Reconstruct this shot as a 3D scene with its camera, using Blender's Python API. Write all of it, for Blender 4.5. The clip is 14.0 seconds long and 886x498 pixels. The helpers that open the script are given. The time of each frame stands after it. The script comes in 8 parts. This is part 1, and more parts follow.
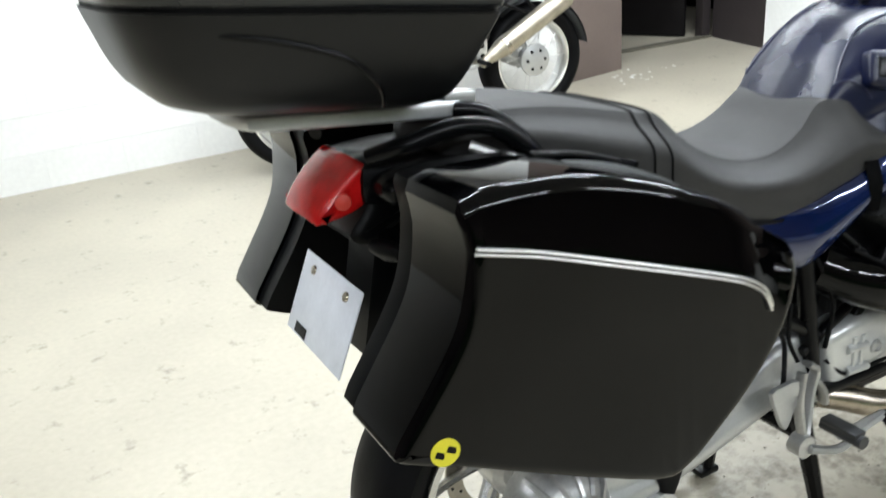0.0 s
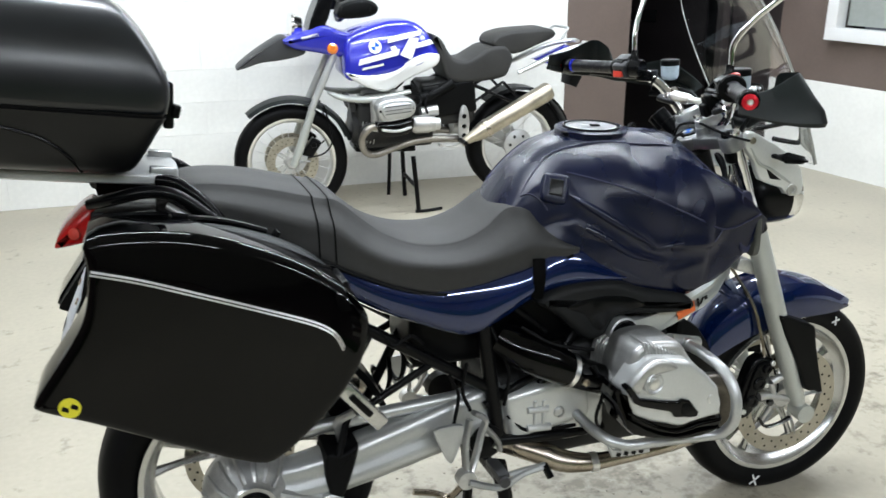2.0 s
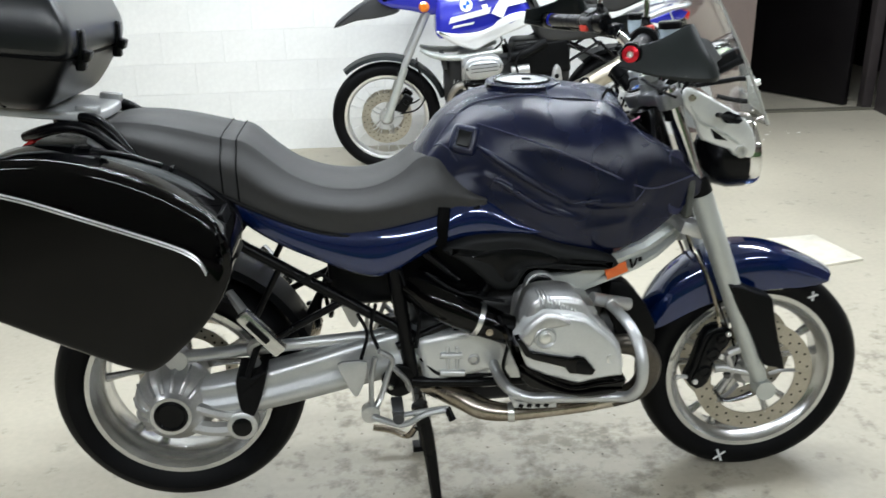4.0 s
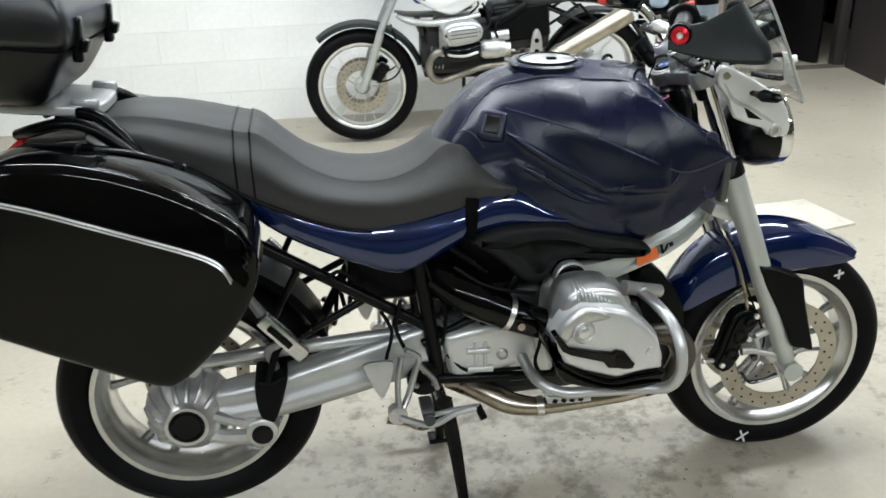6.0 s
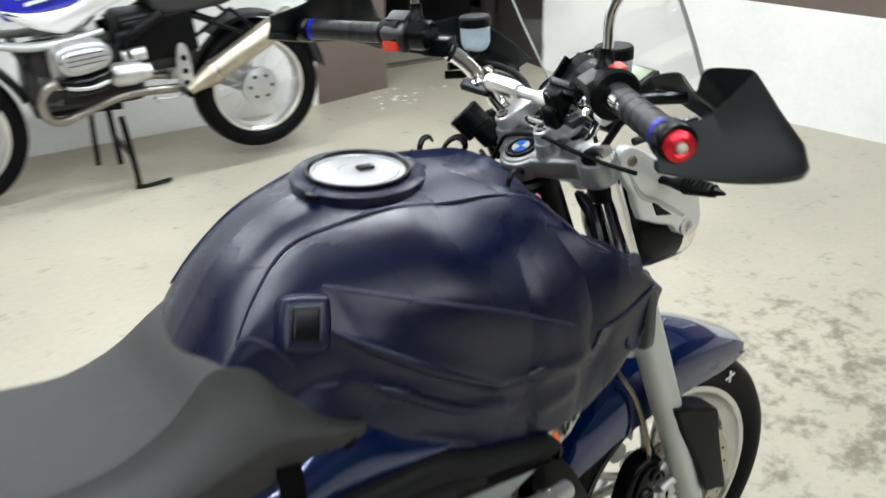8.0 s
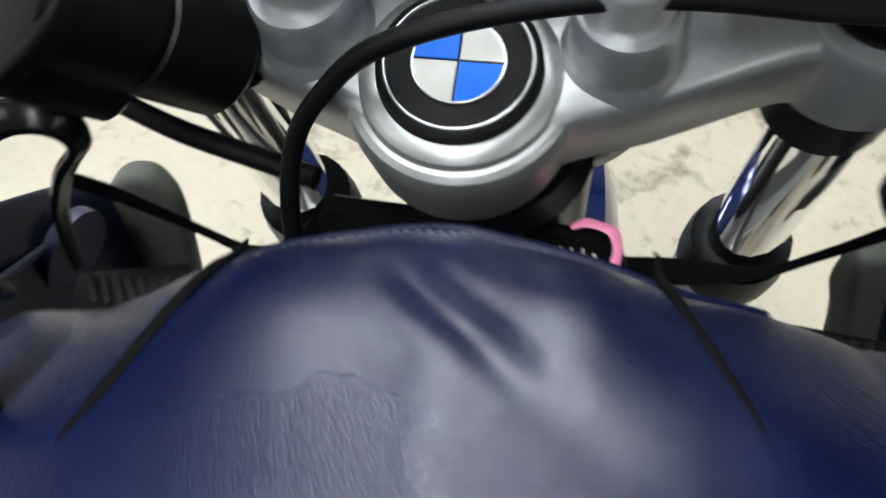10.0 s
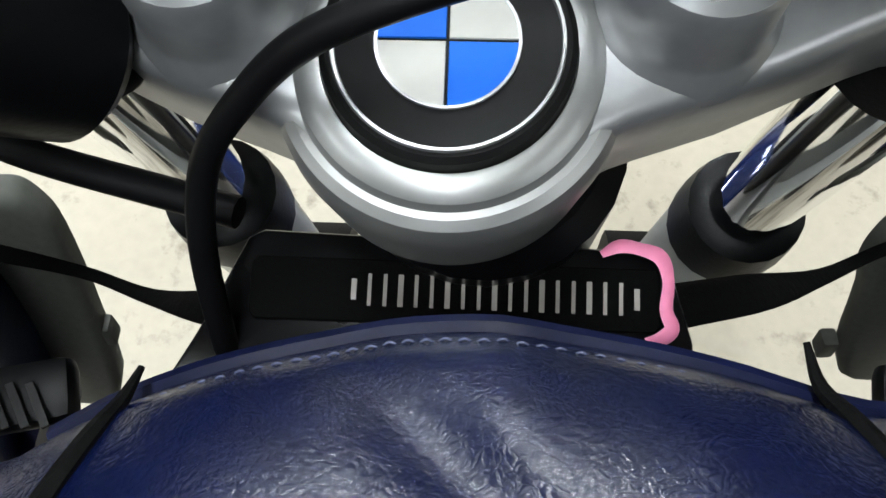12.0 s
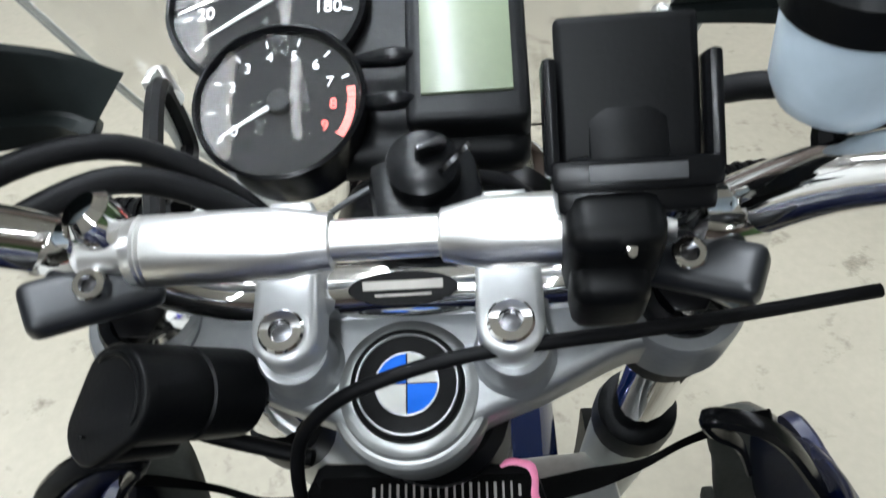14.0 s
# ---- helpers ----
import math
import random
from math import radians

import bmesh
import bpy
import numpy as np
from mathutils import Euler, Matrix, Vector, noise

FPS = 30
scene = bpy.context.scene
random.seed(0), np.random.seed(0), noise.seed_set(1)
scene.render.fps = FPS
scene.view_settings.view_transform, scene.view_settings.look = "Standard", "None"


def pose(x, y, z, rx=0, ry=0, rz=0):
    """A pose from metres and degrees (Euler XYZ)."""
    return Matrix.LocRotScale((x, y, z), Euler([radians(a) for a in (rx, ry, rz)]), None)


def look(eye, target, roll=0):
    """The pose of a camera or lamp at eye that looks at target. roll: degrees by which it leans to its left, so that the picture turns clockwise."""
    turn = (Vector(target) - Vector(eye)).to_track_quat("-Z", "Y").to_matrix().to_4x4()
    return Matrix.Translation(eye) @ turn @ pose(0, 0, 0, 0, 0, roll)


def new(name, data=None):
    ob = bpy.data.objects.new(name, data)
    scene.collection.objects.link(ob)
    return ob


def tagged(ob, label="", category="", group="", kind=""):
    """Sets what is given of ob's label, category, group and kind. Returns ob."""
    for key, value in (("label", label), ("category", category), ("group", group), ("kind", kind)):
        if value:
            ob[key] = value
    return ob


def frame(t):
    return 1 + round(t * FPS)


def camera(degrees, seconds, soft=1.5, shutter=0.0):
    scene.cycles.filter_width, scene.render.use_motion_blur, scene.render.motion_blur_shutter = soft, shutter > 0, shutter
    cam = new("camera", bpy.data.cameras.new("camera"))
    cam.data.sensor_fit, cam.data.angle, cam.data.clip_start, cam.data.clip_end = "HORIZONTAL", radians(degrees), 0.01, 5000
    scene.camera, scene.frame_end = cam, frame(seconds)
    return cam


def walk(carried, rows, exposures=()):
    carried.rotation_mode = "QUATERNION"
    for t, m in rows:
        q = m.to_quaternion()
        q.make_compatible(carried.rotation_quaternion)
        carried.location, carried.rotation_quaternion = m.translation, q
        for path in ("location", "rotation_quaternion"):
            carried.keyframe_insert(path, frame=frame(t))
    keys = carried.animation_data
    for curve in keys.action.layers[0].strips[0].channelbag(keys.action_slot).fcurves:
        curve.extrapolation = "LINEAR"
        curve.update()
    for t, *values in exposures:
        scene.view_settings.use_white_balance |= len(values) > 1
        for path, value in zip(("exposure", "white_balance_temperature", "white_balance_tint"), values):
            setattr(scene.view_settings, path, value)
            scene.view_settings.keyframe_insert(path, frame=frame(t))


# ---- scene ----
import functools
cam = camera(55.17, 14.0, shutter=0.5)
PATH = [
    (0, (-0.6287, -1.0324, 1.4016), (-0.0214, 0.1921, 0.7836), -5.37),
    (0.5, (-0.6017, -1.2411, 1.4883), (-0.0267, 0.0275, 0.9315), -5.04),
    (1, (-0.4790, -1.5200, 1.5118), (0.0592, -0.2289, 0.9700), -3.51),
    (1.5, (-0.3269, -1.6318, 1.5254), (0.2301, -0.3376, 1.0108), -2.62),
    (2, (-0.1211, -1.7138, 1.5257), (0.3545, -0.3856, 1.0160), -0.25),
    (2.5, (0.0981, -1.8205, 1.5183), (0.4455, -0.4542, 1.0061), -1.95),
    (3, (0.3453, -1.9309, 1.5296), (0.5714, -0.5555, 0.9754), -0.93),
    (3.5, (0.4721, -1.9645, 1.5264), (0.6347, -0.5813, 0.9695), -1.30),
    (4, (0.4871, -1.9429, 1.5010), (0.6250, -0.5590, 0.9392), -1.92),
    (4.2, (0.4664, -1.9014, 1.4878), (0.5817, -0.5220, 0.9099), -2.37),
    (6.3, (0.3057, -1.7495, 1.5460), (0.5744, -0.4182, 0.9093), -2.28),
    (6.5, (0.2737, -1.6766, 1.5493), (0.6155, -0.3620, 0.9129), -2.24),
    (7, (0.2230, -1.4380, 1.5472), (0.7663, -0.1776, 0.9420), -3.73),
    (7.5, (0.2980, -1.1507, 1.5251), (0.9721, 0.0200, 0.8732), -2.14),
    (8, (0.3823, -0.8252, 1.5102), (1.1682, 0.2568, 0.8307), -0.61),
    (8.2, (0.4118, -0.6789, 1.4939), (1.2771, 0.3340, 0.8044), -0.38),
    (10.3, (1.0314, 0.0764, 1.2067), (1.9079, 0.1053, -0.0102), 1.16),
    (10.5, (1.0414, 0.0793, 1.1952), (1.9042, 0.0810, -0.0318), 1.99),
    (11, (1.0518, 0.0802, 1.1857), (1.9006, 0.0571, -0.0509), 2.42),
    (11.5, (1.0554, 0.0778, 1.1840), (1.8960, 0.0405, -0.0578), 2.40),
    (12, (1.0569, 0.0761, 1.1857), (1.8915, 0.0399, -0.0601), 2.13),
    (12.5, (1.0487, 0.0702, 1.2087), (1.8798, 0.0667, -0.0400), 0.46),
    (13, (1.0082, 0.0615, 1.2756), (1.9236, 0.1166, 0.0886), -1.69),
    (13.5, (0.9557, 0.0456, 1.3391), (1.9789, 0.0978, 0.2435), -3.63),
    (14, (0.9639, 0.0504, 1.3752), (2.0132, 0.0558, 0.3033), -4.24),
]
walk(cam, [(t, look(eye, target, roll)) for t, eye, target, roll in PATH], [(0.0, 0.32, 6380, 10), (0.5, 0.10, 6380, 10), (1.2, 0.06, 6350, 10), (3.0, 0.02, 6350, 10), (4.2, 0.02, 6350, 10), (6.5, 0.0, 6480, 10), (8.2, 0.02, 6500, 10), (10.3, 0.14, 6600, 10), (12.6, 0.24, 6560, 10), (13.0, 0.50, 6450, 10), (13.5, 0.16, 6300, 10), (14.0, -0.12, 6330, 10)])

# ---- world and lights ----
world = bpy.data.worlds.new("world")
scene.world = world
world.use_nodes = True
world.node_tree.nodes["Background"].inputs["Color"].default_value = (0.8, 0.87, 1.0, 1)
world.node_tree.nodes["Background"].inputs["Strength"].default_value = 0.12
scene.view_settings.exposure = 0.0
LAMP_POWER = 36.0
LAMP_COLOUR = (0.90, 0.97, 1.03)
CEILING = 2.75


# ---- materials ----
def material(name, colour, rough=0.5, metal=0.0, vary=0.12, scale=8.0, fine=90.0, bump=0.05, coat=0.0, dark=None, depth=0.0006, spec=0.5):
    """A surface with two scales of colour variation, uneven gloss and fine relief."""
    m = bpy.data.materials.new(name)
    m.use_nodes = True
    nt = m.node_tree
    b = nt.nodes["Principled BSDF"]
    co = nt.nodes.new("ShaderNodeTexCoord")
    n1 = nt.nodes.new("ShaderNodeTexNoise")
    n1.inputs["Scale"].default_value = scale
    n1.inputs["Detail"].default_value = 5
    n2 = nt.nodes.new("ShaderNodeTexNoise")
    n2.inputs["Scale"].default_value = fine
    n2.inputs["Detail"].default_value = 3
    for n in (n1, n2):
        nt.links.new(co.outputs["Object"], n.inputs["Vector"])
    add = nt.nodes.new("ShaderNodeMath")
    add.operation = "MULTIPLY_ADD"
    add.inputs[1].default_value = 0.4
    nt.links.new(n2.outputs["Fac"], add.inputs[0])
    nt.links.new(n1.outputs["Fac"], add.inputs[2])
    ramp = nt.nodes.new("ShaderNodeValToRGB")
    d = dark or tuple(c * (1 - vary * 1.6) for c in colour)
    l = tuple(min(1, c * (1 + vary)) for c in colour)
    ramp.color_ramp.elements[0].position, ramp.color_ramp.elements[1].position = 0.45, 0.95
    ramp.color_ramp.elements[0].color = (*d, 1)
    ramp.color_ramp.elements[1].color = (*l, 1)
    nt.links.new(add.outputs[0], ramp.inputs["Fac"])
    nt.links.new(ramp.outputs["Color"], b.inputs["Base Color"])
    mr = nt.nodes.new("ShaderNodeMapRange")
    mr.inputs["To Min"].default_value = max(0.02, rough * 0.8)
    mr.inputs["To Max"].default_value = min(1, rough * 1.25)
    nt.links.new(n1.outputs["Fac"], mr.inputs["Value"])
    nt.links.new(mr.outputs["Result"], b.inputs["Roughness"])
    b.inputs["Metallic"].default_value = metal
    b.inputs["Specular IOR Level"].default_value = spec
    b.inputs["Coat Weight"].default_value = coat
    b.inputs["Coat Roughness"].default_value = 0.03
    if bump:
        bu = nt.nodes.new("ShaderNodeBump")
        bu.inputs["Strength"].default_value = bump
        bu.inputs["Distance"].default_value = depth
        nt.links.new(n2.outputs["Fac"], bu.inputs["Height"])
        nt.links.new(bu.outputs["Normal"], b.inputs["Normal"])
    return m


def leather(name, colour, rough, scale, strength, vary=0.2, spec=0.25, folds=0.04, coarse=0.0):
    """Grained leather: cells with creases between them, and softer folds."""
    m = material(name, colour, rough, 0, vary, 6, 60, 0, spec=spec)
    nt = m.node_tree
    b = nt.nodes["Principled BSDF"]
    co = next(n for n in nt.nodes if n.type == "TEX_COORD")
    wobble = nt.nodes.new("ShaderNodeTexNoise")
    wobble.inputs["Scale"].default_value = scale * 0.4
    mix = nt.nodes.new("ShaderNodeMix")
    mix.data_type = "VECTOR"
    mix.inputs["Factor"].default_value = 0.0050
    nt.links.new(co.outputs["Object"], wobble.inputs["Vector"])
    nt.links.new(co.outputs["Object"], mix.inputs["A"])
    nt.links.new(wobble.outputs["Color"], mix.inputs["B"])
    v = nt.nodes.new("ShaderNodeTexVoronoi")
    v.feature = "DISTANCE_TO_EDGE"
    v.inputs["Scale"].default_value = scale
    nt.links.new(mix.outputs["Result"], v.inputs["Vector"])
    cl = nt.nodes.new("ShaderNodeMapRange")
    cl.inputs["From Max"].default_value = 0.25
    nt.links.new(v.outputs["Distance"], cl.inputs["Value"])
    big = nt.nodes.new("ShaderNodeTexNoise")
    big.inputs["Scale"].default_value = scale * 0.12
    nt.links.new(co.outputs["Object"], big.inputs["Vector"])
    bu = nt.nodes.new("ShaderNodeBump")
    bu.inputs["Strength"].default_value = strength
    bu.inputs["Distance"].default_value = 0.0005
    nt.links.new(cl.outputs["Result"], bu.inputs["Height"])
    b2 = nt.nodes.new("ShaderNodeBump")
    b2.inputs["Strength"].default_value = folds
    b2.inputs["Distance"].default_value = 0.004
    nt.links.new(big.outputs["Fac"], b2.inputs["Height"])
    below = b2
    if coarse:
        # larger creases between patches of grain
        v2 = nt.nodes.new("ShaderNodeTexVoronoi")
        v2.feature = "SMOOTH_F1"
        v2.inputs["Scale"].default_value = scale * 0.42
        v2.inputs["Smoothness"].default_value = 0.35
        nt.links.new(mix.outputs["Result"], v2.inputs["Vector"])
        b3 = nt.nodes.new("ShaderNodeBump")
        b3.inputs["Strength"].default_value = coarse
        b3.inputs["Distance"].default_value = -0.0011
        nt.links.new(v2.outputs["Distance"], b3.inputs["Height"])
        nt.links.new(b2.outputs["Normal"], b3.inputs["Normal"])
        below = b3
    nt.links.new(below.outputs["Normal"], bu.inputs["Normal"])
    nt.links.new(bu.outputs["Normal"], b.inputs["Normal"])
    return m


def concrete_floor():
    m = material("worn_concrete", (0.425, 0.388, 0.306), 0.42, 0, 0.10, 1.3, 45, 0.12)
    nt = m.node_tree
    b = nt.nodes["Principled BSDF"]
    co = next(n for n in nt.nodes if n.type == "TEX_COORD")
    base = b.inputs["Base Color"].links[0].from_socket
    # oily stains gathered where the motorcycles stand, broken up by noise
    sep = nt.nodes.new("ShaderNodeVectorMath")
    sep.operation = "DISTANCE"
    sep.inputs[1].default_value = (0.85, 0.08, 0)
    nt.links.new(co.outputs["Object"], sep.inputs[0])
    near = nt.nodes.new("ShaderNodeMapRange")
    near.inputs["From Min"].default_value, near.inputs["From Max"].default_value = 1.0, 0.30
    near.inputs["To Min"].default_value, near.inputs["To Max"].default_value = 0.0, 0.15
    sep2 = nt.nodes.new("ShaderNodeVectorMath")
    sep2.operation = "DISTANCE"
    sep2.inputs[1].default_value = (2.60, 0.05, 0)
    nt.links.new(co.outputs["Object"], sep2.inputs[0])
    least = nt.nodes.new("ShaderNodeMath")
    least.operation = "MINIMUM"
    nt.links.new(sep.outputs["Value"], least.inputs[0])
    nt.links.new(sep2.outputs["Value"], least.inputs[1])
    nt.links.new(least.outputs[0], near.inputs["Value"])
    n = nt.nodes.new("ShaderNodeTexNoise")
    n.inputs["Scale"].default_value, n.inputs["Detail"].default_value, n.inputs["Roughness"].default_value = 9.0, 8, 0.66
    nt.links.new(co.outputs["Object"], n.inputs["Vector"])
    s = nt.nodes.new("ShaderNodeMath")
    s.operation = "ADD"
    nt.links.new(n.outputs["Fac"], s.inputs[0])
    nt.links.new(near.outputs["Result"], s.inputs[1])
    spot = nt.nodes.new("ShaderNodeTexNoise")
    spot.inputs["Scale"].default_value, spot.inputs["Detail"].default_value, spot.inputs["Roughness"].default_value = 30.0, 4, 0.6
    nt.links.new(co.outputs["Object"], spot.inputs["Vector"])
    mixed = nt.nodes.new("ShaderNodeMath")
    mixed.operation = "MULTIPLY_ADD"
    mixed.inputs[1].default_value = 0.45
    nt.links.new(spot.outputs["Fac"], mixed.inputs[0])
    nt.links.new(s.outputs[0], mixed.inputs[2])
    r = nt.nodes.new("ShaderNodeValToRGB")
    r.color_ramp.elements[0].position, r.color_ramp.elements[1].position = 0.83, 1.04
    nt.links.new(mixed.outputs[0], r.inputs["Fac"])
    mix = nt.nodes.new("ShaderNodeMix")
    mix.data_type = "RGBA"
    mix.inputs["B"].default_value = (0.125, 0.108, 0.074, 1)
    sc = nt.nodes.new("ShaderNodeMath")
    sc.operation = "MULTIPLY"
    sc.inputs[1].default_value = 0.74
    nt.links.new(r.outputs["Color"], sc.inputs[0])
    nt.links.new(sc.outputs[0], mix.inputs["Factor"])
    nt.links.new(base, mix.inputs["A"])
    nt.links.new(mix.outputs["Result"], b.inputs["Base Color"])
    return m


def glow(name, colour, strength):
    m = bpy.data.materials.new(name)
    m.use_nodes = True
    b = m.node_tree.nodes["Principled BSDF"]
    b.inputs["Base Color"].default_value = (*colour, 1)
    b.inputs["Emission Color"].default_value = (*colour, 1)
    b.inputs["Emission Strength"].default_value = strength
    return m


def clear(name, colour=(1, 1, 1), rough=0.02, ior=1.45):
    m = bpy.data.materials.new(name)
    m.use_nodes = True
    b = m.node_tree.nodes["Principled BSDF"]
    b.inputs["Base Color"].default_value = (*colour, 1)
    b.inputs["Roughness"].default_value = rough
    b.inputs["IOR"].default_value = ior
    b.inputs["Transmission Weight"].default_value = 1
    return m


FLOOR = concrete_floor()
WHITE_WALL = material("white_wall_paint", (0.85, 0.85, 0.82), 0.55, 0, 0.05, 2.5, 40, 0.1)
BROWN_WALL = material("brown_paint", (0.145, 0.110, 0.095), 0.5, 0, 0.08, 3, 50, 0.08)
DARK_BROWN = material("dark_brown", (0.040, 0.033, 0.033), 0.45, 0, 0.12, 3, 50, 0.08, spec=0.3)
# dark door; on the passage walls this colour stands in for shade
DARK_DOORWAY = material("door_paint_passage_shade", (0.0050, 0.0040, 0.0045), 0.42, 0, 0.2, 4, 50, 0.05, spec=0.2)
CEILING_PAINT = material("ceiling_paint", (0.42, 0.42, 0.41), 0.7, 0, 0.05, 2, 30, 0.1)
GREEN_REFLECTED = material("green_for_reflections", (0.05, 0.10, 0.03), 0.6, 0, 0.2, 2, 30, 0.1)
WINDOW_WHITE = material("window_frame_plastic", (0.8, 0.8, 0.8), 0.35, 0, 0.03, 5, 60, 0.03)
WINDOW_GLASS = material("grey_window_glass", (0.30, 0.32, 0.30), 0.08, 0, 0.1, 2, 30, 0)
RUBBER = material("tyre_rubber", (0.0032, 0.0032, 0.0036), 0.5, 0, 0.25, 12, 160, 0.25, spec=0.10)
BLACK_GLOSS = material("black_gloss_paint", (0.0007, 0.0007, 0.0009), 0.05, 0, 0.2, 5, 80, 0.0, spec=0.24)
BLACK_SATIN = material("black_satin_plastic", (0.0028, 0.0030, 0.0035), 0.24, 0, 0.2, 7, 220, 0.10, spec=0.17)
BLACK_ROUGH = material("black_grained_plastic", (0.0026, 0.0028, 0.0031), 0.40, 0, 0.2, 9, 400, 0.2, spec=0.11)
GREY_PLASTIC = material("dark_grey_plastic", (0.034, 0.035, 0.037), 0.45, 0, 0.15, 9, 300, 0.15)
BLACK_METAL = material("black_painted_metal", (0.0026, 0.0026, 0.0030), 0.28, 0, 0.2, 9, 120, 0.06, spec=0.15)
SILVER = material("silver_paint", (0.54, 0.55, 0.55), 0.38, 0.75, 0.08, 9, 200, 0.05)
FORK_GREY = material("pale_grey_fork_paint", (0.50, 0.52, 0.49), 0.38, 0.45, 0.05, 9, 200, 0.04)
ALLOY = material("cast_alloy", (0.56, 0.56, 0.55), 0.36, 0.8, 0.15, 12, 160, 0.12)
BRACKET_PALE = material("pale_cast_bracket", (0.72, 0.73, 0.70), 0.34, 0.35, 0.06, 9, 200, 0.05)
POLISHED = material("polished_alloy", (0.86, 0.86, 0.85), 0.30, 1.0, 0.06, 14, 240, 0.03)
BRUSHED = material("brushed_cap", (0.52, 0.53, 0.54), 0.32, 0.9, 0.04, 14, 240, 0.03)
CHROME = material("chrome", (0.86, 0.86, 0.86), 0.05, 1.0, 0.03, 10, 100, 0.0)
STEEL = material("heat_stained_steel", (0.50, 0.46, 0.40), 0.26, 1.0, 0.2, 9, 120, 0.04, dark=(0.30, 0.25, 0.19))
DISC_STEEL = material("brake_disc_steel", (0.46, 0.43, 0.36), 0.34, 0.9, 0.15, 14, 200, 0.05)
BLUE_PAINT = material("dark_blue_metallic_paint", (0.0018, 0.013, 0.078), 0.09, 0.4, 0.12, 6, 700, 0.0, coat=1)
BRIGHT_BLUE = material("bright_blue_paint", (0.02, 0.025, 0.42), 0.2, 0.1, 0.1, 6, 300, 0, coat=0.8)
WHITE_PAINT = material("white_gloss_paint", (0.80, 0.80, 0.78), 0.2, 0, 0.04, 6, 200, 0, coat=0.6)
LEATHER_BLUE = leather("dark_blue_leather", (0.0007, 0.0030, 0.0205), 0.27, 640, 0.13, spec=0.44, folds=0.0, coarse=0.05)
LEATHER_EDGE = material("leather_edge", (0.0010, 0.0024, 0.0150), 0.42, 0, 0.2, 40, 500, 0.10, spec=0.12)
SEAT_VINYL = leather("seat_vinyl", (0.034, 0.0335, 0.0325), 0.55, 900, 0.10, 0.12, spec=0.26)
SEAM = material("seam_piping", (0.016, 0.018, 0.048), 0.4, 0, 0.2, 20, 300, 0.1)
THREAD = material("pale_thread", (0.060, 0.070, 0.115), 0.7, 0, 0.15, 30, 400, 0.2)
LID_BLACK = material("lid_black_plastic", (0.0030, 0.0044, 0.0062), 0.28, 0, 0.2, 5, 300, 0.05, spec=0.62)
SHELL_BLACK = material("shell_black_plastic", (0.0040, 0.0042, 0.0045), 0.36, 0, 0.2, 5, 300, 0.08, spec=0.35)
GRIP_RUBBER = material("grip_rubber", (0.010, 0.010, 0.012), 0.36, 0, 0.2, 20, 300, 0.2, spec=0.45)
GUARD_BLACK = material("handguard_plastic", (0.0085, 0.0115, 0.0112), 0.42, 0, 0.2, 9, 300, 0.15, spec=0.25)
DARK_CHROME = material("dark_chrome", (0.10, 0.10, 0.105), 0.25, 1.0, 0.15, 14, 200, 0.03)
ENGRAVED = material("engraved_grey", (0.30, 0.28, 0.25), 0.5, 0, 0.1, 40, 200, 0)
PANEL_GREY = material("inner_panel_plastic", (0.080, 0.083, 0.072), 0.5, 0, 0.2, 9, 300, 0.15, spec=0.2)
WHEEL_ALLOY = material("wheel_alloy", (0.62, 0.62, 0.61), 0.24, 0.95, 0.12, 12, 160, 0.06)
INTAKE_BLACK = material("intake_plastic", (0.0130, 0.0136, 0.0140), 0.46, 0, 0.2, 9, 300, 0.12, spec=0.12)
BURNT_STEEL = material("burnt_steel", (0.085, 0.075, 0.062), 0.34, 0.8, 0.3, 9, 120, 0.05)
CLAMP_DARK = material("clamp_dark_reflection", (0.009, 0.010, 0.012), 0.38, 0.2, 0.12, 14, 200, 0.03)
COVER_SILVER = material("valve_cover_paint", (0.62, 0.63, 0.62), 0.34, 0.55, 0.06, 9, 200, 0.04)
BOSS_GREY = material("boss_silver_paint", (0.28, 0.285, 0.28), 0.38, 0.75, 0.08, 14, 260, 0.05)
BRIDGE_GREY = material("bridge_silver_paint", (0.33, 0.34, 0.345), 0.36, 0.75, 0.10, 14, 260, 0.06)
MUFFLER_STEEL = material("satin_muffler_steel", (0.52, 0.48, 0.39), 0.36, 0.95, 0.15, 12, 160, 0.05, dark=(0.36, 0.32, 0.25))
DULL_PIPE = material("dull_pipe_steel", (0.30, 0.28, 0.25), 0.36, 0.9, 0.2, 14, 160, 0.06)
GRIT = material("brown_grit", (0.13, 0.115, 0.09), 0.8, 0, 0.3, 60, 300, 0.2)
RED_LENS = material("red_lens", (0.50, 0.008, 0.008), 0.16, 0, 0.15, 40, 90, 0.05, coat=0.2)
AMBER = material("amber_lens", (0.75, 0.20, 0.02), 0.15, 0, 0.1, 30, 90, 0.05, coat=1)
RED_ANODISED = material("red_anodised", (0.62, 0.015, 0.03), 0.25, 0.6, 0.1, 30, 200, 0.03)
BLUE_ANODISED = material("blue_anodised", (0.02, 0.03, 0.5), 0.25, 0.6, 0.1, 30, 200, 0.03)
RED_PLASTIC = material("red_switch_plastic", (0.62, 0.05, 0.03), 0.4, 0, 0.1, 30, 200, 0.03)
ORANGE = material("orange_print", (0.80, 0.16, 0.03), 0.5, 0, 0.05, 30, 200, 0)
PINK = material("pink_paint", (0.85, 0.25, 0.42), 0.5, 0, 0.08, 60, 300, 0.1)
YELLOW = material("yellow_print", (0.75, 0.68, 0.03), 0.4, 0, 0.05, 30, 200, 0)
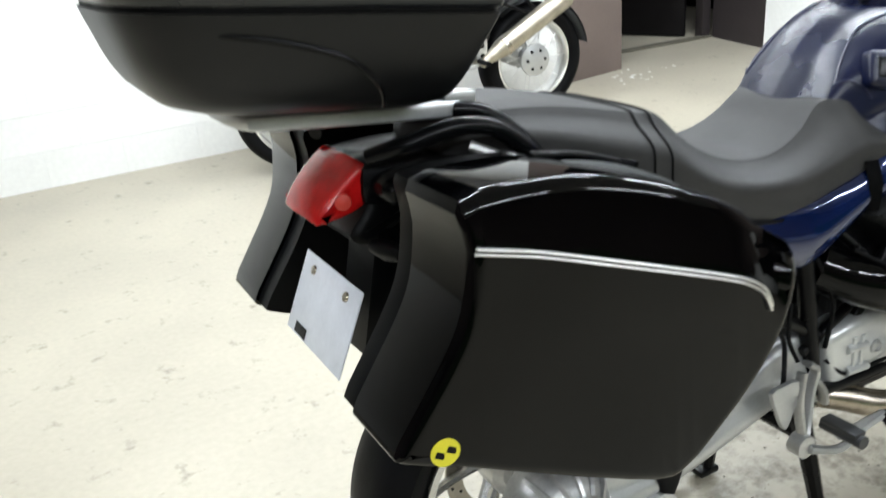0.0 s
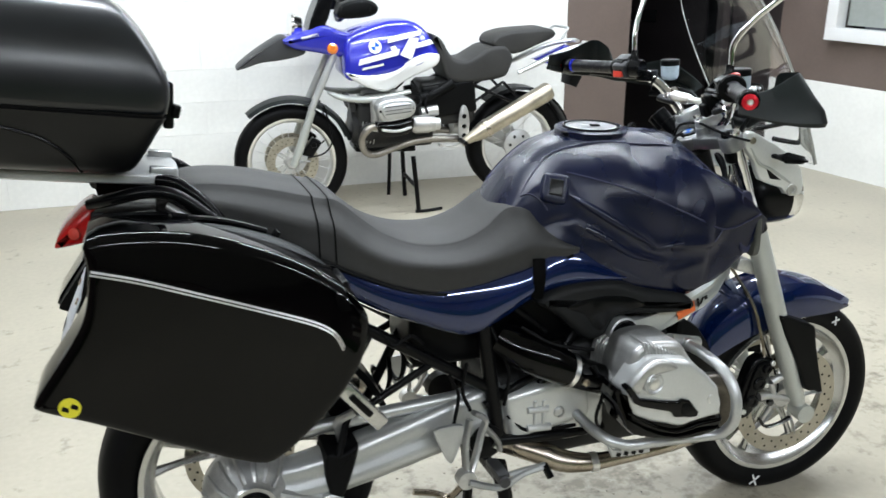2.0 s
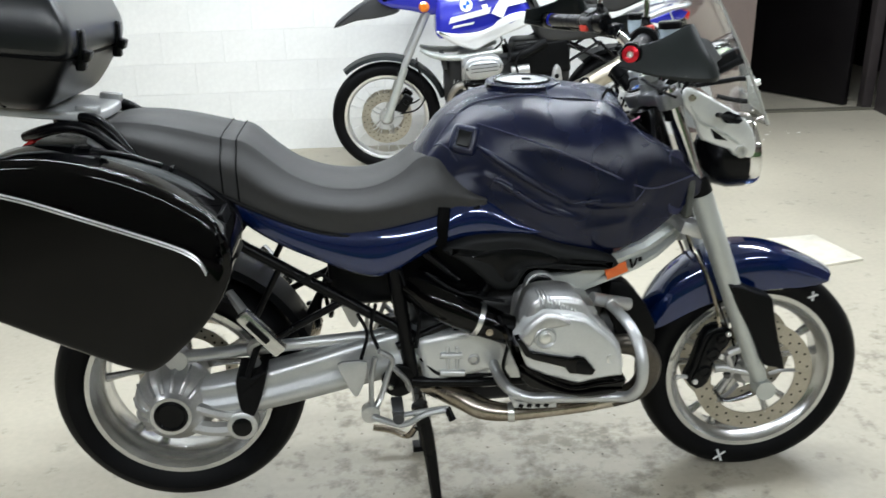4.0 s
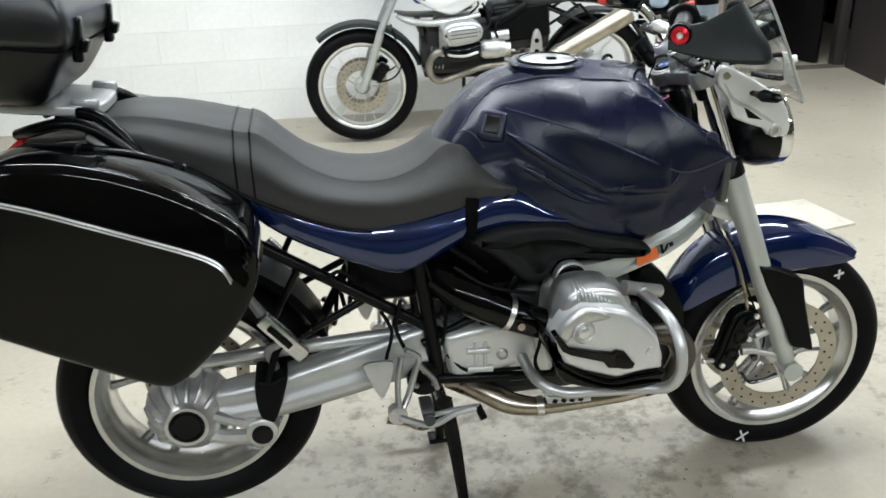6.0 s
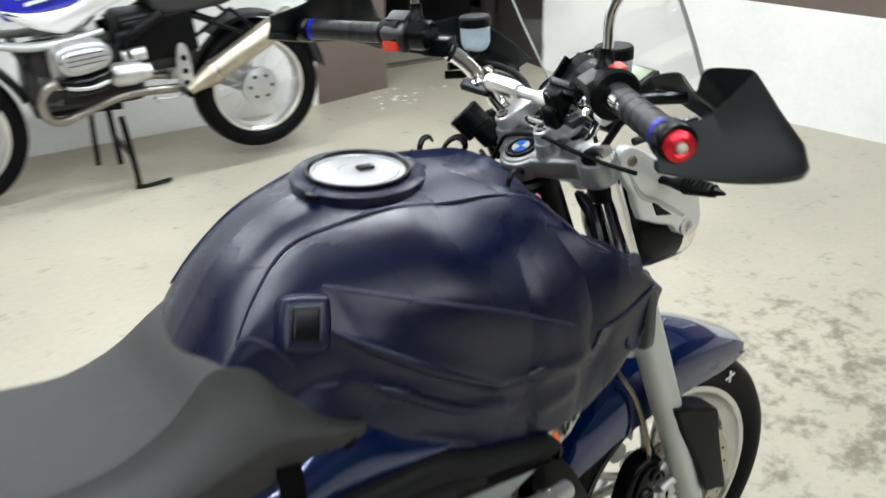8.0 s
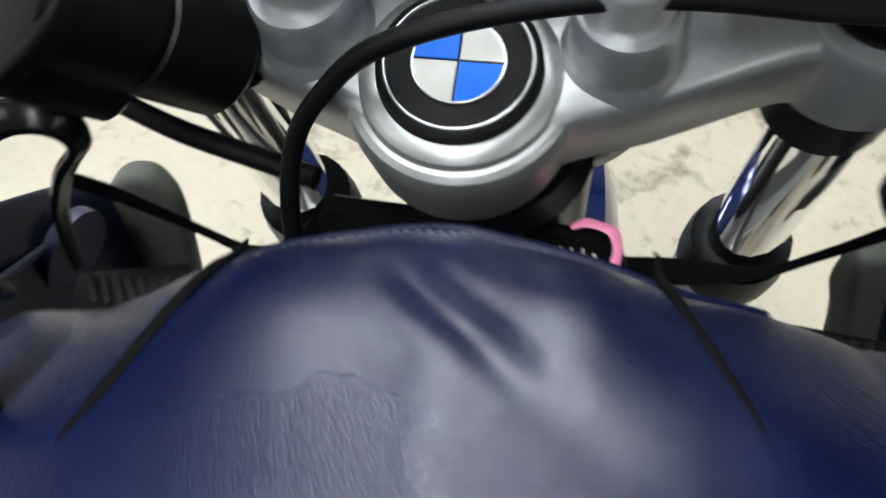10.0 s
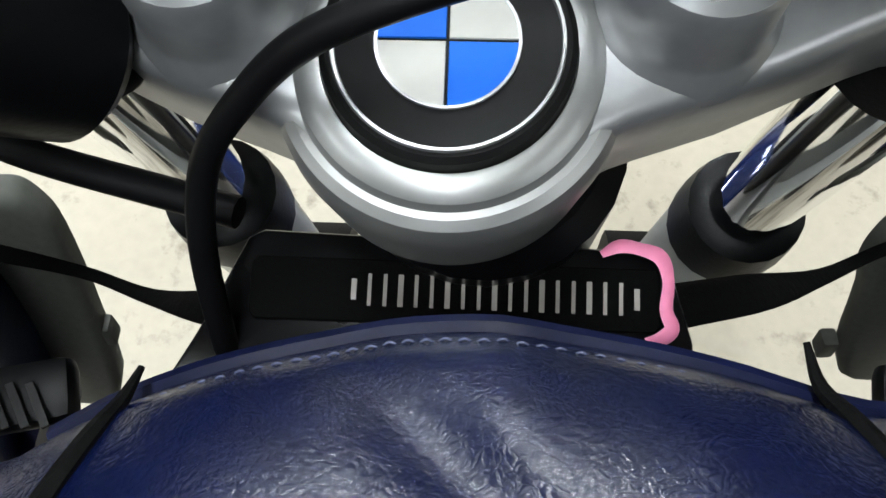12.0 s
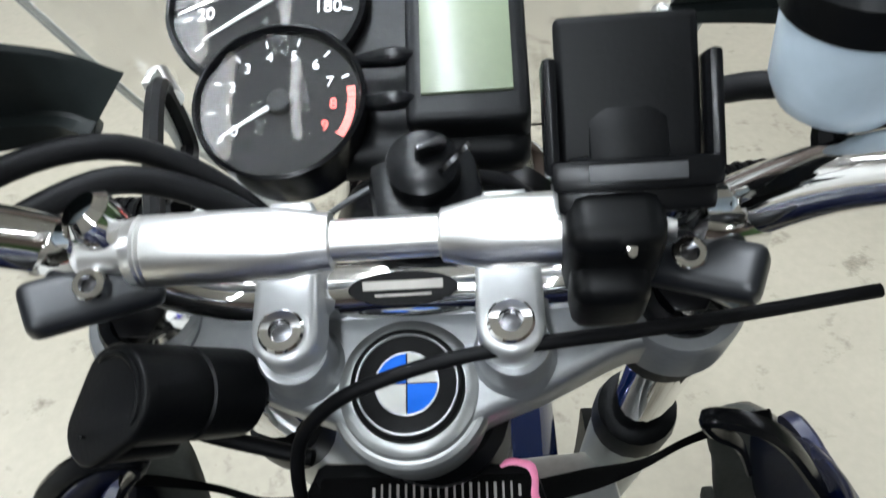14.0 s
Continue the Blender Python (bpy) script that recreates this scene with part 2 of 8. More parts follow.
EMBLEM_BLUE = material("emblem_blue_enamel", (0.004, 0.10, 0.50), 0.5, 0, 0.05, 40, 200, 0, spec=0.12)
EMBLEM_WHITE = material("emblem_white_enamel", (0.40, 0.40, 0.37), 0.5, 0, 0.06, 40, 200, 0, spec=0.12)
EMBLEM_BLACK = material("emblem_black_enamel", (0.003, 0.003, 0.003), 0.50, 0, 0.25, 90, 400, 0.03, spec=0.10)
PLATE_WHITE = material("plate_white", (0.62, 0.64, 0.68), 0.4, 0, 0.06, 20, 120, 0.03)
PAPER = material("worn_board", (0.62, 0.58, 0.48), 0.7, 0, 0.12, 12, 60, 0.1)
DIAL = material("dial_black", (0.003, 0.003, 0.0035), 0.5, 0, 0.1, 20, 200, 0, spec=0.08)
PRINT_WHITE = material("white_print", (0.75, 0.75, 0.75), 0.5, 0, 0.03, 20, 200, 0)
LCD = material("lcd_grey_green", (0.115, 0.135, 0.090), 0.22, 0, 0.05, 20, 200, 0, spec=0.3)
FLUID = material("milky_reservoir", (0.42, 0.50, 0.56), 0.25, 0, 0.1, 30, 100, 0)
WEBBING = material("black_webbing", (0.0022, 0.0022, 0.0022), 0.75, 0, 0.2, 60, 500, 0.5, spec=0.04)
TUBE_LIGHT = glow("fluorescent_tube", (1.0, 0.98, 0.92), 9)
SCREEN = clear("clear_screen")
SCREEN_EDGE = material("cut_screen_edge", (0.45, 0.46, 0.43), 0.3, 0, 0.1, 20, 200, 0)
LENS = clear("clear_lens")


# ---- mesh helpers ----
def cr(pts, n=6, closed=False):
    """A smooth curve through the points, n steps between each two."""
    p = [Vector(a) for a in pts]
    out, k = [], len(p)
    for i in range(k if closed else k - 1):
        a, b = p[i], p[(i + 1) % k]
        z = p[i - 1] if closed or i else a * 2 - b
        c = p[(i + 2) % k] if closed or i + 2 < k else b * 2 - a
        for j in range(n):
            t = j / n
            out.append(0.5 * (2 * a + (b - z) * t + (2 * z - 5 * a + 4 * b - c) * t * t + (3 * a - z - 3 * b + c) * t ** 3))
    if not closed:
        out.append(p[-1])
    return out


def loft(bm, rings, caps=(True, True), wrap=False):
    vs = [[bm.verts.new(p) for p in r] for r in rings]
    k = len(vs[0])
    pairs = list(zip(vs, vs[1:])) + ([(vs[-1], vs[0])] if wrap else [])
    for a, b in pairs:
        for i in range(k):
            bm.faces.new((a[i], a[(i + 1) % k], b[(i + 1) % k], b[i]))
    if not wrap:
        if caps[0]:
            bm.faces.new(vs[0][::-1])
        if caps[1]:
            bm.faces.new(vs[-1])
    return vs


def tube(bm, pts, r, seg=10, n=5, smooth=True, caps=True, flat=1.0):
    """A round bar along a curve; r is one radius or one for each point; flat squashes it."""
    k = len(pts)
    radii = list(r) if isinstance(r, (list, tuple)) else [r] * k
    if smooth and k > 2:
        path = cr(pts, n)
        rad = [v[0] for v in cr([(a, 0, 0) for a in radii], n)]
    else:
        path, rad = [Vector(p) for p in pts], radii
    rings = []
    d = (path[1] - path[0]).normalized()
    u = d.cross(Vector((0, 0, 1)))
    u = (u if u.length > 0.05 else d.cross(Vector((0, 1, 0)))).normalized()
    for i, p in enumerate(path):
        d = (path[min(i + 1, len(path) - 1)] - path[max(i - 1, 0)]).normalized()
        u = (u - d * u.dot(d)).normalized()
        w = d.cross(u)
        rings.append([p + (u * math.cos(2 * math.pi * j / seg) + w * math.sin(2 * math.pi * j / seg) * flat) * rad[i] for j in range(seg)])
    loft(bm, rings, (caps, caps))


def axes(d):
    d = Vector(d).normalized()
    u = d.cross(Vector((0, 0, 1)))
    u = (u if u.length > 0.05 else d.cross(Vector((1, 0, 0)))).normalized()
    return d, u, d.cross(u)


def lathe(bm, prof, org, ax, seg=28, wrap=False, turn=2 * math.pi):
    """A turned shape: prof lists (distance along the axis, radius)."""
    d, u, w = axes(ax)
    o = Vector(org)
    rings = [[o + d * h + (u * math.cos(2 * math.pi * j / seg) + w * math.sin(2 * math.pi * j / seg)) * max(r, 1e-4) for j in range(seg)] for h, r in prof]
    loft(bm, rings, wrap=wrap)


def merge(bm, other):
    me = bpy.data.meshes.new("scratch")
    other.to_mesh(me)
    other.free()
    bm.from_mesh(me)
    bpy.data.meshes.remove(me)


def box(bm, c, s, rot=(0, 0, 0), bev=0.003, m=None, seg=2):
    b = bmesh.new()
    bmesh.ops.create_cube(b, size=1, matrix=Matrix.Diagonal((*s, 1)))
    if bev:
        bmesh.ops.bevel(b, geom=b.edges[:], offset=min(bev, min(s) * 0.45), segments=seg, affect="EDGES", profile=0.6)
    b.transform((m or Matrix()) @ Matrix.LocRotScale(c, Euler([radians(a) for a in rot]), None))
    merge(bm, b)


def area2(o):
    return sum(o[i - 1][0] * o[i][1] - o[i][0] * o[i - 1][1] for i in range(len(o)))


def inset(o, d):
    """The outline moved inwards by d along its corners' normals."""
    s = 1 if area2(o) > 0 else -1
    out = []
    for i in range(len(o)):
        a, b, c = (Vector((*o[j % len(o)][:2], 0)) for j in (i - 1, i, i + 1))
        e, f = (b - a).normalized(), (c - b).normalized()
        nrm = (Vector((-e.y, e.x, 0)) + Vector((-f.y, f.x, 0)))
        nrm = nrm.normalized() * s if nrm.length > 1e-6 else Vector((0, 0, 0))
        out.append((b.x + nrm.x * d, b.y + nrm.y * d))
    return out


def pillow(bm, outline, h0, h1, rnd, to3, steps=4, both=False, crown=0.0):
    """A slab with the outline (2D), from h0 to h1, its far edge rounded by rnd. to3(a, b, h) gives the place."""
    up = 1 if h1 > h0 else -1
    rings = []
    if both:
        for i in range(steps, 0, -1):
            a = math.pi / 2 * i / steps
            rings.append([to3(*p, h0 + up * rnd * (1 - math.sin(a))) for p in inset(outline, rnd * (1 - math.cos(a)))])
    else:
        rings.append([to3(*p, h0) for p in outline])
    for i in range(steps + 1):
        a = math.pi / 2 * i / steps
        rings.append([to3(*p, h1 - up * rnd * (1 - math.sin(a))) for p in inset(outline, rnd * (1 - math.cos(a)))])
    if crown:
        o = inset(outline, rnd)
        cx, cy = sum(p[0] for p in o) / len(o), sum(p[1] for p in o) / len(o)
        for k in (0.75, 0.45, 0.15):
            rings.append([to3(cx + (p[0] - cx) * k, cy + (p[1] - cy) * k, h1 + up * crown * (1 - k * k)) for p in o])
    loft(bm, rings)


def xz(x, z, y):
    return Vector((x, y, z))


def xy(x, y, z):
    return Vector((x, y, z))


def c2(pts, n=5):
    return [(v.x, v.y) for v in cr([(a, b, 0) for a, b in pts], n, True)]


def circle(cx, cy, r, n=28):
    return [(cx + r * math.cos(2 * math.pi * i / n), cy + r * math.sin(2 * math.pi * i / n)) for i in range(n)]


def part(name, bm, mat, parent=None, label="", sharp=38):
    """Links a bmesh as one mesh object under a thing or a part."""
    bmesh.ops.recalc_face_normals(bm, faces=bm.faces[:])
    me = bpy.data.meshes.new(name)
    bm.to_mesh(me)
    bm.free()
    for p in me.polygons:
        p.use_smooth = True
    me.set_sharp_from_angle(angle=radians(sharp))
    me.materials.append(mat)
    ob = new(name, me)
    if parent:
        ob.parent = parent
    return tagged(ob, label)


def thing(name, label, category, m=None, group="", kind=""):
    ob = new(name)
    ob.empty_display_size = 0.1
    if m:
        ob.matrix_basis = m
    return tagged(ob, label, category, group, kind)


def single(name, shape, mat, parent, label="", sharp=38):
    """A part made by one function that fills a bmesh."""
    bm = bmesh.new()
    shape(bm)
    return part(name, bm, mat, parent, label, sharp)


def letters(name, text, size, m, mat, parent, depth=0.0003, label=""):
    """Writing in the built-in font as a thin mesh, centred at the pose m."""
    cu = bpy.data.curves.new(name, "FONT")
    cu.body, cu.size, cu.extrude = text, size, depth
    cu.align_x, cu.align_y = "CENTER", "CENTER"
    tmp = bpy.data.objects.new(name, cu)
    scene.collection.objects.link(tmp)
    me = bpy.data.meshes.new_from_object(tmp.evaluated_get(bpy.context.evaluated_depsgraph_get()))
    bpy.data.objects.remove(tmp)
    me.transform(m)
    me.materials.clear()
    me.materials.append(mat)
    ob = new(name, me)
    ob.parent = parent
    return tagged(ob, label)


def frame3(o, a, b):
    """A pose whose x lies along a and whose z is the normal nearest to b."""
    a = Vector(a).normalized()
    b = Vector(b)
    b = (b - a * b.dot(a)).normalized()
    y = b.cross(a)
    return Matrix(((a.x, y.x, b.x, o[0]), (a.y, y.y, b.y, o[1]), (a.z, y.z, b.z, o[2]), (0, 0, 0, 1)))


# ---- the room ----
def wall(name, a, b, z0, z1, thick, mat, label):
    """A straight wall from a to b in plan; its thickness goes to the left of the way from a to b."""
    a, b = Vector((a[0], a[1], 0)), Vector((b[0], b[1], 0))
    d = (b - a).normalized()
    n = Vector((-d.y, d.x, 0)) * thick
    bm = bmesh.new()
    loft(bm, [[p + Vector((0, 0, z0)) for p in (a, b, b + n, a + n)], [p + Vector((0, 0, z1)) for p in (a, b, b + n, a + n)]])
    return tagged(part(name, bm, mat), label, "wall", kind="structure")


WEST, SOUTH, EAST = -5.2, -5.5, 4.55
NL, NR = Vector((-5.2, 4.17, 0)), Vector((2.66, 3.55, 0))

bm = bmesh.new()
loft(bm, [[(-6, -6.3, -0.2), (7.5, -6.3, -0.2), (7.5, 7.5, -0.2), (-6, 7.5, -0.2)], [(-6, -6.3, 0), (7.5, -6.3, 0), (7.5, 7.5, 0), (-6, 7.5, 0)]])
tagged(part("floor", bm, FLOOR), "beige worn concrete workshop floor with dark oily stains", "floor", kind="structure")
# the ceiling stays out of view; its grey is lowered to reduce fill light
bm = bmesh.new()
loft(bm, [[(-6, -6.3, CEILING), (7.5, -6.3, CEILING), (7.5, 7.5, CEILING), (-6, 7.5, CEILING)], [(-6, -6.3, CEILING + 0.15), (7.5, -6.3, CEILING + 0.15), (7.5, 7.5, CEILING + 0.15), (-6, 7.5, CEILING + 0.15)]])
tagged(part("ceiling", bm, CEILING_PAINT), "plain grey workshop ceiling, unseen, dulled to cut bounced light", "ceiling", kind="structure")
wall_north = wall("wall_north", NL, NR, 0, CEILING, 0.25, WHITE_WALL, "white painted block wall behind the parked motorcycle")
# west and south walls are unseen; dark brown is chosen to cut bounced light
wall("wall_west", (WEST, SOUTH), (WEST, 4.6), 0, CEILING, 0.2, BROWN_WALL, "unseen brown wall, kept dark to cut bounced light")
wall("wall_south", (6.6, SOUTH), (WEST, SOUTH), 1.3, CEILING, 0.2, BROWN_WALL, "unseen upper brown wall facing the motorcycles, dark to cut bounce")
# unseen; green is added here so the glossy cases mirror it
wall("wall_south_green", (6.6, SOUTH), (WEST, SOUTH), 0, 1.3, 0.2, GREEN_REFLECTED, "unseen lower wall, added in green for the reflections")
wall("wall_brown_front", NR, (3.18, 3.60), 0, CEILING, 0.12, BROWN_WALL, "brown painted wall face beside the doorway")
wall("wall_brown_return", (3.18, 3.60), (3.22, 4.02), 0, CEILING, 0.12, BROWN_WALL, "brown painted return of the doorway")
wall("wall_over_door", (3.22, 4.02), (4.32, 3.90), 2.08, CEILING, 0.14, BROWN_WALL, "brown painted wall over the dark doorway")
# a darker brown than the wall faces around it
wall("wall_brown_east", (4.32, 3.90), (4.25, 3.33), 0, CEILING, 0.14, DARK_BROWN, "dark brown wall between doorway and white wall")
RW0, RW1 = Vector((4.25, 3.33, 0)), Vector((5.83, -5.6, 0))
wall("wall_east_lower", RW0, RW1, 0, 0.615, 0.2, WHITE_WALL, "white painted lower part of the side wall")
wall("wall_east_band", RW0, RW1, 0.615, 0.905, 0.2, BROWN_WALL, "brown painted band under the window")
EAST_WAY = (RW1 - RW0).normalized()


def east(d):
    return RW0 + EAST_WAY * d


wall("wall_east_pier", east(0), east(0.42), 0.905, CEILING, 0.2, BROWN_WALL, "brown painted pier beside the window")
wall("wall_east_far", east(2.0), RW1, 0.905, CEILING, 0.2, BROWN_WALL, "brown painted wall beyond the window")
wall("wall_east_head", east(0.42), east(2.0), 2.0, CEILING, 0.2, BROWN_WALL, "brown painted wall over the window")
bm = bmesh.new()
TURN = Matrix.Translation(east(0.42)) @ Matrix.Rotation(math.atan2(EAST_WAY.y, EAST_WAY.x), 4, "Z")
for c, s in (((0.79, -0.03, 0.945), (1.58, 0.10, 0.08)), ((0.79, -0.03, 1.96), (1.58, 0.10, 0.08)), ((0.04, -0.03, 1.45), (0.08, 0.10, 0.93)), ((1.54, -0.03, 1.45), (0.08, 0.10, 0.93)), ((0.79, -0.03, 1.45), (0.06, 0.09, 0.93))):
    box(bm, c, s, m=TURN)
window_1 = tagged(part("window_1", bm, WINDOW_WHITE), "white plastic window frame in the brown wall", "window", kind="structure")
for x in (0.42, 1.165):
    bm = bmesh.new()
    box(bm, (x, 0.03, 1.45), (0.66, 0.008, 0.90), m=TURN, bev=0)
    part("pane", bm, WINDOW_GLASS, window_1, "dull grey window pane")
# the passage behind the doorway: near-black walls carry its shade in their colour
wall("wall_passage_west", (3.0, 4.1), (3.0, 6.0), 0, CEILING, 0.1, DARK_DOORWAY, "passage wall coloured near black for its shade")
wall("wall_passage_north", (3.0, 6.0), (5.2, 6.0), 0, CEILING, 0.1, DARK_DOORWAY, "passage end wall coloured near black for its shade")
wall("wall_passage_east", (5.2, 6.0), (5.2, 3.6), 0, CEILING, 0.1, DARK_DOORWAY, "passage wall coloured near black for its shade")
bm = bmesh.new()
box(bm, (3.77, 3.985, 0.008), (1.10, 0.07, 0.016), (0, 0, -6.2))
tagged(part("threshold", bm, material("worn_threshold", (0.13, 0.12, 0.09), 0.6)), "worn dark threshold of the doorway", "threshold", kind="structure")
bm = bmesh.new()
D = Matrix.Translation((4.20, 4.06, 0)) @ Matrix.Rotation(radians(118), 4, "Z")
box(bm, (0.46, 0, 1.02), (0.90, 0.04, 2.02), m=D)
door_1 = tagged(part("door_1", bm, DARK_DOORWAY), "dark brown door standing open into the passage", "door", kind="structure")
bm = bmesh.new()
box(bm, (0.62, 0.025, 0.95), (0.30, 0.012, 0.10), m=D)
part("letter_plate", bm, BLACK_SATIN, door_1, "dark metal letter plate")
bm = bmesh.new()
for c, s in (((4.285, 3.97, 1.04), (0.07, 0.09, 2.08)), ((3.26, 4.06, 1.04), (0.07, 0.09, 2.08)), ((3.77, 4.01, 2.05), (0.96, 0.09, 0.06))):
    box(bm, c, s, (0, 0, -6.2))
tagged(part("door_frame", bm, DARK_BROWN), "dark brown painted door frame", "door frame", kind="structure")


# ---- ceiling lights ----
def ceiling_light(x, y, turn):
    m = Matrix.Translation((x, y, CEILING)) @ Matrix.Rotation(radians(turn), 4, "Z")
    t = thing("ceiling_light", "white twin-tube fluorescent light on the ceiling", "ceiling light", m, "ceiling lights")
    single("housing", lambda b: box(b, (0, 0, -0.03), (1.25, 0.16, 0.055), bev=0.008), WINDOW_WHITE, t)
    for s in (-0.045, 0.045):
        single("tube", lambda b: lathe(b, [(-0.58, 0.0), (-0.58, 0.013), (0.58, 0.013), (0.58, 0)], (0, s, -0.075), (1, 0, 0), 10), TUBE_LIGHT, t, "glowing white tube")
    lamp = bpy.data.lights.new("lamp", "AREA")
    lamp.shape, lamp.size, lamp.size_y = "RECTANGLE", 1.2, 0.06
    lamp.energy, lamp.color = LAMP_POWER, LAMP_COLOUR
    ob = new("lamp", lamp)
    ob.parent, ob.location = t, (0, 0, -0.095)


for x in (-1.85, -0.20, 1.45, 3.10):
    for y in (-3.0, 0.35, 2.45):
        if (x, y) != (-1.85, 2.45):
            ceiling_light(x, y, 0)

# ---- the main motorcycle: it leans a little on its centre stand ----
PIVOT = Matrix.Translation((1.506, 0, 0))
LEAN = PIVOT @ Matrix.Rotation(radians(-3.4), 4, "X") @ Matrix.Rotation(radians(0.4), 4, "Y") @ PIVOT.inverted()
bike = thing("motorcycle", "dark blue roadster motorcycle with silver boxer engine, on its centre stand", "motorcycle", LEAN)
FW, RWC = (1.505, 0, 0.302), (0.004, 0, 0.386)


def tyre_profile(r, w, rim):
    """Cross-section of a tyre, as (across, radius), from bead to bead."""
    h = w / 2
    return [(-h * 0.70, rim), (-h * 0.92, rim + (r - rim) * 0.25), (-h, rim + (r - rim) * 0.52), (-h * 0.90, rim + (r - rim) * 0.75), (-h * 0.62, rim + (r - rim) * 0.93), (-h * 0.3, r - 0.002), (0, r),
            (h * 0.3, r - 0.002), (h * 0.62, rim + (r - rim) * 0.93), (h * 0.90, rim + (r - rim) * 0.75), (h, rim + (r - rim) * 0.52), (h * 0.92, rim + (r - rim) * 0.25), (h * 0.70, rim), (0, rim - 0.01)]


def cast_wheel(name, c, r, w, rim, width, spoke_y, hub_r, parent, label):
    """A cast wheel: rim with a deep bed, forked spokes, hub, tyre."""
    h = width / 2
    bm = bmesh.new()
    lathe(bm, [(-h, rim + 0.004), (-h, rim - 0.008), (-h + 0.012, rim - 0.016), (-h * 0.55, rim - 0.032), (h * 0.55, rim - 0.032), (h - 0.012, rim - 0.016), (h, rim - 0.008), (h, rim + 0.004), (h * 0.6, rim - 0.012), (-h * 0.6, rim - 0.012)], c, (0, 1, 0), 64, wrap=True)
    wheel = part(name, bm, WHEEL_ALLOY, parent, label)
    for i in range(5):
        a = 2 * math.pi * i / 5 + 0.35
        bm = bmesh.new()
        for s in (-1, 1):
            pts = []
            for k in range(4):
                q = k / 3
                rad = hub_r * 0.9 + (rim - 0.022 - hub_r * 0.9) * q
                b = a + s * (0.10 + 0.10 * q)
                pts.append((c[0] + rad * math.cos(b), c[1] + spoke_y * (1 - q), c[2] + rad * math.sin(b)))
            tube(bm, pts, [0.014, 0.010, 0.009, 0.013], 8, 3)
        part("spoke", bm, WHEEL_ALLOY, wheel)
    single("hub", lambda b: lathe(b, [(-0.055, 0), (-0.055, hub_r * 0.6), (-0.04, hub_r * 0.7), (-0.03, hub_r), (0.03, hub_r), (0.04, hub_r * 0.7), (0.055, hub_r * 0.6), (0.055, 0)], (c[0], c[1] + spoke_y * 0.6, c[2]), (0, 1, 0), 28), ALLOY, wheel)
    single("tyre", lambda b: lathe(b, tyre_profile(r, w, rim), c, (0, 1, 0), 72, wrap=True), RUBBER, wheel, "black road tyre")
    return wheel


def brake_disc(parent, c, r0, r1, y, carrier=True):
    """A drilled disc with its lighter carrier."""
    bm = bmesh.new()
    cy = (c[0], c[1] + y, c[2])
    lathe(bm, [(-0.0025, r0), (-0.0025, r1), (0.0025, r1), (0.0025, r0)], cy, (0, 1, 0), 60, wrap=True)
    disc = part("brake_disc", bm, DISC_STEEL, parent, "drilled steel brake disc")
    bm = bmesh.new()
    for i in range(48):
        a = 2 * math.pi * i / 48
        rad = r0 + (r1 - r0) * (0.3 + 0.4 * (i % 2))
        lathe(bm, [(-0.0031, 0), (-0.0031, 0.0035), (0.0031, 0.0035), (0.0031, 0)], (cy[0] + rad * math.cos(a), cy[1], cy[2] + rad * math.sin(a)), (0, 1, 0), 6)
    part("drilled_hole", bm, BLACK_METAL, disc)
    if carrier:
        for i in range(5):
            a = 2 * math.pi * i / 5
            single("carrier_arm", lambda b: tube(b, [(cy[0] + q * math.cos(a + k), cy[1] + 0.004, cy[2] + q * math.sin(a + k)) for q, k in ((0.045, 0), (r0 * 0.7, 0.1), (r0 + 0.008, 0.05))], 0.009, 6, 3, flat=0.4), ALLOY, disc)


front = cast_wheel("front_wheel", FW, 0.300, 0.120, 0.226, 0.098, 0.0, 0.045, bike, "silver five-spoke cast front wheel")
for s in (-1, 1):
    brake_disc(front, FW, 0.115, 0.160, s * 0.068)
# white chalk crosses on the front tyre
for a in (-105, 57):
    bm = bmesh.new()
    o = Vector((FW[0] + 0.262 * math.cos(radians(a)), -0.0595, FW[2] + 0.262 * math.sin(radians(a))))
    size = 0.040 if a < 0 else 0.026
    for t in (a + 35, a - 40):
        box(bm, o, (size, 0.002, 0.005), (0, -t, 0), 0)
    part("chalk_cross", bm, PRINT_WHITE, front, "white chalk cross on the tyre")
rear = cast_wheel("rear_wheel", RWC, 0.312, 0.175, 0.226, 0.150, 0.055, 0.055, bike, "silver cast rear wheel")
brake_disc(rear, RWC, 0.095, 0.128, 0.045, False)

# front mudguard, hugging the tyre
bm = bmesh.new()
rings = []
for i in range(25):
    a = radians(152 - 97 * i / 24)
    q = i / 24
    r = 0.328 + 0.023 * math.sin(math.pi * min(1, q * 1.15))
    w = 0.036 + 0.044 * math.sin(math.pi * (0.12 + 0.80 * q)) ** 0.6
    drop = 0.085 * math.sin(math.pi * q) ** 0.7 + 0.014
    sec = []
    for (u, d) in ((-1, -drop), (-1.02, -drop * 0.5), (-0.97, -0.012), (-0.8, 0.006), (-0.4, 0.014), (0, 0.016), (0.4, 0.014), (0.8, 0.006), (0.97, -0.012), (1.02, -drop * 0.5), (1, -drop)):
        sec.append((u * w, r + d))
    sec += [(y * 0.94, rr - 0.004) for y, rr in sec[::-1]]
    rings.append([(FW[0] + rr * math.cos(a), y, FW[2] + rr * math.sin(a)) for y, rr in sec])
loft(bm, rings)
part("front_mudguard", bm, BLUE_PAINT, bike, "glossy dark blue front mudguard")

# fork
TOP, AXLE = Vector((1.207, 0, 1.092)), Vector((1.506, 0, 0.300))
FORK_DIR = (AXLE - TOP).normalized()


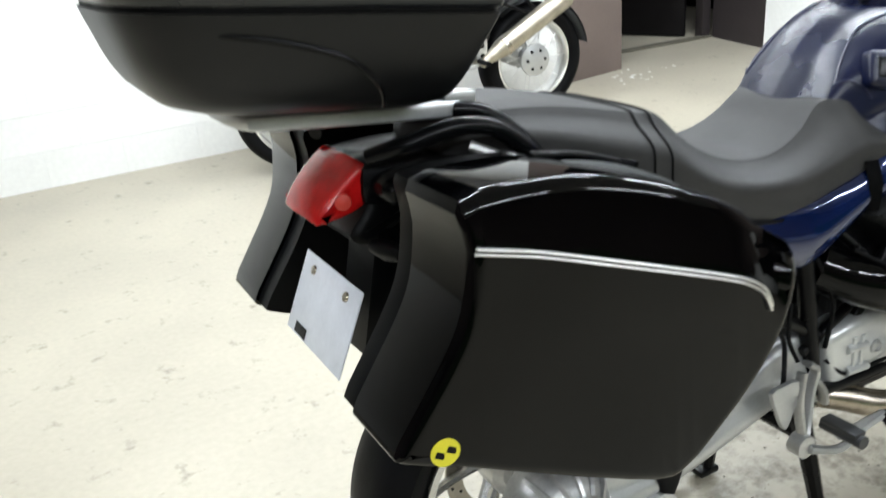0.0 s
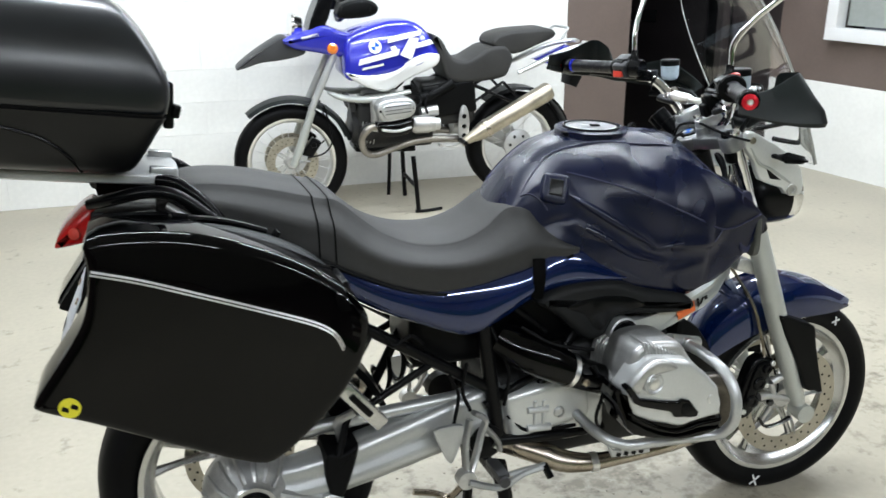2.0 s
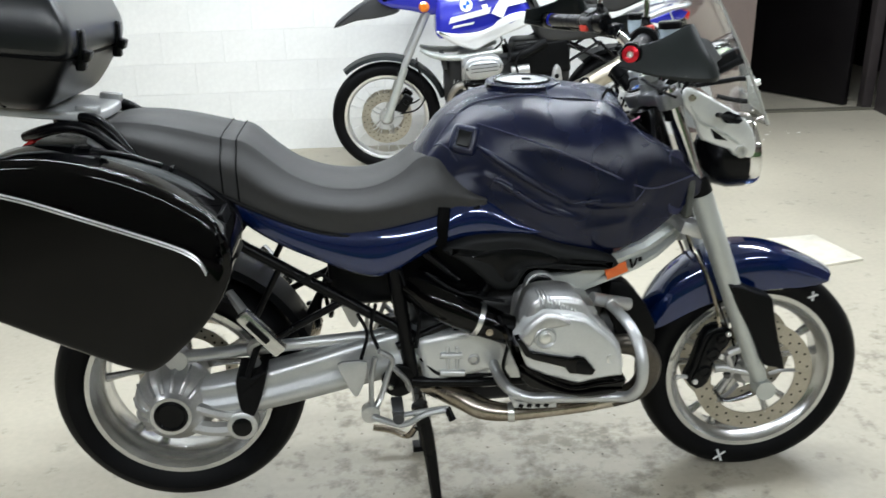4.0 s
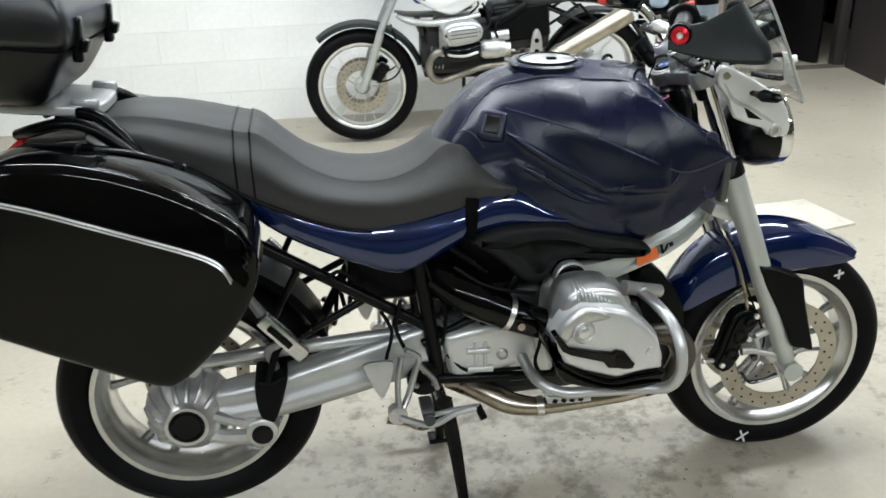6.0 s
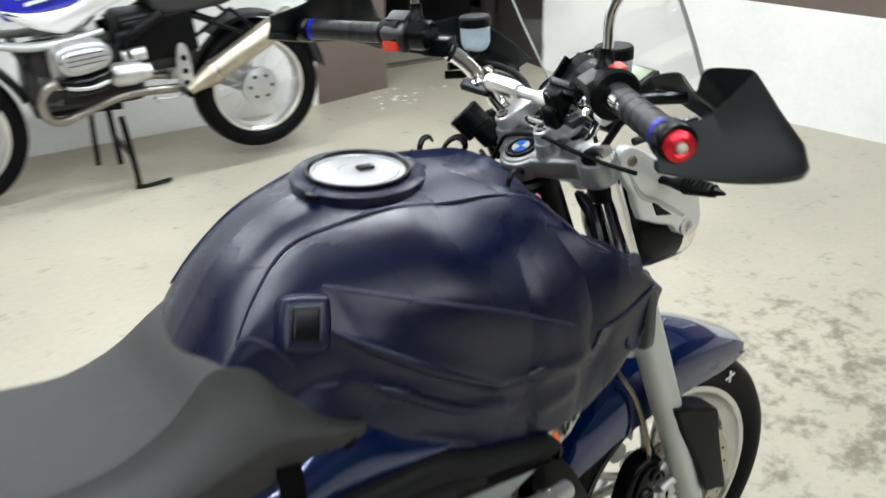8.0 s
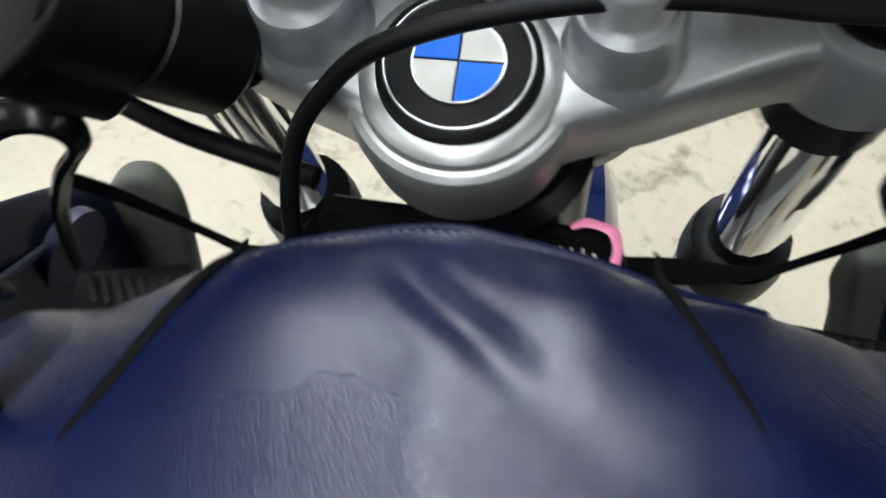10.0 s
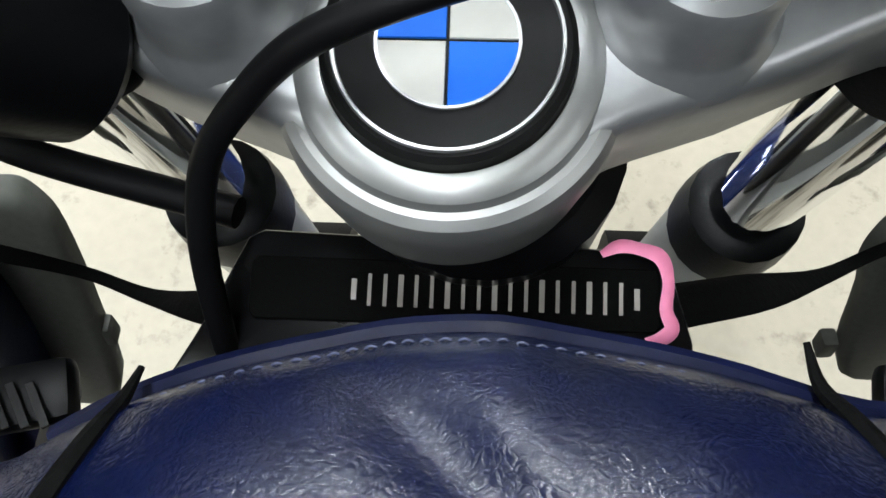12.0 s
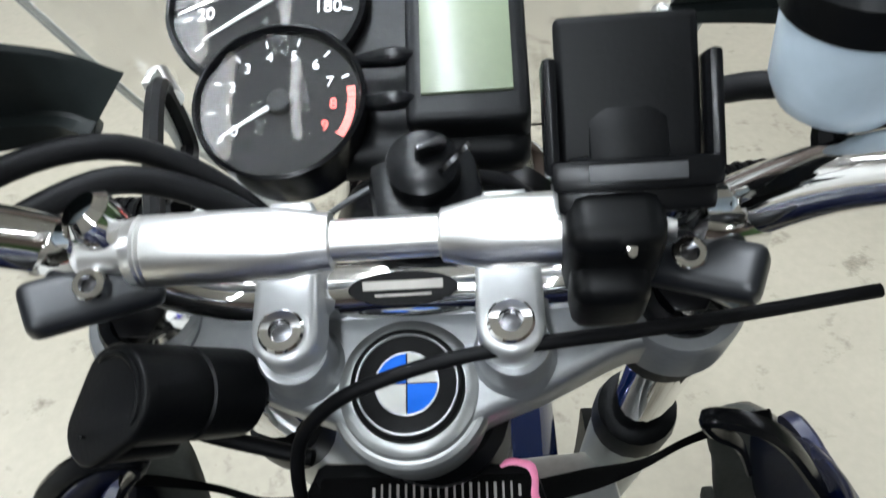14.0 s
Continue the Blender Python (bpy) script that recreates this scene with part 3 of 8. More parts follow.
def fork(q, y):
    """The place at the share q of the way down the fork leg."""
    return TOP + (AXLE - TOP) * q + Vector((0, y, 0))


for s in (-1, 1):
    y = s * 0.123
    single("fork_tube", lambda b: tube(b, [fork(0.0, y), fork(0.32, y)], 0.0185, 16, smooth=False), CHROME, bike, "chromed fork tube")
    single("fork_seal", lambda b: lathe(b, [(0, 0.02), (0.004, 0.027), (0.02, 0.029), (0.04, 0.029), (0.044, 0.02)], fork(0.275, y), FORK_DIR, 20), BLACK_ROUGH, bike, "black rubber fork seal")
    leg = single("fork_leg", lambda b: tube(b, [fork(0.315, y), fork(0.36, y), fork(0.6, y), fork(0.9, y), fork(0.97, y)], [0.026, 0.0275, 0.0275, 0.024, 0.021], 18, 4), FORK_GREY, bike, "pale grey fork leg")
    single("axle_clamp", lambda b: lathe(b, [(-0.022, 0.0), (-0.022, 0.012), (-0.019, 0.012), (-0.019, 0.024), (0.03, 0.026), (0.03, 0)], (AXLE.x, y - 0.008 * (s + 1), AXLE.z), (0, s * -1 * -1, 0), 20), FORK_GREY, leg)
    single("axle_hole", lambda b: lathe(b, [(0, 0), (0, 0.010), (0.002, 0.010), (0.002, 0)], (AXLE.x, y + s * 0.0235, AXLE.z), (0, s, 0), 16), BLACK_METAL, leg, "dark axle recess")
    sh = [(1.382, 0.606), (1.415, 0.600), (1.495, 0.564), (1.514, 0.487), (1.548, 0.363), (1.492, 0.378), (1.450, 0.469), (1.407, 0.548)]
    single("fork_guard", lambda b: pillow(b, c2([p for k in range(len(sh)) for p in (sh[k], (sh[k][0] * 0.5 + sh[k - len(sh) + 1][0] * 0.5, sh[k][1] * 0.5 + sh[k - len(sh) + 1][1] * 0.5))], 2), y - s * 0.01, y + s * 0.034, 0.007, xz), BLACK_ROUGH, leg, "black plastic fork guard")
    body = c2([(1.309, 0.320), (1.323, 0.356), (1.338, 0.415), (1.358, 0.459), (1.398, 0.470), (1.424, 0.449), (1.414, 0.411), (1.392, 0.386), (1.379, 0.351), (1.370, 0.307), (1.340, 0.288)], 2)
    caliper = single("caliper", lambda b: (pillow(b, body, s * 0.072, s * 0.108, 0.010, xz, 3), pillow(b, inset(body, 0.012), s * 0.106, s * 0.116, 0.005, xz, 2)), BLACK_SATIN, leg, "black brake caliper")
    for x, z, r in ((1.354, 0.345, 0.019), (1.372, 0.396, 0.019), (1.392, 0.438, 0.014)):
        single("piston_cover", lambda b: lathe(b, [(0, r), (0.006, r), (0.010, r * 0.8), (0.010, r * 0.45), (0.007, r * 0.4), (0.007, 0)], (x, s * 0.113, z), (0, s, 0), 20), BLACK_SATIN, caliper, "round piston cover")
    for x, z in ((1.330, 0.318), (1.408, 0.452), (1.394, 0.388)):
        single("caliper_bolt", lambda b: lathe(b, [(0, 0.0075), (0.006, 0.0072), (0.007, 0.006), (0.007, 0.0035), (0.003, 0.003), (0.003, 0)], (x, s * 0.114, z), (0, s, 0), 12), POLISHED, caliper, "bright bolt")
    single("pad_pin", lambda b: (tube(b, [(1.330, s * 0.100, 0.318), (1.306, s * 0.100, 0.326), (1.290, s * 0.098, 0.324)], [0.004, 0.006, 0.004], 8, 3), lathe(b, [(-0.004, 0.007), (0.004, 0.007), (0.005, 0)], (1.288, s * 0.098, 0.324), (-1, 0, 0.1), 10)), POLISHED, caliper, "bright bleed screw")
    single("caliper_mount", lambda b: (tube(b, [(1.470, s * 0.122, 0.412), (1.440, s * 0.118, 0.408), (1.412, s * 0.114, 0.395)], [0.012, 0.010, 0.012], 10, 4), tube(b, [(1.498, s * 0.122, 0.335), (1.455, s * 0.118, 0.342), (1.405, s * 0.112, 0.352), (1.380, s * 0.110, 0.352)], [0.012, 0.009, 0.010, 0.013], 10, 4), tube(b, [(1.412, s * 0.112, 0.392), (1.426, s * 0.112, 0.340), (1.400, s * 0.108, 0.280)], [0.009, 0.008, 0.006], 10, 4)), ALLOY, leg, "cast alloy caliper mount")
    single("sensor_bracket", lambda b: (tube(b, [(1.388, s * 0.110, 0.285), (1.410, s * 0.112, 0.258), (1.445, s * 0.116, 0.262), (1.482, s * 0.120, 0.278)], [0.006, 0.008, 0.006, 0.009], 8, 4, flat=0.6), lathe(b, [(-0.004, 0.010), (0.006, 0.010), (0.008, 0.006), (0.008, 0)], (1.416, s * 0.112, 0.332), (0, s, 0), 14)), DARK_CHROME, leg, "dark steel sensor bracket")
    single("sensor_wire", lambda b: tube(b, [(1.416, s * 0.118, 0.332), (1.440, s * 0.108, 0.372), (1.425, s * 0.098, 0.430), (1.398, s * 0.085, 0.500), (1.372, s * 0.070, 0.570), (1.340, s * 0.040, 0.660)], 0.0026, 6, 5), RUBBER, leg, "thin black sensor wire")
    single("brake_hose", lambda b: tube(b, [(1.390, s * 0.100, 0.460), (1.382, s * 0.105, 0.490), (1.374, s * 0.100, 0.530), (1.346, s * 0.098, 0.610), (1.316, s * 0.080, 0.670), (1.300, s * 0.040, 0.715)], 0.0045, 6, 5), STEEL, bike, "braided steel brake hose")

# lower fork bridge and the wishbone that carries it
single("lower_fork_bridge", lambda b: (box(b, (1.292, 0, 0.735), (0.07, 0.235, 0.035), (0, 20, 0), 0.010), lathe(b, [(-0.03, 0), (-0.03, 0.032), (0.025, 0.028), (0.03, 0)], (1.29, 0, 0.715), (0, 0, 1), 20)), ALLOY, bike)
for s in (-1, 1):
    arm = [(0.865, 0.655), (0.90, 0.676), (0.97, 0.678), (1.10, 0.706), (1.285, 0.757), (1.292, 0.728), (1.14, 0.672), (1.00, 0.632), (0.90, 0.612)]
    wb = single("wishbone_arm", lambda b: pillow(b, c2(arm, 3), 0.0, 1.0, 0.010, lambda x, z, h: Vector((x, s * ((0.202 - (x - 0.9) * 0.12) - 3.0 * max(0.0, x - 1.12) ** 2 + (h - 1) * 0.035), z)), 3), FORK_GREY, bike, "pale cast wishbone arm")
    wb.location = (0.004, -s * 0.032, -0.016)
    single("pivot_cap", lambda b: lathe(b, [(-0.03, 0.034), (0.004, 0.034), (0.006, 0.030), (0.012, 0.028), (0.012, 0)], (0.887, s * 0.214, 0.656), (0, s, 0), 28), BLACK_SATIN, wb, "round black pivot cap")
    single("pivot_ring", lambda b: lathe(b, [(-0.02, 0.0385), (0.002, 0.0385), (0.004, 0.036), (0.004, 0.033), (-0.02, 0.033)], (0.887, s * 0.214, 0.656), (0, s, 0), 28, wrap=True), COVER_SILVER, wb, "pale ring round the pivot cap")
    single("sticker", lambda b: box(b, (1.082, s * 0.1812, 0.674), (0.056, 0.0015, 0.028), (0, -17, s * -6.8), 0), ORANGE, wb, "orange printed sticker")
    single("sticker_mark", lambda b: (box(b, (1.120, s * 0.1768, 0.688), (0.006, 0.0015, 0.024), (0, -17, s * -6.8), 0), box(b, (1.131, s * 0.1755, 0.691), (0.005, 0.0015, 0.02), (0, 20, s * -6.8), 0), box(b, (1.143, s * 0.1742, 0.697), (0.010, 0.0015, 0.010), (0, -17, s * -6.8), 0)), BLACK_METAL, wb, "black printed mark")


# ---- tank with its leather cover ----
def lerp_rows(rows, x):
    """Values at x between rows (x, values...), smoothly."""
    xs = [r[0] for r in rows]
    if x <= xs[0]:
        return list(rows[0][1:])
    if x >= xs[-1]:
        return list(rows[-1][1:])
    i = max(k for k in range(len(xs)) if xs[k] <= x)
    i = min(i, len(xs) - 2)
    a, b = rows[i], rows[i + 1]
    z = rows[i - 1] if i else a
    c = rows[i + 2] if i + 2 < len(rows) else b
    t = (x - a[0]) / (b[0] - a[0])
    out = []
    for k in range(1, len(a)):
        d = b[0] - a[0]
        m0 = (b[k] - z[k]) / (b[0] - z[0]) * d if i else (b[k] - a[k])
        m1 = (c[k] - a[k]) / (c[0] - a[0]) * d
        out.append((2 * t ** 3 - 3 * t * t + 1) * a[k] + (t ** 3 - 2 * t * t + t) * m0 + (3 * t * t - 2 * t ** 3) * b[k] + (t ** 3 - t * t) * m1)
    return out


# x, top, shoulder y z, belt y z, lower y z, bottom
TANK = [
    (0.600, 0.930, 0.070, 0.905, 0.100, 0.870, 0.110, 0.840, 0.820),
    (0.635, 0.980, 0.085, 0.960, 0.112, 0.915, 0.130, 0.860, 0.800),
    (0.680, 1.036, 0.095, 1.008, 0.128, 0.945, 0.145, 0.865, 0.780),
    (0.740, 1.078, 0.105, 1.045, 0.152, 0.962, 0.164, 0.855, 0.750),
    (0.810, 1.098, 0.118, 1.066, 0.180, 0.975, 0.178, 0.812, 0.720),
    (0.880, 1.103, 0.127, 1.076, 0.203, 0.975, 0.186, 0.775, 0.700),
    (0.960, 1.102, 0.128, 1.062, 0.208, 0.948, 0.184, 0.742, 0.690),
    (1.040, 1.0900, 0.132, 1.054, 0.207, 0.915, 0.184, 0.728, 0.690),
    (1.084, 1.0825, 0.130, 1.038, 0.205, 0.898, 0.180, 0.734, 0.700),
    (1.106, 1.0745, 0.127, 1.028, 0.195, 0.899, 0.172, 0.760, 0.730),
    (1.114, 1.0660, 0.125, 1.020, 0.180, 0.900, 0.160, 0.780, 0.760),
]


def ridge(p, a, b, above, below, height):
    """Height of a fold that runs from a to b, seen from the side: steep on one flank, soft on the other."""
    a, b, q = Vector((*a, 0)), Vector((*b, 0)), Vector((p.x, p.z, 0))
    t = max(0, min(1, (q - a).dot(b - a) / (b - a).length_squared))
    off = q - (a + (b - a) * t)
    d = off.length / (above if off.y > 0 else below)
    return height / (1 + d * d) * math.sin(math.pi * (0.12 + 0.76 * t)) ** 0.6


FOLDS = [((0.745, 0.985), (0.955, 0.852), 0.022, 0.006, 0.011), ((0.955, 0.846), (1.115, 0.842), 0.020, 0.006, 0.011), ((0.765, 0.918), (0.965, 0.812), 0.010, 0.020, 0.009),
         ((0.800, 0.882), (0.955, 0.832), 0.012, 0.010, -0.007), ((1.10, 0.80), (1.15, 0.865), 0.012, 0.012, -0.006), ((0.69, 0.91), (0.75, 0.93), 0.010, 0.012, -0.005), ((0.700, 1.045), (0.690, 0.955), 0.010, 0.010, 0.005),
         ((0.755, 1.030), (0.775, 0.965), 0.012, 0.012, -0.006), ((0.98, 0.775), (1.10, 0.800), 0.016, 0.010, 0.005), ((0.84, 0.815), (0.93, 0.765), 0.010, 0.012, -0.005)]


def lip_bow(y):
    """How far the front lip of the cover falls back from its peak."""
    d = min(abs(y - 0.014), 0.066)
    return 2.2 * d * d + 0.080 * (math.sqrt(d * d + 0.000016) - 0.004)


def dress(p):
    """Presses the folds of the leather cover into the smooth tank."""
    s = 1 if p.y > 0 else -1
    # the front lip bows back towards both sides
    f = max(0, min(1, (p.x - 1.04) / 0.078)) * max(0, min(1, (p.z - 0.96) / 0.06))
    p = p + Vector((-lip_bow(p.y) * f, 0, 0))
    if abs(p.y) < 0.10:
        swell = math.exp(-((p.y - 0.047) / 0.024) ** 2 - ((p.x - 1.074) / 0.026) ** 2) + math.exp(-((p.y + 0.030) / 0.020) ** 2 - ((p.x - 1.080) / 0.022) ** 2) + 0.7 * math.exp(-((p.y + 0.060) / 0.02) ** 2 - ((p.x - 1.055) / 0.02) ** 2)
        valley = math.exp(-((p.y - 0.006 - (p.x - 1.085) * 0.9) / 0.006) ** 2 - ((p.x - 1.080) / 0.022) ** 2)
        return p + Vector((0, 0, 0.0008 * noise.noise(p * 24) + (0.0042 * swell - 0.0035 * valley if p.z > 1.0 else 0)))
    k = min(1, (abs(p.y) - 0.10) / 0.05)
    h = 1.1 * sum(ridge(p, *f) for f in FOLDS) * k
    h += 0.0004 * k * noise.noise(p * 14)
    return p + Vector((0, s * h, 0))


# cheeks that reach forward on both sides of the steering head
CHEEK = [
    (0.98, 0.110, 1.000, 0.134, 1.000, 0.172, 0.938, 0.150, 0.800, 0.115),
    (1.015, 0.116, 1.018, 0.143, 1.030, 0.203, 0.924, 0.184, 0.752, 0.138),
    (1.05, 0.132, 1.020, 0.150, 1.040, 0.209, 0.910, 0.194, 0.735, 0.160),
    (1.106, 0.166, 0.998, 0.173, 1.014, 0.212, 0.886, 0.198, 0.742, 0.184),
    (1.138, 0.180, 0.980, 0.186, 0.998, 0.212, 0.875, 0.199, 0.758, 0.189),
    (1.162, 0.188, 0.964, 0.193, 0.983, 0.210, 0.878, 0.203, 0.776, 0.193),
    (1.210, 0.186, 0.925, 0.191, 0.944, 0.204, 0.888, 0.199, 0.812, 0.190),
    (1.246, 0.184, 0.893, 0.188, 0.906, 0.198, 0.882, 0.192, 0.840, 0.186),
    (1.270, 0.181, 0.872, 0.184, 0.882, 0.191, 0.868, 0.188, 0.854, 0.184),
]


@functools.lru_cache(None)
def cheek_side(x):
    """The cheek's outer half-width over its height, at x."""
    yi, zi, ys, zs, yb, zb, yl, zl, yu = lerp_rows(CHEEK, x)
    pts = cr([(ys, zs, 0), ((ys + yb) * 0.52, (zs + zb) * 0.5 + 0.006, 0), (yb, zb, 0), ((yb + yl) * 0.5, (zb + zl) * 0.5, 0), (yl, zl, 0)], 6)
    pts = [(ys - 0.08, zs + 0.05, 0)] + [tuple(p) for p in pts] + [(yl - 0.08, zl - 0.05, 0)]
    return [p[1] for p in pts[::-1]], [p[0] for p in pts[::-1]]


def blend(x, y, z):
    """Eases the tank's flank outwards into the cheek."""
    if x < 0.98 or y < 0.10:
        return y
    c = float(np.interp(z, *cheek_side(round(x, 5)))) + 0.0012 - 0.004 * max(0.0, (x - 1.080) / 0.034)
    k = 0.030 * min(1.0, (x - 0.98) / 0.04) + 0.0001
    return max(y, c) + max(k - abs(y - c), 0.0) ** 2 / (4 * k)


def tank_ring(x, n=16):
    top, ys, zs, yb, zb, yl, zl, bot = lerp_rows(TANK, x)
    half = [(0, top), (ys * 0.55, top - (top - zs) * 0.22), (ys, zs), ((ys + yb) * 0.53, (zs + zb) * 0.5 + 0.008), (yb, zb), ((yb + yl) * 0.5, (zb + zl) * 0.5), (yl, zl), (yl * 0.75, (zl + bot) * 0.5 - 0.008), (0, bot)]
    pts = [(blend(x, v.x, v.y), v.y) for v in cr([(a, b, 0) for a, b in half], n)]
    ring = [Vector((x, y, z)) for y, z in pts] + [Vector((x, -y, z)) for y, z in pts[-2:0:-1]]
    return ring


bm = bmesh.new()
xs = [0.60 + (1.114 - 0.60) * i / 130 for i in range(131)]
rings = [[dress(p) for p in tank_ring(x)] for x in xs]
c = Vector((1.114, 0, 0.93))
for k, dx in ((0.97, 0.003), (0.90, 0.005), (0.70, 0.006)):
    rings.append([dress(Vector((1.114, c.y + (p.y - c.y) * k, c.z + (p.z - c.z) * k))) + Vector((dx, 0, 0)) for p in tank_ring(1.114)])
loft(bm, rings)
def cheek_ring(x, s):
    yi, zi, ys, zs, yb, zb, yl, zl, yu = lerp_rows(CHEEK, x)
    if s > 0:
        # the left cheek of the cover is pulled up and out by its strap
        k = max(0.0, min(1.0, (x - 1.03) / 0.07))
        yi, ys, yb, yl, yu = yi + 0.012 * k, ys + 0.012 * k, yb + 0.012 * k, yl + 0.006 * k, yu + 0.008 * k
        zi, zs = zi + 0.026 * k, zs + 0.026 * k
    loop = [(yi, zi), (ys, zs), ((ys + yb) * 0.52, (zs + zb) * 0.5 + 0.006), (yb, zb), ((yb + yl) * 0.5, (zb + zl) * 0.5), (yl, zl), (yu, (zl + zi) * 0.5)]
    return [Vector((x, s * v.x, v.y)) for v in cr([(a, b, 0) for a, b in loop], 5, True)]


for s in (-1, 1):
    loft(bm, [[dress(p) for p in cheek_ring(0.98 + 0.286 * i / 60, s)] for i in range(61)])
tank = part("tank_cover", bm, LEATHER_BLUE, bike, "fuel tank in a dark blue leather cover", 60)


def on_tank(x, share, lift=0.0015):
    """A place on the tank's skin: share runs from 0 at the top to 1 at the bottom of the right side."""
    ring = tank_ring(x) if x < 1.114 else tank_ring(1.114)
    k = len(ring) // 2
    right = [ring[0]] + ring[:k:-1]
    i = min(len(right) - 1.001, share * (len(right) - 1))
    p = right[int(i)].lerp(right[int(i) + 1], i - int(i))
    d = dress(p)
    return d + Vector((0, (d.y - 0), (d.z - 0.93))).normalized() * lift


def at_height(x, z):
    """The place on the tank's right flank at the height z."""
    share = min((k / 400 for k in range(40, 300)), key=lambda q: abs(on_tank(x, q).z - z))
    return on_tank(x, share)


def on_cheek(x, z):
    """The place on the right cheek's outer face at the height z."""
    ring = [dress(p) for p in cheek_ring(x, -1)]
    outer = [p for p in ring if abs(p.y) > 0.150]
    p = max(outer, key=lambda q: abs(q.y) - 2.0 * abs(q.z - z))
    return p + Vector((0, -0.001, 0))


def top_z(x, y):
    """The height of the cover's upper side over x, y."""
    ring = [dress(p) for p in tank_ring(min(x + lip_bow(y), 1.114))]
    upper = sorted((p for p in ring if p.z > 0.96), key=lambda p: p.y)
    for a, b in zip(upper, upper[1:]):
        if a.y <= y <= b.y:
            return a.z + (b.z - a.z) * (y - a.y) / max(1e-6, b.y - a.y)
    return upper[0].z


def mirror(pts):
    return [Vector((p[0], -p[1], p[2])) for p in pts]


UPPER_SEAM = [on_tank(x, sh) for x, sh in ((0.655, 0.30), (0.69, 0.22), (0.74, 0.175), (0.80, 0.185), (0.86, 0.20), (0.94, 0.215), (1.02, 0.215), (1.09, 0.22))] + [on_cheek(1.130, 0.992), on_cheek(1.190, 0.950)]
BELT_SEAM = [at_height(x, z) for x, z in ((0.755, 1.030), (0.82, 1.012), (0.88, 0.992), (0.945, 0.964), (1.00, 0.938), (1.05, 0.914))] + [on_cheek(x, z) for x, z in ((1.09, 0.890), (1.126, 0.877), (1.162, 0.880), (1.202, 0.891), (1.242, 0.900))]
REAR_SEAM = [on_tank(x, sh) for x, sh in ((0.655, 0.30), (0.672, 0.36), (0.69, 0.44), (0.705, 0.52))]
for line in (UPPER_SEAM, BELT_SEAM, REAR_SEAM):
    for pts in (line, mirror(line)):
        single("seam", lambda b: tube(b, pts, 0.0021, 6, 4), SEAM, tank, "stitched seam")
FRONT_SEAM = [on_cheek(x, z) for x, z in ((1.075, 0.808), (1.092, 0.830), (1.110, 0.855), (1.126, 0.877))]
for pts in (FRONT_SEAM, mirror(FRONT_SEAM)):
    single("seam", lambda b: tube(b, pts, 0.0014, 6, 4), SEAM, tank)
FOLD_LINES = [[at_height(x, z) for x, z in ((0.752, 0.982), (0.79, 0.958), (0.863, 0.908), (0.953, 0.850))],
              [at_height(0.953, 0.848), at_height(1.000, 0.851), on_cheek(1.058, 0.846), on_cheek(1.098, 0.838)],
              [at_height(x, z) for x, z in ((0.768, 0.916), (0.811, 0.893), (0.888, 0.842), (0.958, 0.813))]]
for line in FOLD_LINES:
    soft = [p + Vector((0, 0.0045, 0)) for p in line]
    for pts in (soft, mirror(soft)):
        single("fold", lambda b: tube(b, pts, [0.003, 0.0085, 0.0085, 0.003], 12, 8), LEATHER_BLUE, tank, "soft fold in the leather", 60)
# stitches along the front lip of the cover
for i in range(38):
    y0 = -0.050 + 0.0029 * i
    run = []
    for k in range(4):
        y = y0 + 0.0019 * k / 3
        x = 1.1100 - lip_bow(y) + 0.0002 * math.sin(i * 2.3)
        run.append((x, y, top_z(x, y) + (0.0006 if k in (1, 2) else -0.0002)))
    bm = bmesh.new()
    tube(bm, run, 0.00021, 5, 2)
    part("stitch", bm, THREAD, tank)
LIP = [Vector((1.1158 - lip_bow(y), y, top_z(1.1138 - lip_bow(y), y) - 0.0022)) for y in [-0.075 + 0.15 * i / 16 for i in range(17)]]
single("lip_piping", lambda b: tube(b, LIP, 0.0024, 8, 2), LEATHER_EDGE, tank, "rolled front edge of the leather cover")
for s in (-1, 1):
    strap = [Vector((x, s * y + 0.0055, top_z(x, s * y + 0.0055) + lift)) for x, y, lift in ((1.110, 0.0525, 0.004), (1.103, 0.0535, 0.0025), (1.094, 0.0545, 0.0012), (1.080, 0.058, 0.0010), (1.055, 0.066, 0.0010), (1.02, 0.078, 0.0))]
    single("edge_strap", lambda b: tube(b, strap, [0.0006, 0.0013, 0.0019, 0.0021, 0.0020, 0.0010], 8, 4, flat=0.9), WEBBING, tank, "dark bound edge of the cover")
    single("tie_strap", lambda b: tube(b, [Vector((1.156, s * 0.046, 0.998)), Vector((1.168, s * 0.074, 0.984)), Vector((1.186, s * 0.104, 0.962)), Vector((1.196, s * 0.128, 0.962)), Vector((1.184, s * 0.148, 0.996)), Vector((1.174, s * 0.158, 1.016))], [0.0068, 0.0062, 0.0028, 0.0022, 0.003, 0.003], 8, 5, flat=0.25), WEBBING, tank, "black webbing strap")
    single("strap_hook", lambda b: (tube(b, [Vector((1.052, s * 0.102, 1.062)), Vector((1.055, s * 0.103, 1.078)), Vector((1.062, s * 0.104, 1.087)), Vector((1.073, s * 0.104, 1.088)), Vector((1.079, s * 0.104, 1.080))], [0.004, 0.005, 0.0055, 0.005, 0.003], 8, 4, flat=0.7)), BLACK_SATIN, tank, "black plastic strap hook")
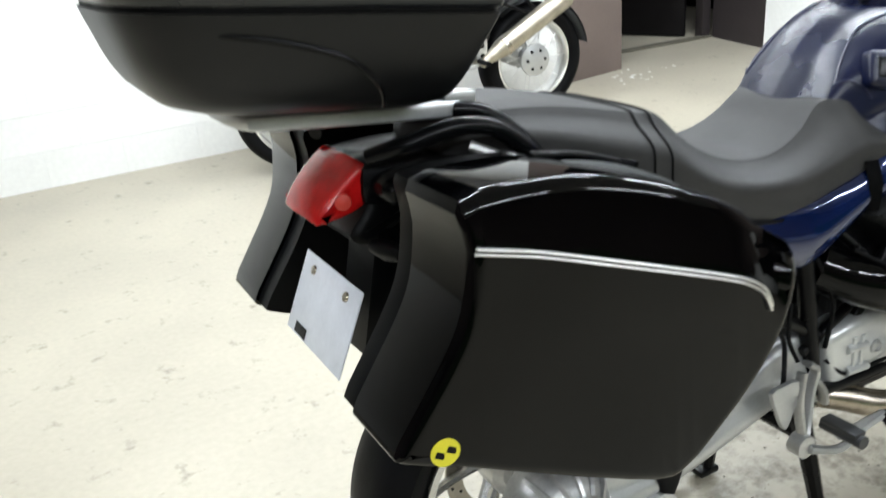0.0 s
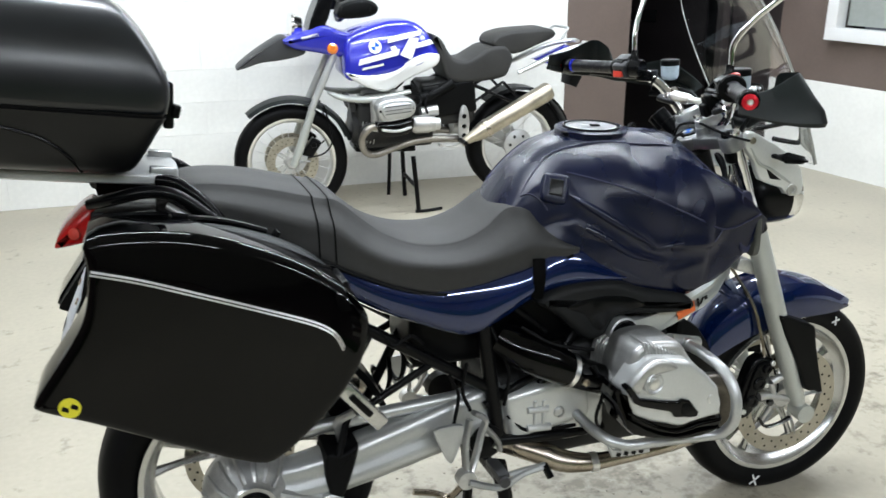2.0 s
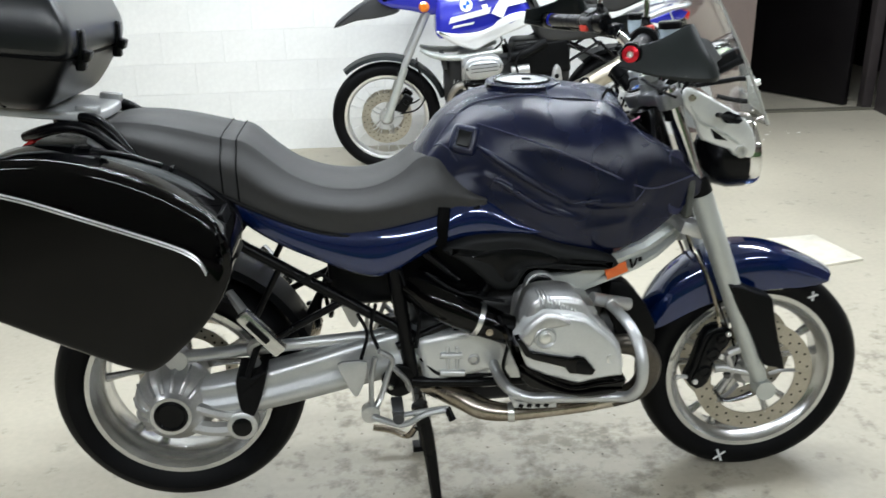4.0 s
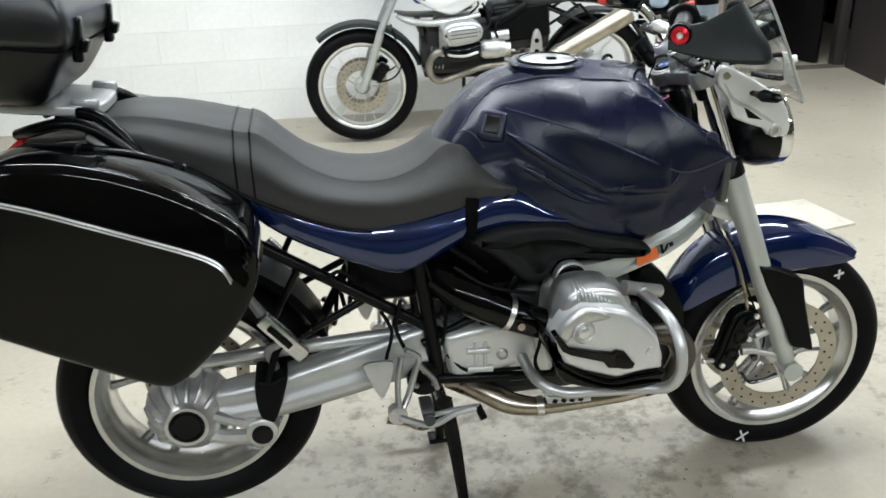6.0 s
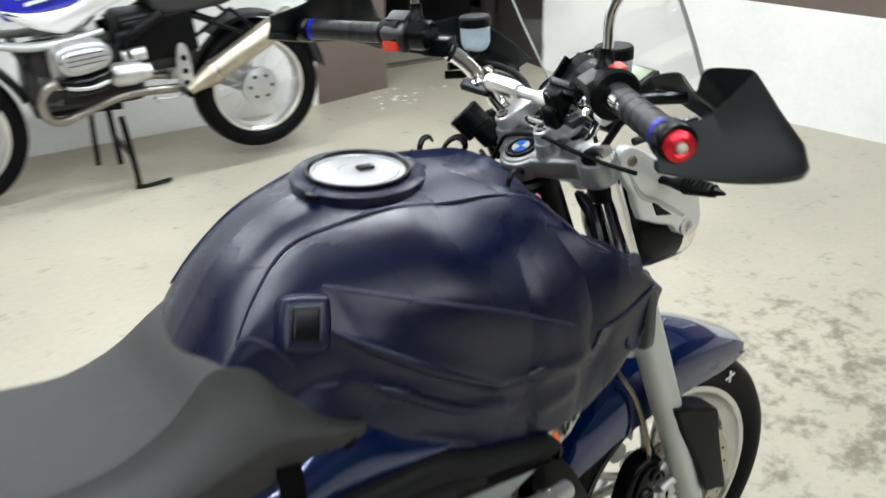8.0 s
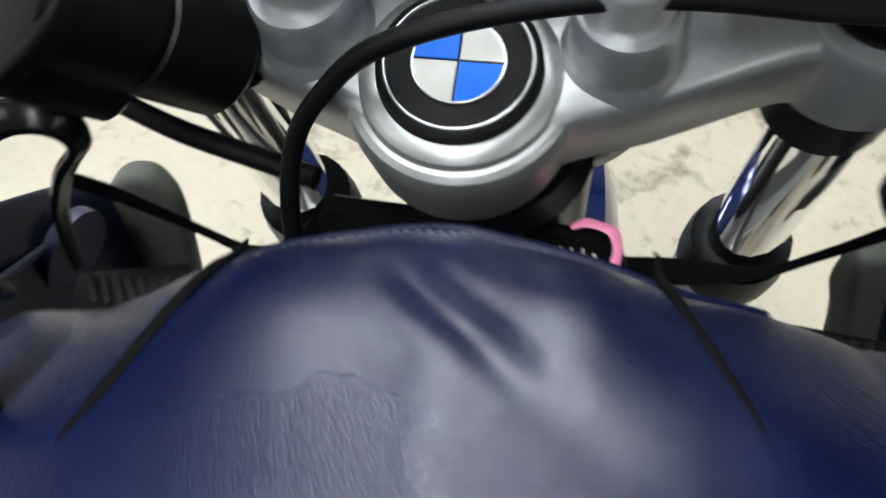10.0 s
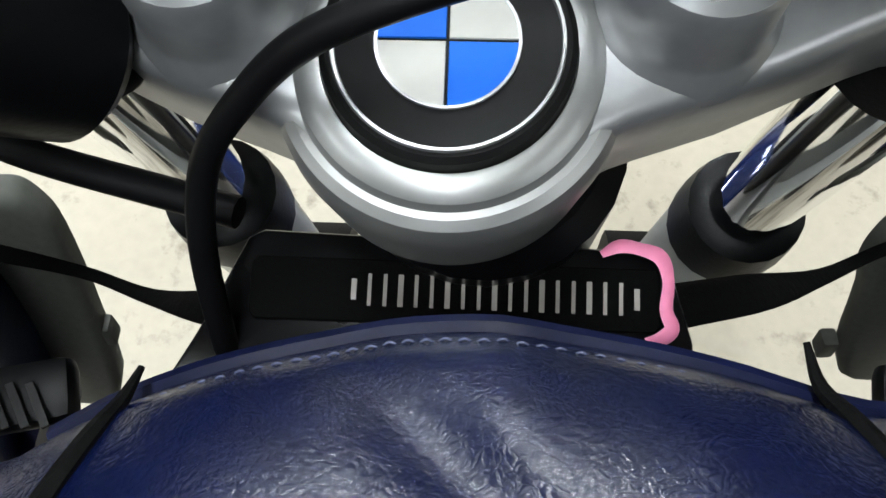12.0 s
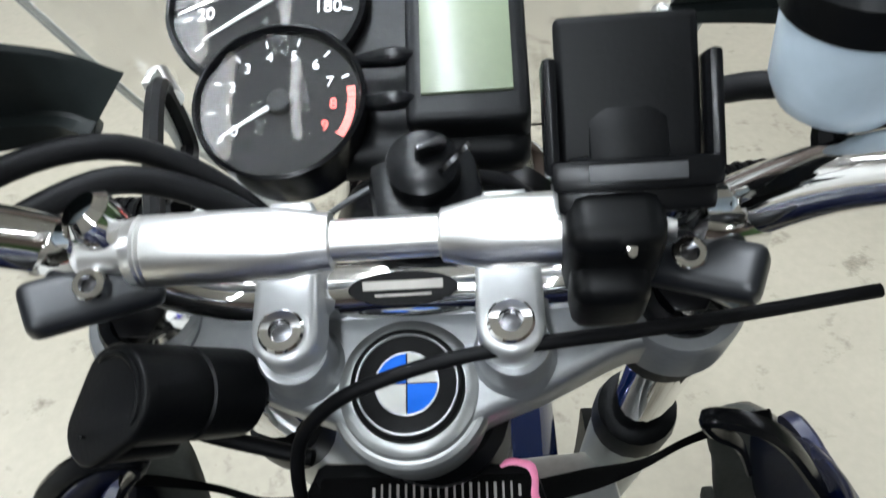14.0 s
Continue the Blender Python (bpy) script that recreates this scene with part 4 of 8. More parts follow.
# side panel switch box sewn into the cover
s = -1
fm = frame3((0.722, s * 0.143, 0.998), (0.95, 0.24 * s, -0.22), (-0.25, s, 0.45))
single("cover_window_frame", lambda b: pillow(b, c2([(-0.030, -0.020), (-0.020, -0.032), (0.020, -0.033), (0.030, -0.022), (0.030, 0.022), (0.021, 0.033), (-0.020, 0.032), (-0.030, 0.021)], 3), -0.012, 0.010, 0.011, lambda a, c, h: fm @ Vector((a, c, h)), 5), LEATHER_BLUE, tank, "raised frame of a small opening in the cover", 60)
single("cover_window", lambda b: box(b, (0, 0, 0.0075), (0.032, 0.038, 0.009), m=fm, bev=0.006, seg=3), BLACK_SATIN, tank, "small black window in the cover")
for s in (-1, 1):
    for px, pz in ((1.200, 0.940), (1.205, 0.830)):
        at = on_cheek(px, pz)
        single("cheek_patch", lambda b: lathe(b, [(-0.006, 0.0205), (0.0005, 0.0205), (0.0025, 0.018), (0.001, 0.0165), (0.001, 0)], (at.x, s * (abs(at.y) - 0.003), at.z), (0.28, s, 0.25), 24), SEAM, tank, "round stitched patch")
# filler cap
CAPM = frame3((0.880, -0.012, 1.0995), (1, 0, -0.02), (0, -0.06, 1))
cap = single("filler_cap", lambda b: lathe(b, [(0, 0.0), (0, 0.064), (0.008, 0.064), (0.010, 0.062), (0.010, 0.0575), (0.0075, 0.0565), (0.0075, 0.0525), (0.0098, 0.0515), (0.0104, 0.046), (0.0104, 0.0255), (0.0092, 0.0245), (0.0092, 0.0)], CAPM.translation, CAPM.col[2].to_3d(), 56), BRUSHED, bike, "brushed silver filler cap")
single("cap_ring", lambda b: lathe(b, [(-0.012, 0.088), (0.006, 0.086), (0.010, 0.080), (0.009, 0.070), (0.004, 0.064), (-0.012, 0.066)], CAPM.translation, CAPM.col[2].to_3d(), 48, wrap=True), LEATHER_BLUE, cap, "padded leather ring")
single("rubber_ring", lambda b: lathe(b, [(0.004, 0.068), (0.0125, 0.067), (0.0135, 0.064), (0.011, 0.061), (0.004, 0.062)], CAPM.translation, CAPM.col[2].to_3d(), 48, wrap=True), BLACK_SATIN, cap, "black rubber ring")
single("cap_lock", lambda b: pillow(b, [(0.0, -0.005), (0.020, -0.008), (0.020, 0.004), (0.0, 0.006)], 0.0, 0.004, 0.001, lambda a, c, h: CAPM @ Vector((a, c, 0.010 + h)), 2), BLACK_METAL, cap, "dark lock flap")
single("cap_tab", lambda b: box(b, (-0.073, -0.026, 0.002), (0.028, 0.018, 0.008), (0, 0, 25), 0.003, m=CAPM), BLACK_SATIN, cap)

# ---- seat ----
# x, top z, top half-width, side y, side z, lower y, lower z
SEAT = [
    (-0.118, 1.036, 0.060, 0.085, 1.030, 0.075, 1.020),
    (-0.095, 1.058, 0.085, 0.118, 1.040, 0.110, 1.020),
    (-0.050, 1.070, 0.100, 0.138, 1.045, 0.138, 1.008),
    (0.020, 1.066, 0.110, 0.152, 1.030, 0.155, 0.982),
    (0.090, 1.053, 0.118, 0.163, 1.008, 0.165, 0.950),
    (0.160, 1.034, 0.122, 0.170, 0.985, 0.172, 0.917),
    (0.205, 1.022, 0.122, 0.172, 0.970, 0.174, 0.893),
    (0.222, 1.020, 0.122, 0.172, 0.960, 0.175, 0.884),
    (0.245, 1.005, 0.118, 0.174, 0.942, 0.176, 0.872),
    (0.285, 0.968, 0.114, 0.176, 0.912, 0.178, 0.853),
    (0.330, 0.933, 0.118, 0.180, 0.889, 0.180, 0.832),
    (0.390, 0.906, 0.122, 0.182, 0.872, 0.180, 0.811),
    (0.450, 0.895, 0.120, 0.180, 0.862, 0.176, 0.797),
    (0.510, 0.897, 0.114, 0.174, 0.858, 0.170, 0.792),
    (0.570, 0.918, 0.106, 0.168, 0.866, 0.168, 0.804),
    (0.625, 0.955, 0.098, 0.166, 0.880, 0.168, 0.812),
    (0.660, 0.955, 0.120, 0.170, 0.886, 0.170, 0.820),
    (0.700, 0.925, 0.130, 0.177, 0.880, 0.175, 0.832),
    (0.735, 0.895, 0.140, 0.183, 0.872, 0.181, 0.846),
    (0.766, 0.872, 0.150, 0.182, 0.866, 0.181, 0.858),
]


def seat_ring(x):
    top, tw, ys, zs, yl, zl = lerp_rows(SEAT, x)
    half = [(0, top + 0.001), (tw * 0.55, top + 0.001), (tw * 0.94, top - 0.002), (tw + 0.002, top - 0.007), (tw + (ys - tw) * 0.30, top - 0.006 - (top - zs) * 0.32), (ys, zs), ((ys + yl) * 0.5 + 0.002, (zs + zl) * 0.5), (yl, zl), (yl * 0.9, zl - 0.006), (0, zl - 0.004)]
    pts = [(v.x, v.y) for v in cr([(a, b, 0) for a, b in half], 4)]
    return [Vector((x, y, z)) for y, z in pts] + [Vector((x, -y, z)) for y, z in pts[-2:0:-1]]


bm = bmesh.new()
loft(bm, [seat_ring(-0.118 + 0.884 * i / 90) for i in range(91)])
seat = part("seat", bm, SEAT_VINYL, bike, "dark grey grained two-level seat", 60)
for x in (0.180, 0.213):
    ring = seat_ring(x)
    k = len(ring) // 2 - 5
    line = [p + Vector((0, p.y * 0.006, 0.0012)) for p in (ring[len(ring) - k:] + ring[:k + 1])]
    single("seat_seam", lambda b: tube(b, line, 0.0018, 6, 1), BLACK_ROUGH, seat, "seam across the seat")
bm = bmesh.new()
for s in (-1, 1):
    tube(bm, [Vector((x, s * (lerp_rows(SEAT, x)[4] + 0.001), lerp_rows(SEAT, x)[5] - 0.002)) for x in [-0.09 + 0.84 * i / 24 for i in range(25)]], 0.005, 6, 2)
part("seat_edge", bm, BLACK_ROUGH, seat, "black lower edge of the seat")

# ---- side panels ----
for s in (-1, 1):
    rows = [(0.16, 0.950, 0.880, 0.150), (0.22, 0.912, 0.825, 0.172), (0.29, 0.868, 0.778, 0.183), (0.38, 0.832, 0.734, 0.190), (0.46, 0.814, 0.700, 0.194), (0.505, 0.811, 0.689, 0.195), (0.54, 0.813, 0.698, 0.195), (0.60, 0.824, 0.726, 0.194), (0.65, 0.836, 0.752, 0.193), (0.70, 0.862, 0.768, 0.194), (0.76, 0.868, 0.768, 0.194), (0.82, 0.838, 0.764, 0.192), (0.87, 0.806, 0.766, 0.188), (0.90, 0.788, 0.772, 0.184)]
    rings = []
    for i in range(41):
        x = 0.16 + 0.74 * i / 40
        zt, zb, y = lerp_rows(rows, x)
        h = zt - zb
        rings.append([Vector((x, s * v.x, v.y)) for v in cr([(0.11, zt, 0), (y - 0.028, zt - 0.004, 0), (y - 0.012, zt - h * 0.18, 0), (y, zt - h * 0.52, 0), (y - 0.004, zb + h * 0.22, 0), (y - 0.022, zb + 0.003, 0), (0.11, zb, 0)], 4, True)])
    side = single("side_panel", lambda b: loft(b, rings), BLUE_PAINT, bike, "glossy dark blue side panel", 50)
    a = [(0.660, 0.752), (0.70, 0.776), (0.75, 0.786), (0.85, 0.782), (0.93, 0.752), (1.04, 0.722), (1.078, 0.690), (1.04, 0.676), (0.95, 0.684), (0.870, 0.692), (0.848, 0.676), (0.832, 0.650), (0.805, 0.642), (0.775, 0.650), (0.735, 0.690), (0.70, 0.722)]
    ip = single("intake_panel", lambda b: pillow(b, c2(a, 4), s * 0.12, s * 0.205, 0.022, xz, 4), INTAKE_BLACK, bike, "matt black intake panel")
    d = [(0.725, 0.735), (0.77, 0.712), (0.800, 0.672), (0.822, 0.672), (0.845, 0.700), (0.93, 0.712), (0.88, 0.742), (0.80, 0.752)]
    single("intake_recess", lambda b: pillow(b, c2(d, 3), s * 0.199, s * 0.2065, 0.004, xz, 2), BLACK_SATIN, ip, "smooth recessed field")
    single("panel_strap", lambda b: tube(b, [Vector((0.668, s * 0.176, 0.85)), Vector((0.662, s * 0.193, 0.81)), Vector((0.655, s * 0.194, 0.765))], 0.014, 8, 4, flat=0.2), WEBBING, side, "black webbing strap")

# ---- tail: rails, rack, lamp, plate ----
for s in (-1, 1):
    rail = single("grab_rail", lambda b: tube(b, [Vector((0.022, s * 0.158, 0.970)), Vector((-0.010, s * 0.163, 0.999)), Vector((-0.042, s * 0.166, 1.028)), Vector((-0.078, s * 0.165, 1.058)), Vector((-0.112, s * 0.160, 1.070)), Vector((-0.150, s * 0.152, 1.070)), Vector((-0.20, s * 0.135, 1.058)), Vector((-0.240, s * 0.10, 1.045))], [0.012, 0.013, 0.013, 0.013, 0.013, 0.013, 0.013, 0.011], 10, 5), BLACK_SATIN, bike, "black grab rail")
    single("tail_panel", lambda b: pillow(b, c2([(0.18, 0.90), (0.06, 0.965), (-0.06, 1.010), (-0.20, 1.018), (-0.235, 1.00), (-0.20, 0.965), (-0.05, 0.93), (0.10, 0.875)], 3), s * 0.06, s * 0.135, 0.02, xz), BLACK_SATIN, bike, "black tail panel")
    single("seat_rim", lambda b: tube(b, [Vector((-0.10, s * 0.125, 1.035)), Vector((-0.06, s * 0.150, 1.012)), Vector((0.00, s * 0.160, 0.975)), Vector((0.03, s * 0.162, 0.955))], 0.007, 8, 4), SILVER, bike, "silver trim under the seat")
single("tail_core", lambda b: box(b, (-0.10, 0, 0.985), (0.30, 0.17, 0.06), (0, 6, 0), 0.02), BLACK_SATIN, bike)
rackplate = c2([(-0.400, -0.085), (-0.345, -0.118), (-0.17, -0.122), (-0.085, -0.105), (-0.070, 0), (-0.085, 0.105), (-0.17, 0.122), (-0.345, 0.118), (-0.400, 0.085)], 3)
single("luggage_rack", lambda b: pillow(b, rackplate, 1.072, 1.094, 0.006, lambda x, y, z: Vector((x, y, z - (x + 0.09) * 0.125)), 3, both=True), SILVER, bike, "silver luggage rack under the top case")
for s in (-1, 1):
    single("rack_lug", lambda b: box(b, (-0.100, s * 0.098, 1.098), (0.050, 0.030, 0.020), (0, 8, 0), 0.006), SILVER, bike, "silver lug of the rack")
    single("rack_bracket", lambda b: (tube(b, [Vector((-0.115, s * 0.112, 1.085)), Vector((-0.080, s * 0.122, 1.078)), Vector((-0.045, s * 0.138, 1.052)), Vector((-0.010, s * 0.150, 1.010)), Vector((0.015, s * 0.152, 0.975))], [0.011, 0.012, 0.012, 0.011, 0.010], 10, 4)), BLACK_SATIN, bike, "black rack arm")
lamp_o = c2([(-0.228, 1.022), (-0.246, 1.032), (-0.29, 0.997), (-0.315, 0.962), (-0.300, 0.957), (-0.245, 0.968), (-0.222, 1.000)], 3)
tail_lamp = single("tail_lamp", lambda b: pillow(b, lamp_o, -0.075, 0.075, 0.014, xz, 4, both=True), RED_LENS, bike, "red tail lamp lens")
single("lamp_bulb", lambda b: lathe(b, [(0, 0), (0, 0.012), (0.004, 0.011), (0.006, 0)], (-0.275, -0.0755, 0.985), (-0.3, -1, 0.1), 14), RED_PLASTIC, tail_lamp, "round red reflector")
single("tail_shell", lambda b: pillow(b, c2([(-0.20, 1.02), (-0.24, 0.965), (-0.27, 0.93), (-0.24, 0.91), (-0.17, 0.94), (-0.12, 0.97)], 3), -0.07, 0.07, 0.015, xz, 3, both=True), BLACK_ROUGH, bike, "black tail shell")
single("plate_carrier", lambda b: (pillow(b, [(-0.215, 0.955), (-0.165, 0.945), (-0.235, 0.755), (-0.270, 0.735)], -0.05, 0.05, 0.008, xz, 2, both=True), tube(b, [Vector((-0.20, -0.03, 0.93)), Vector((-0.23, -0.10, 0.91)), Vector((-0.235, -0.125, 0.905))], 0.008, 8, 4)), BLACK_ROUGH, bike, "black plate carrier")
for s in (-1, 1):
    single("rear_indicator", lambda b: lathe(b, [(-0.035, 0), (-0.033, 0.010), (0, 0.015), (0.03, 0.011), (0.036, 0)], (-0.235, s * 0.115, 0.915), (0.25, s, 0), 14), BLACK_ROUGH, bike, "small black turn signal")
PLM = frame3((-0.305, 0.0, 0.805), (0, -1, 0), (-0.90, 0, 0.43))
plate = single("number_plate", lambda b: pillow(b, c2([(-0.112, -0.064), (0.112, -0.064), (0.112, 0.064), (-0.112, 0.064)], 1), 0, 0.002, 0.0008, lambda a, c, h: PLM @ Vector((a, c, h)), 2), PLATE_WHITE, bike, "blank white number plate")
for x in (-0.065, 0.065):
    single("plate_bolt", lambda b: lathe(b, [(0.002, 0.008), (0.005, 0.007), (0.006, 0)], PLM @ Vector((x, 0.043, 0)), PLM.col[2].to_3d(), 12), STEEL, plate, "plate bolt")
single("plate_bar", lambda b: box(b, (-0.055, -0.052, 0.003), (0.045, 0.016, 0.001), m=PLM, bev=0), BLACK_METAL, plate, "dark bar")

# ---- final drive, swingarm ----
bm = bmesh.new()
lathe(bm, [(-0.09, 0.0), (-0.09, 0.098), (-0.115, 0.100), (-0.150, 0.088), (-0.178, 0.066), (-0.190, 0.052), (-0.200, 0.048), (-0.200, 0.040), (-0.19, 0.038), (-0.19, 0)], (0.004, 0, 0.386), (0, 1, 0), 36)
drive = part("final_drive", bm, ALLOY, bike, "silver cast final drive housing")
for i in range(9):
    a = radians(40 + 22 * i)
    single("rib", lambda b: tube(b, [(0.004 + q * math.cos(a), y, 0.386 + q * math.sin(a)) for q, y in ((0.055, -0.186), (0.080, -0.165), (0.098, -0.118))], 0.006, 6, 3), ALLOY, drive)
single("hub_cap", lambda b: lathe(b, [(0, 0.0385), (0.006, 0.0385), (0.008, 0.034), (0.004, 0.030), (0.002, 0)], (0.004, -0.196, 0.386), (0, -1, 0), 30), BLACK_SATIN, drive, "round black hub cap")
bm = bmesh.new()
lathe(bm, [(-0.03, 0.036), (0.012, 0.036), (0.016, 0.030), (0.016, 0)], (0.165, -0.184, 0.343), (0, -1, 0), 24)
tube(bm, [Vector((0.03, -0.155, 0.34)), Vector((0.09, -0.17, 0.328)), Vector((0.165, -0.17, 0.325))], 0.018, 8, 3)
tube(bm, [Vector((0.05, -0.17, 0.395)), Vector((0.11, -0.18, 0.375)), Vector((0.165, -0.18, 0.362))], 0.014, 8, 3)
part("drive_lug", bm, ALLOY, drive)
single("lug_cap", lambda b: lathe(b, [(0, 0.024), (0.005, 0.024), (0.007, 0.020), (0.007, 0)], (0.165, -0.198, 0.343), (0, -1, 0), 22), BLACK_SATIN, drive, "round black bearing cap")
rings = []
for x, z0, z1, y0, y1 in ((0.03, 0.345, 0.440, -0.165, -0.10), (0.10, 0.350, 0.452, -0.185, -0.09), (0.18, 0.358, 0.464, -0.190, -0.085), (0.27, 0.370, 0.482, -0.185, -0.085), (0.36, 0.384, 0.500, -0.178, -0.085), (0.45, 0.398, 0.520, -0.170, -0.08), (0.54, 0.412, 0.538, -0.160, -0.07), (0.60, 0.425, 0.535, -0.145, -0.06)):
    o = c2([(y0, z0 + 0.03), (y0 + 0.012, (z0 + z1) / 2 + 0.012), (y0 + 0.018, z1 - 0.012), (y0 + 0.045, z1), (y1 - 0.02, z1 - 0.006), (y1, (z0 + z1) / 2), (y1 - 0.02, z0 + 0.006), (y0 + 0.03, z0)], 4)
    rings.append([(x, a, b) for a, b in o])
bm = bmesh.new()
loft(bm, rings)
part("swingarm", bm, SILVER, bike, "silver shaft-drive swingarm", 50)
single("rubber_boot", lambda b: (pillow(b, c2([(0.165, 0.475), (0.200, 0.470), (0.235, 0.487), (0.222, 0.430), (0.195, 0.366), (0.170, 0.372), (0.160, 0.42)], 3), -0.10, -0.1965, 0.008, xz, 3), tube(b, [Vector((0.19, -0.195, 0.47)), Vector((0.215, -0.17, 0.53)), Vector((0.24, -0.14, 0.545))], 0.008, 8, 4)), RUBBER, bike, "black rubber boot round the swingarm")
single("reaction_rod", lambda b: (tube(b, [Vector((0.02, -0.12, 0.50)), Vector((0.26, -0.125, 0.513)), Vector((0.57, -0.12, 0.522))], 0.0155, 12, 3), lathe(b, [(-0.02, 0.026), (0.02, 0.026)], (0.02, -0.12, 0.50), (0, 1, 0), 16)), SILVER, bike, "silver reaction rod")
single("spring_strut", lambda b: (lathe(b, [(0, 0.012), (0.36, 0.012)], (0.30, 0.02, 0.47), (0.55, 0, 1), 12), tube(b, [Vector((0.33 + 0.0045 * i + 0.035 * math.sin(0) , 0.02 + 0.04 * math.sin(i * 0.785), 0.52 + 0.0035 * i + 0.04 * math.cos(i * 0.785))) for i in range(56)], 0.006, 6, 2)), BLACK_METAL, bike, "black coil spring strut")

# ---- frame tubes ----
for s in (-1, 1):
    y = s * 0.150
    for a, b_, r in (((0.10, 0.850), (0.660, 0.472), 0.0135), ((0.285, 0.724), (0.212, 0.590), 0.008), ((0.262, 0.548), (0.425, 0.626), 0.009), ((0.58, 0.40), (0.545, 0.73), 0.018), ((0.655, 0.478), (0.83, 0.72), 0.012), ((0.70, 0.66), (0.60, 0.75), 0.010), ((0.545, 0.50), (0.70, 0.56), 0.010)):
        single("frame_tube", lambda b: tube(b, [Vector((a[0], y, a[1])), Vector((b_[0], y * 0.95, b_[1]))], r, 10, smooth=False), BLACK_METAL, bike, "black frame tube")
    single("pivot_boss", lambda b: (lathe(b, [(-0.02, 0.042), (0.012, 0.042), (0.015, 0.036), (0.015, 0)], (0.545, s * 0.155, 0.415), (0, s, 0), 24), ), BLACK_METAL, bike, "black swingarm pivot plate")
    for k in range(3):
        a = radians(90 + 120 * k)
        single("pivot_bolt", lambda b: lathe(b, [(0, 0.007), (0.005, 0.006), (0.006, 0)], (0.545 + 0.024 * math.cos(a), s * 0.170, 0.415 + 0.024 * math.sin(a)), (0, s, 0), 10), POLISHED, bike, "bright pivot bolt")
    # rider's footrest with heel guard
    heel = [(0.402, 0.492), (0.430, 0.498), (0.470, 0.494), (0.466, 0.455), (0.446, 0.408), (0.432, 0.412), (0.416, 0.450)]
    rest = single("footrest_bracket", lambda b: (tube(b, [Vector((0.50, s * 0.20, 0.515)), Vector((0.530, s * 0.195, 0.490)), Vector((0.520, s * 0.195, 0.455)), Vector((0.500, s * 0.205, 0.40)), Vector((0.478, s * 0.22, 0.366))], 0.011, 8, 4, flat=0.6), tube(b, [Vector((0.53, s * 0.195, 0.47)), Vector((0.56, s * 0.19, 0.43)), Vector((0.57, s * 0.185, 0.40))], 0.011, 8, 4, flat=0.6), tube(b, [Vector((0.49, s * 0.20, 0.50)), Vector((0.478, s * 0.205, 0.44)), Vector((0.475, s * 0.22, 0.372))], 0.010, 8, 4, flat=0.6)), ALLOY, bike, "cast alloy footrest bracket")
    single("heel_guard", lambda b: pillow(b, c2(heel, 2), s * 0.203, s * 0.212, 0.003, xz, 2), SILVER, rest, "pale heel guard")
    single("footrest", lambda b: (tube(b, [Vector((0.535, s * 0.215, 0.385)), Vector((0.535, s * 0.30, 0.385))], 0.013, 10, smooth=False), box(b, (0.535, s * 0.255, 0.397), (0.028, 0.075, 0.010), (0, 0, 0), 0.003)), GREY_PLASTIC, rest, "grey rubber footrest")
    single("footrest_pivot", lambda b: (lathe(b, [(-0.02, 0.022), (0.008, 0.022), (0.010, 0.016), (0.010, 0)], (0.472, s * 0.225, 0.365), (0, s, 0), 18)), ALLOY, rest)
    single("foot_pedal", lambda b: (tube(b, [Vector((0.475, s * 0.235, 0.362)), Vector((0.545, s * 0.245, 0.340)), Vector((0.60, s * 0.25, 0.366)), Vector((0.655, s * 0.25, 0.375))], [0.009, 0.008, 0.008, 0.009], 8, 4), tube(b, [Vector((0.545, s * 0.24, 0.362)), Vector((0.60, s * 0.245, 0.372)), Vector((0.65, s * 0.25, 0.378))], 0.006, 8, 4)), SILVER, rest, "silver foot pedal")
    single("pedal_tip", lambda b: tube(b, [Vector((0.652, s * 0.25, 0.378)), Vector((0.664, s * 0.262, 0.350))], 0.009, 10, smooth=False), BLACK_SATIN, rest, "black rubber pedal tip")
    # passenger's footrest
    pas = single("passenger_bracket", lambda b: (tube(b, [Vector((0.165, s * 0.16, 0.675)), Vector((0.20, s * 0.19, 0.630)), Vector((0.25, s * 0.22, 0.572))], [0.010, 0.014, 0.012], 8, 4, flat=0.7), tube(b, [Vector((0.21, s * 0.14, 0.47)), Vector((0.20, s * 0.16, 0.53)), Vector((0.235, s * 0.18, 0.56))], 0.010, 8, 4)), SILVER, bike, "silver passenger footrest bracket")
    single("passenger_footrest", lambda b: (box(b, (0.238, s * 0.232, 0.598), (0.130, 0.030, 0.034), (0, 51, 0), 0.008)), WHEEL_ALLOY, pas, "folded alloy passenger footrest")
    single("passenger_rubber", lambda b: (box(b, (0.232, s * 0.250, 0.606), (0.065, 0.008, 0.014), (0, 51, 0), 0.003)), BLACK_ROUGH, pas, "black rubber pad")

# ---- engine ----
COVER = [(0.805, 0.575), (0.832, 0.615), (0.871, 0.642), (0.920, 0.638), (0.957, 0.628), (0.998, 0.593), (1.029, 0.557), (1.041, 0.515), (1.039, 0.487), (0.988, 0.479), (0.940, 0.469), (0.868, 0.491), (0.826, 0.512), (0.812, 0.543)]
single("crankcase", lambda b: (box(b, (0.86, 0, 0.46), (0.42, 0.25, 0.30), (0, 0, 0), 0.04, seg=3), box(b, (0.68, 0, 0.45), (0.20, 0.22, 0.20), (0, 0, 0), 0.03, seg=3), lathe(b, [(0, 0), (0, 0.13), (0.03, 0.13), (0.045, 0.11), (0.045, 0)], (1.06, 0, 0.47), (1, 0, 0), 28)), material("dark_cast_alloy", (0.030, 0.030, 0.030), 0.5, 0.4, 0.2, 12, 120, 0.15), bike, "dark cast engine block")
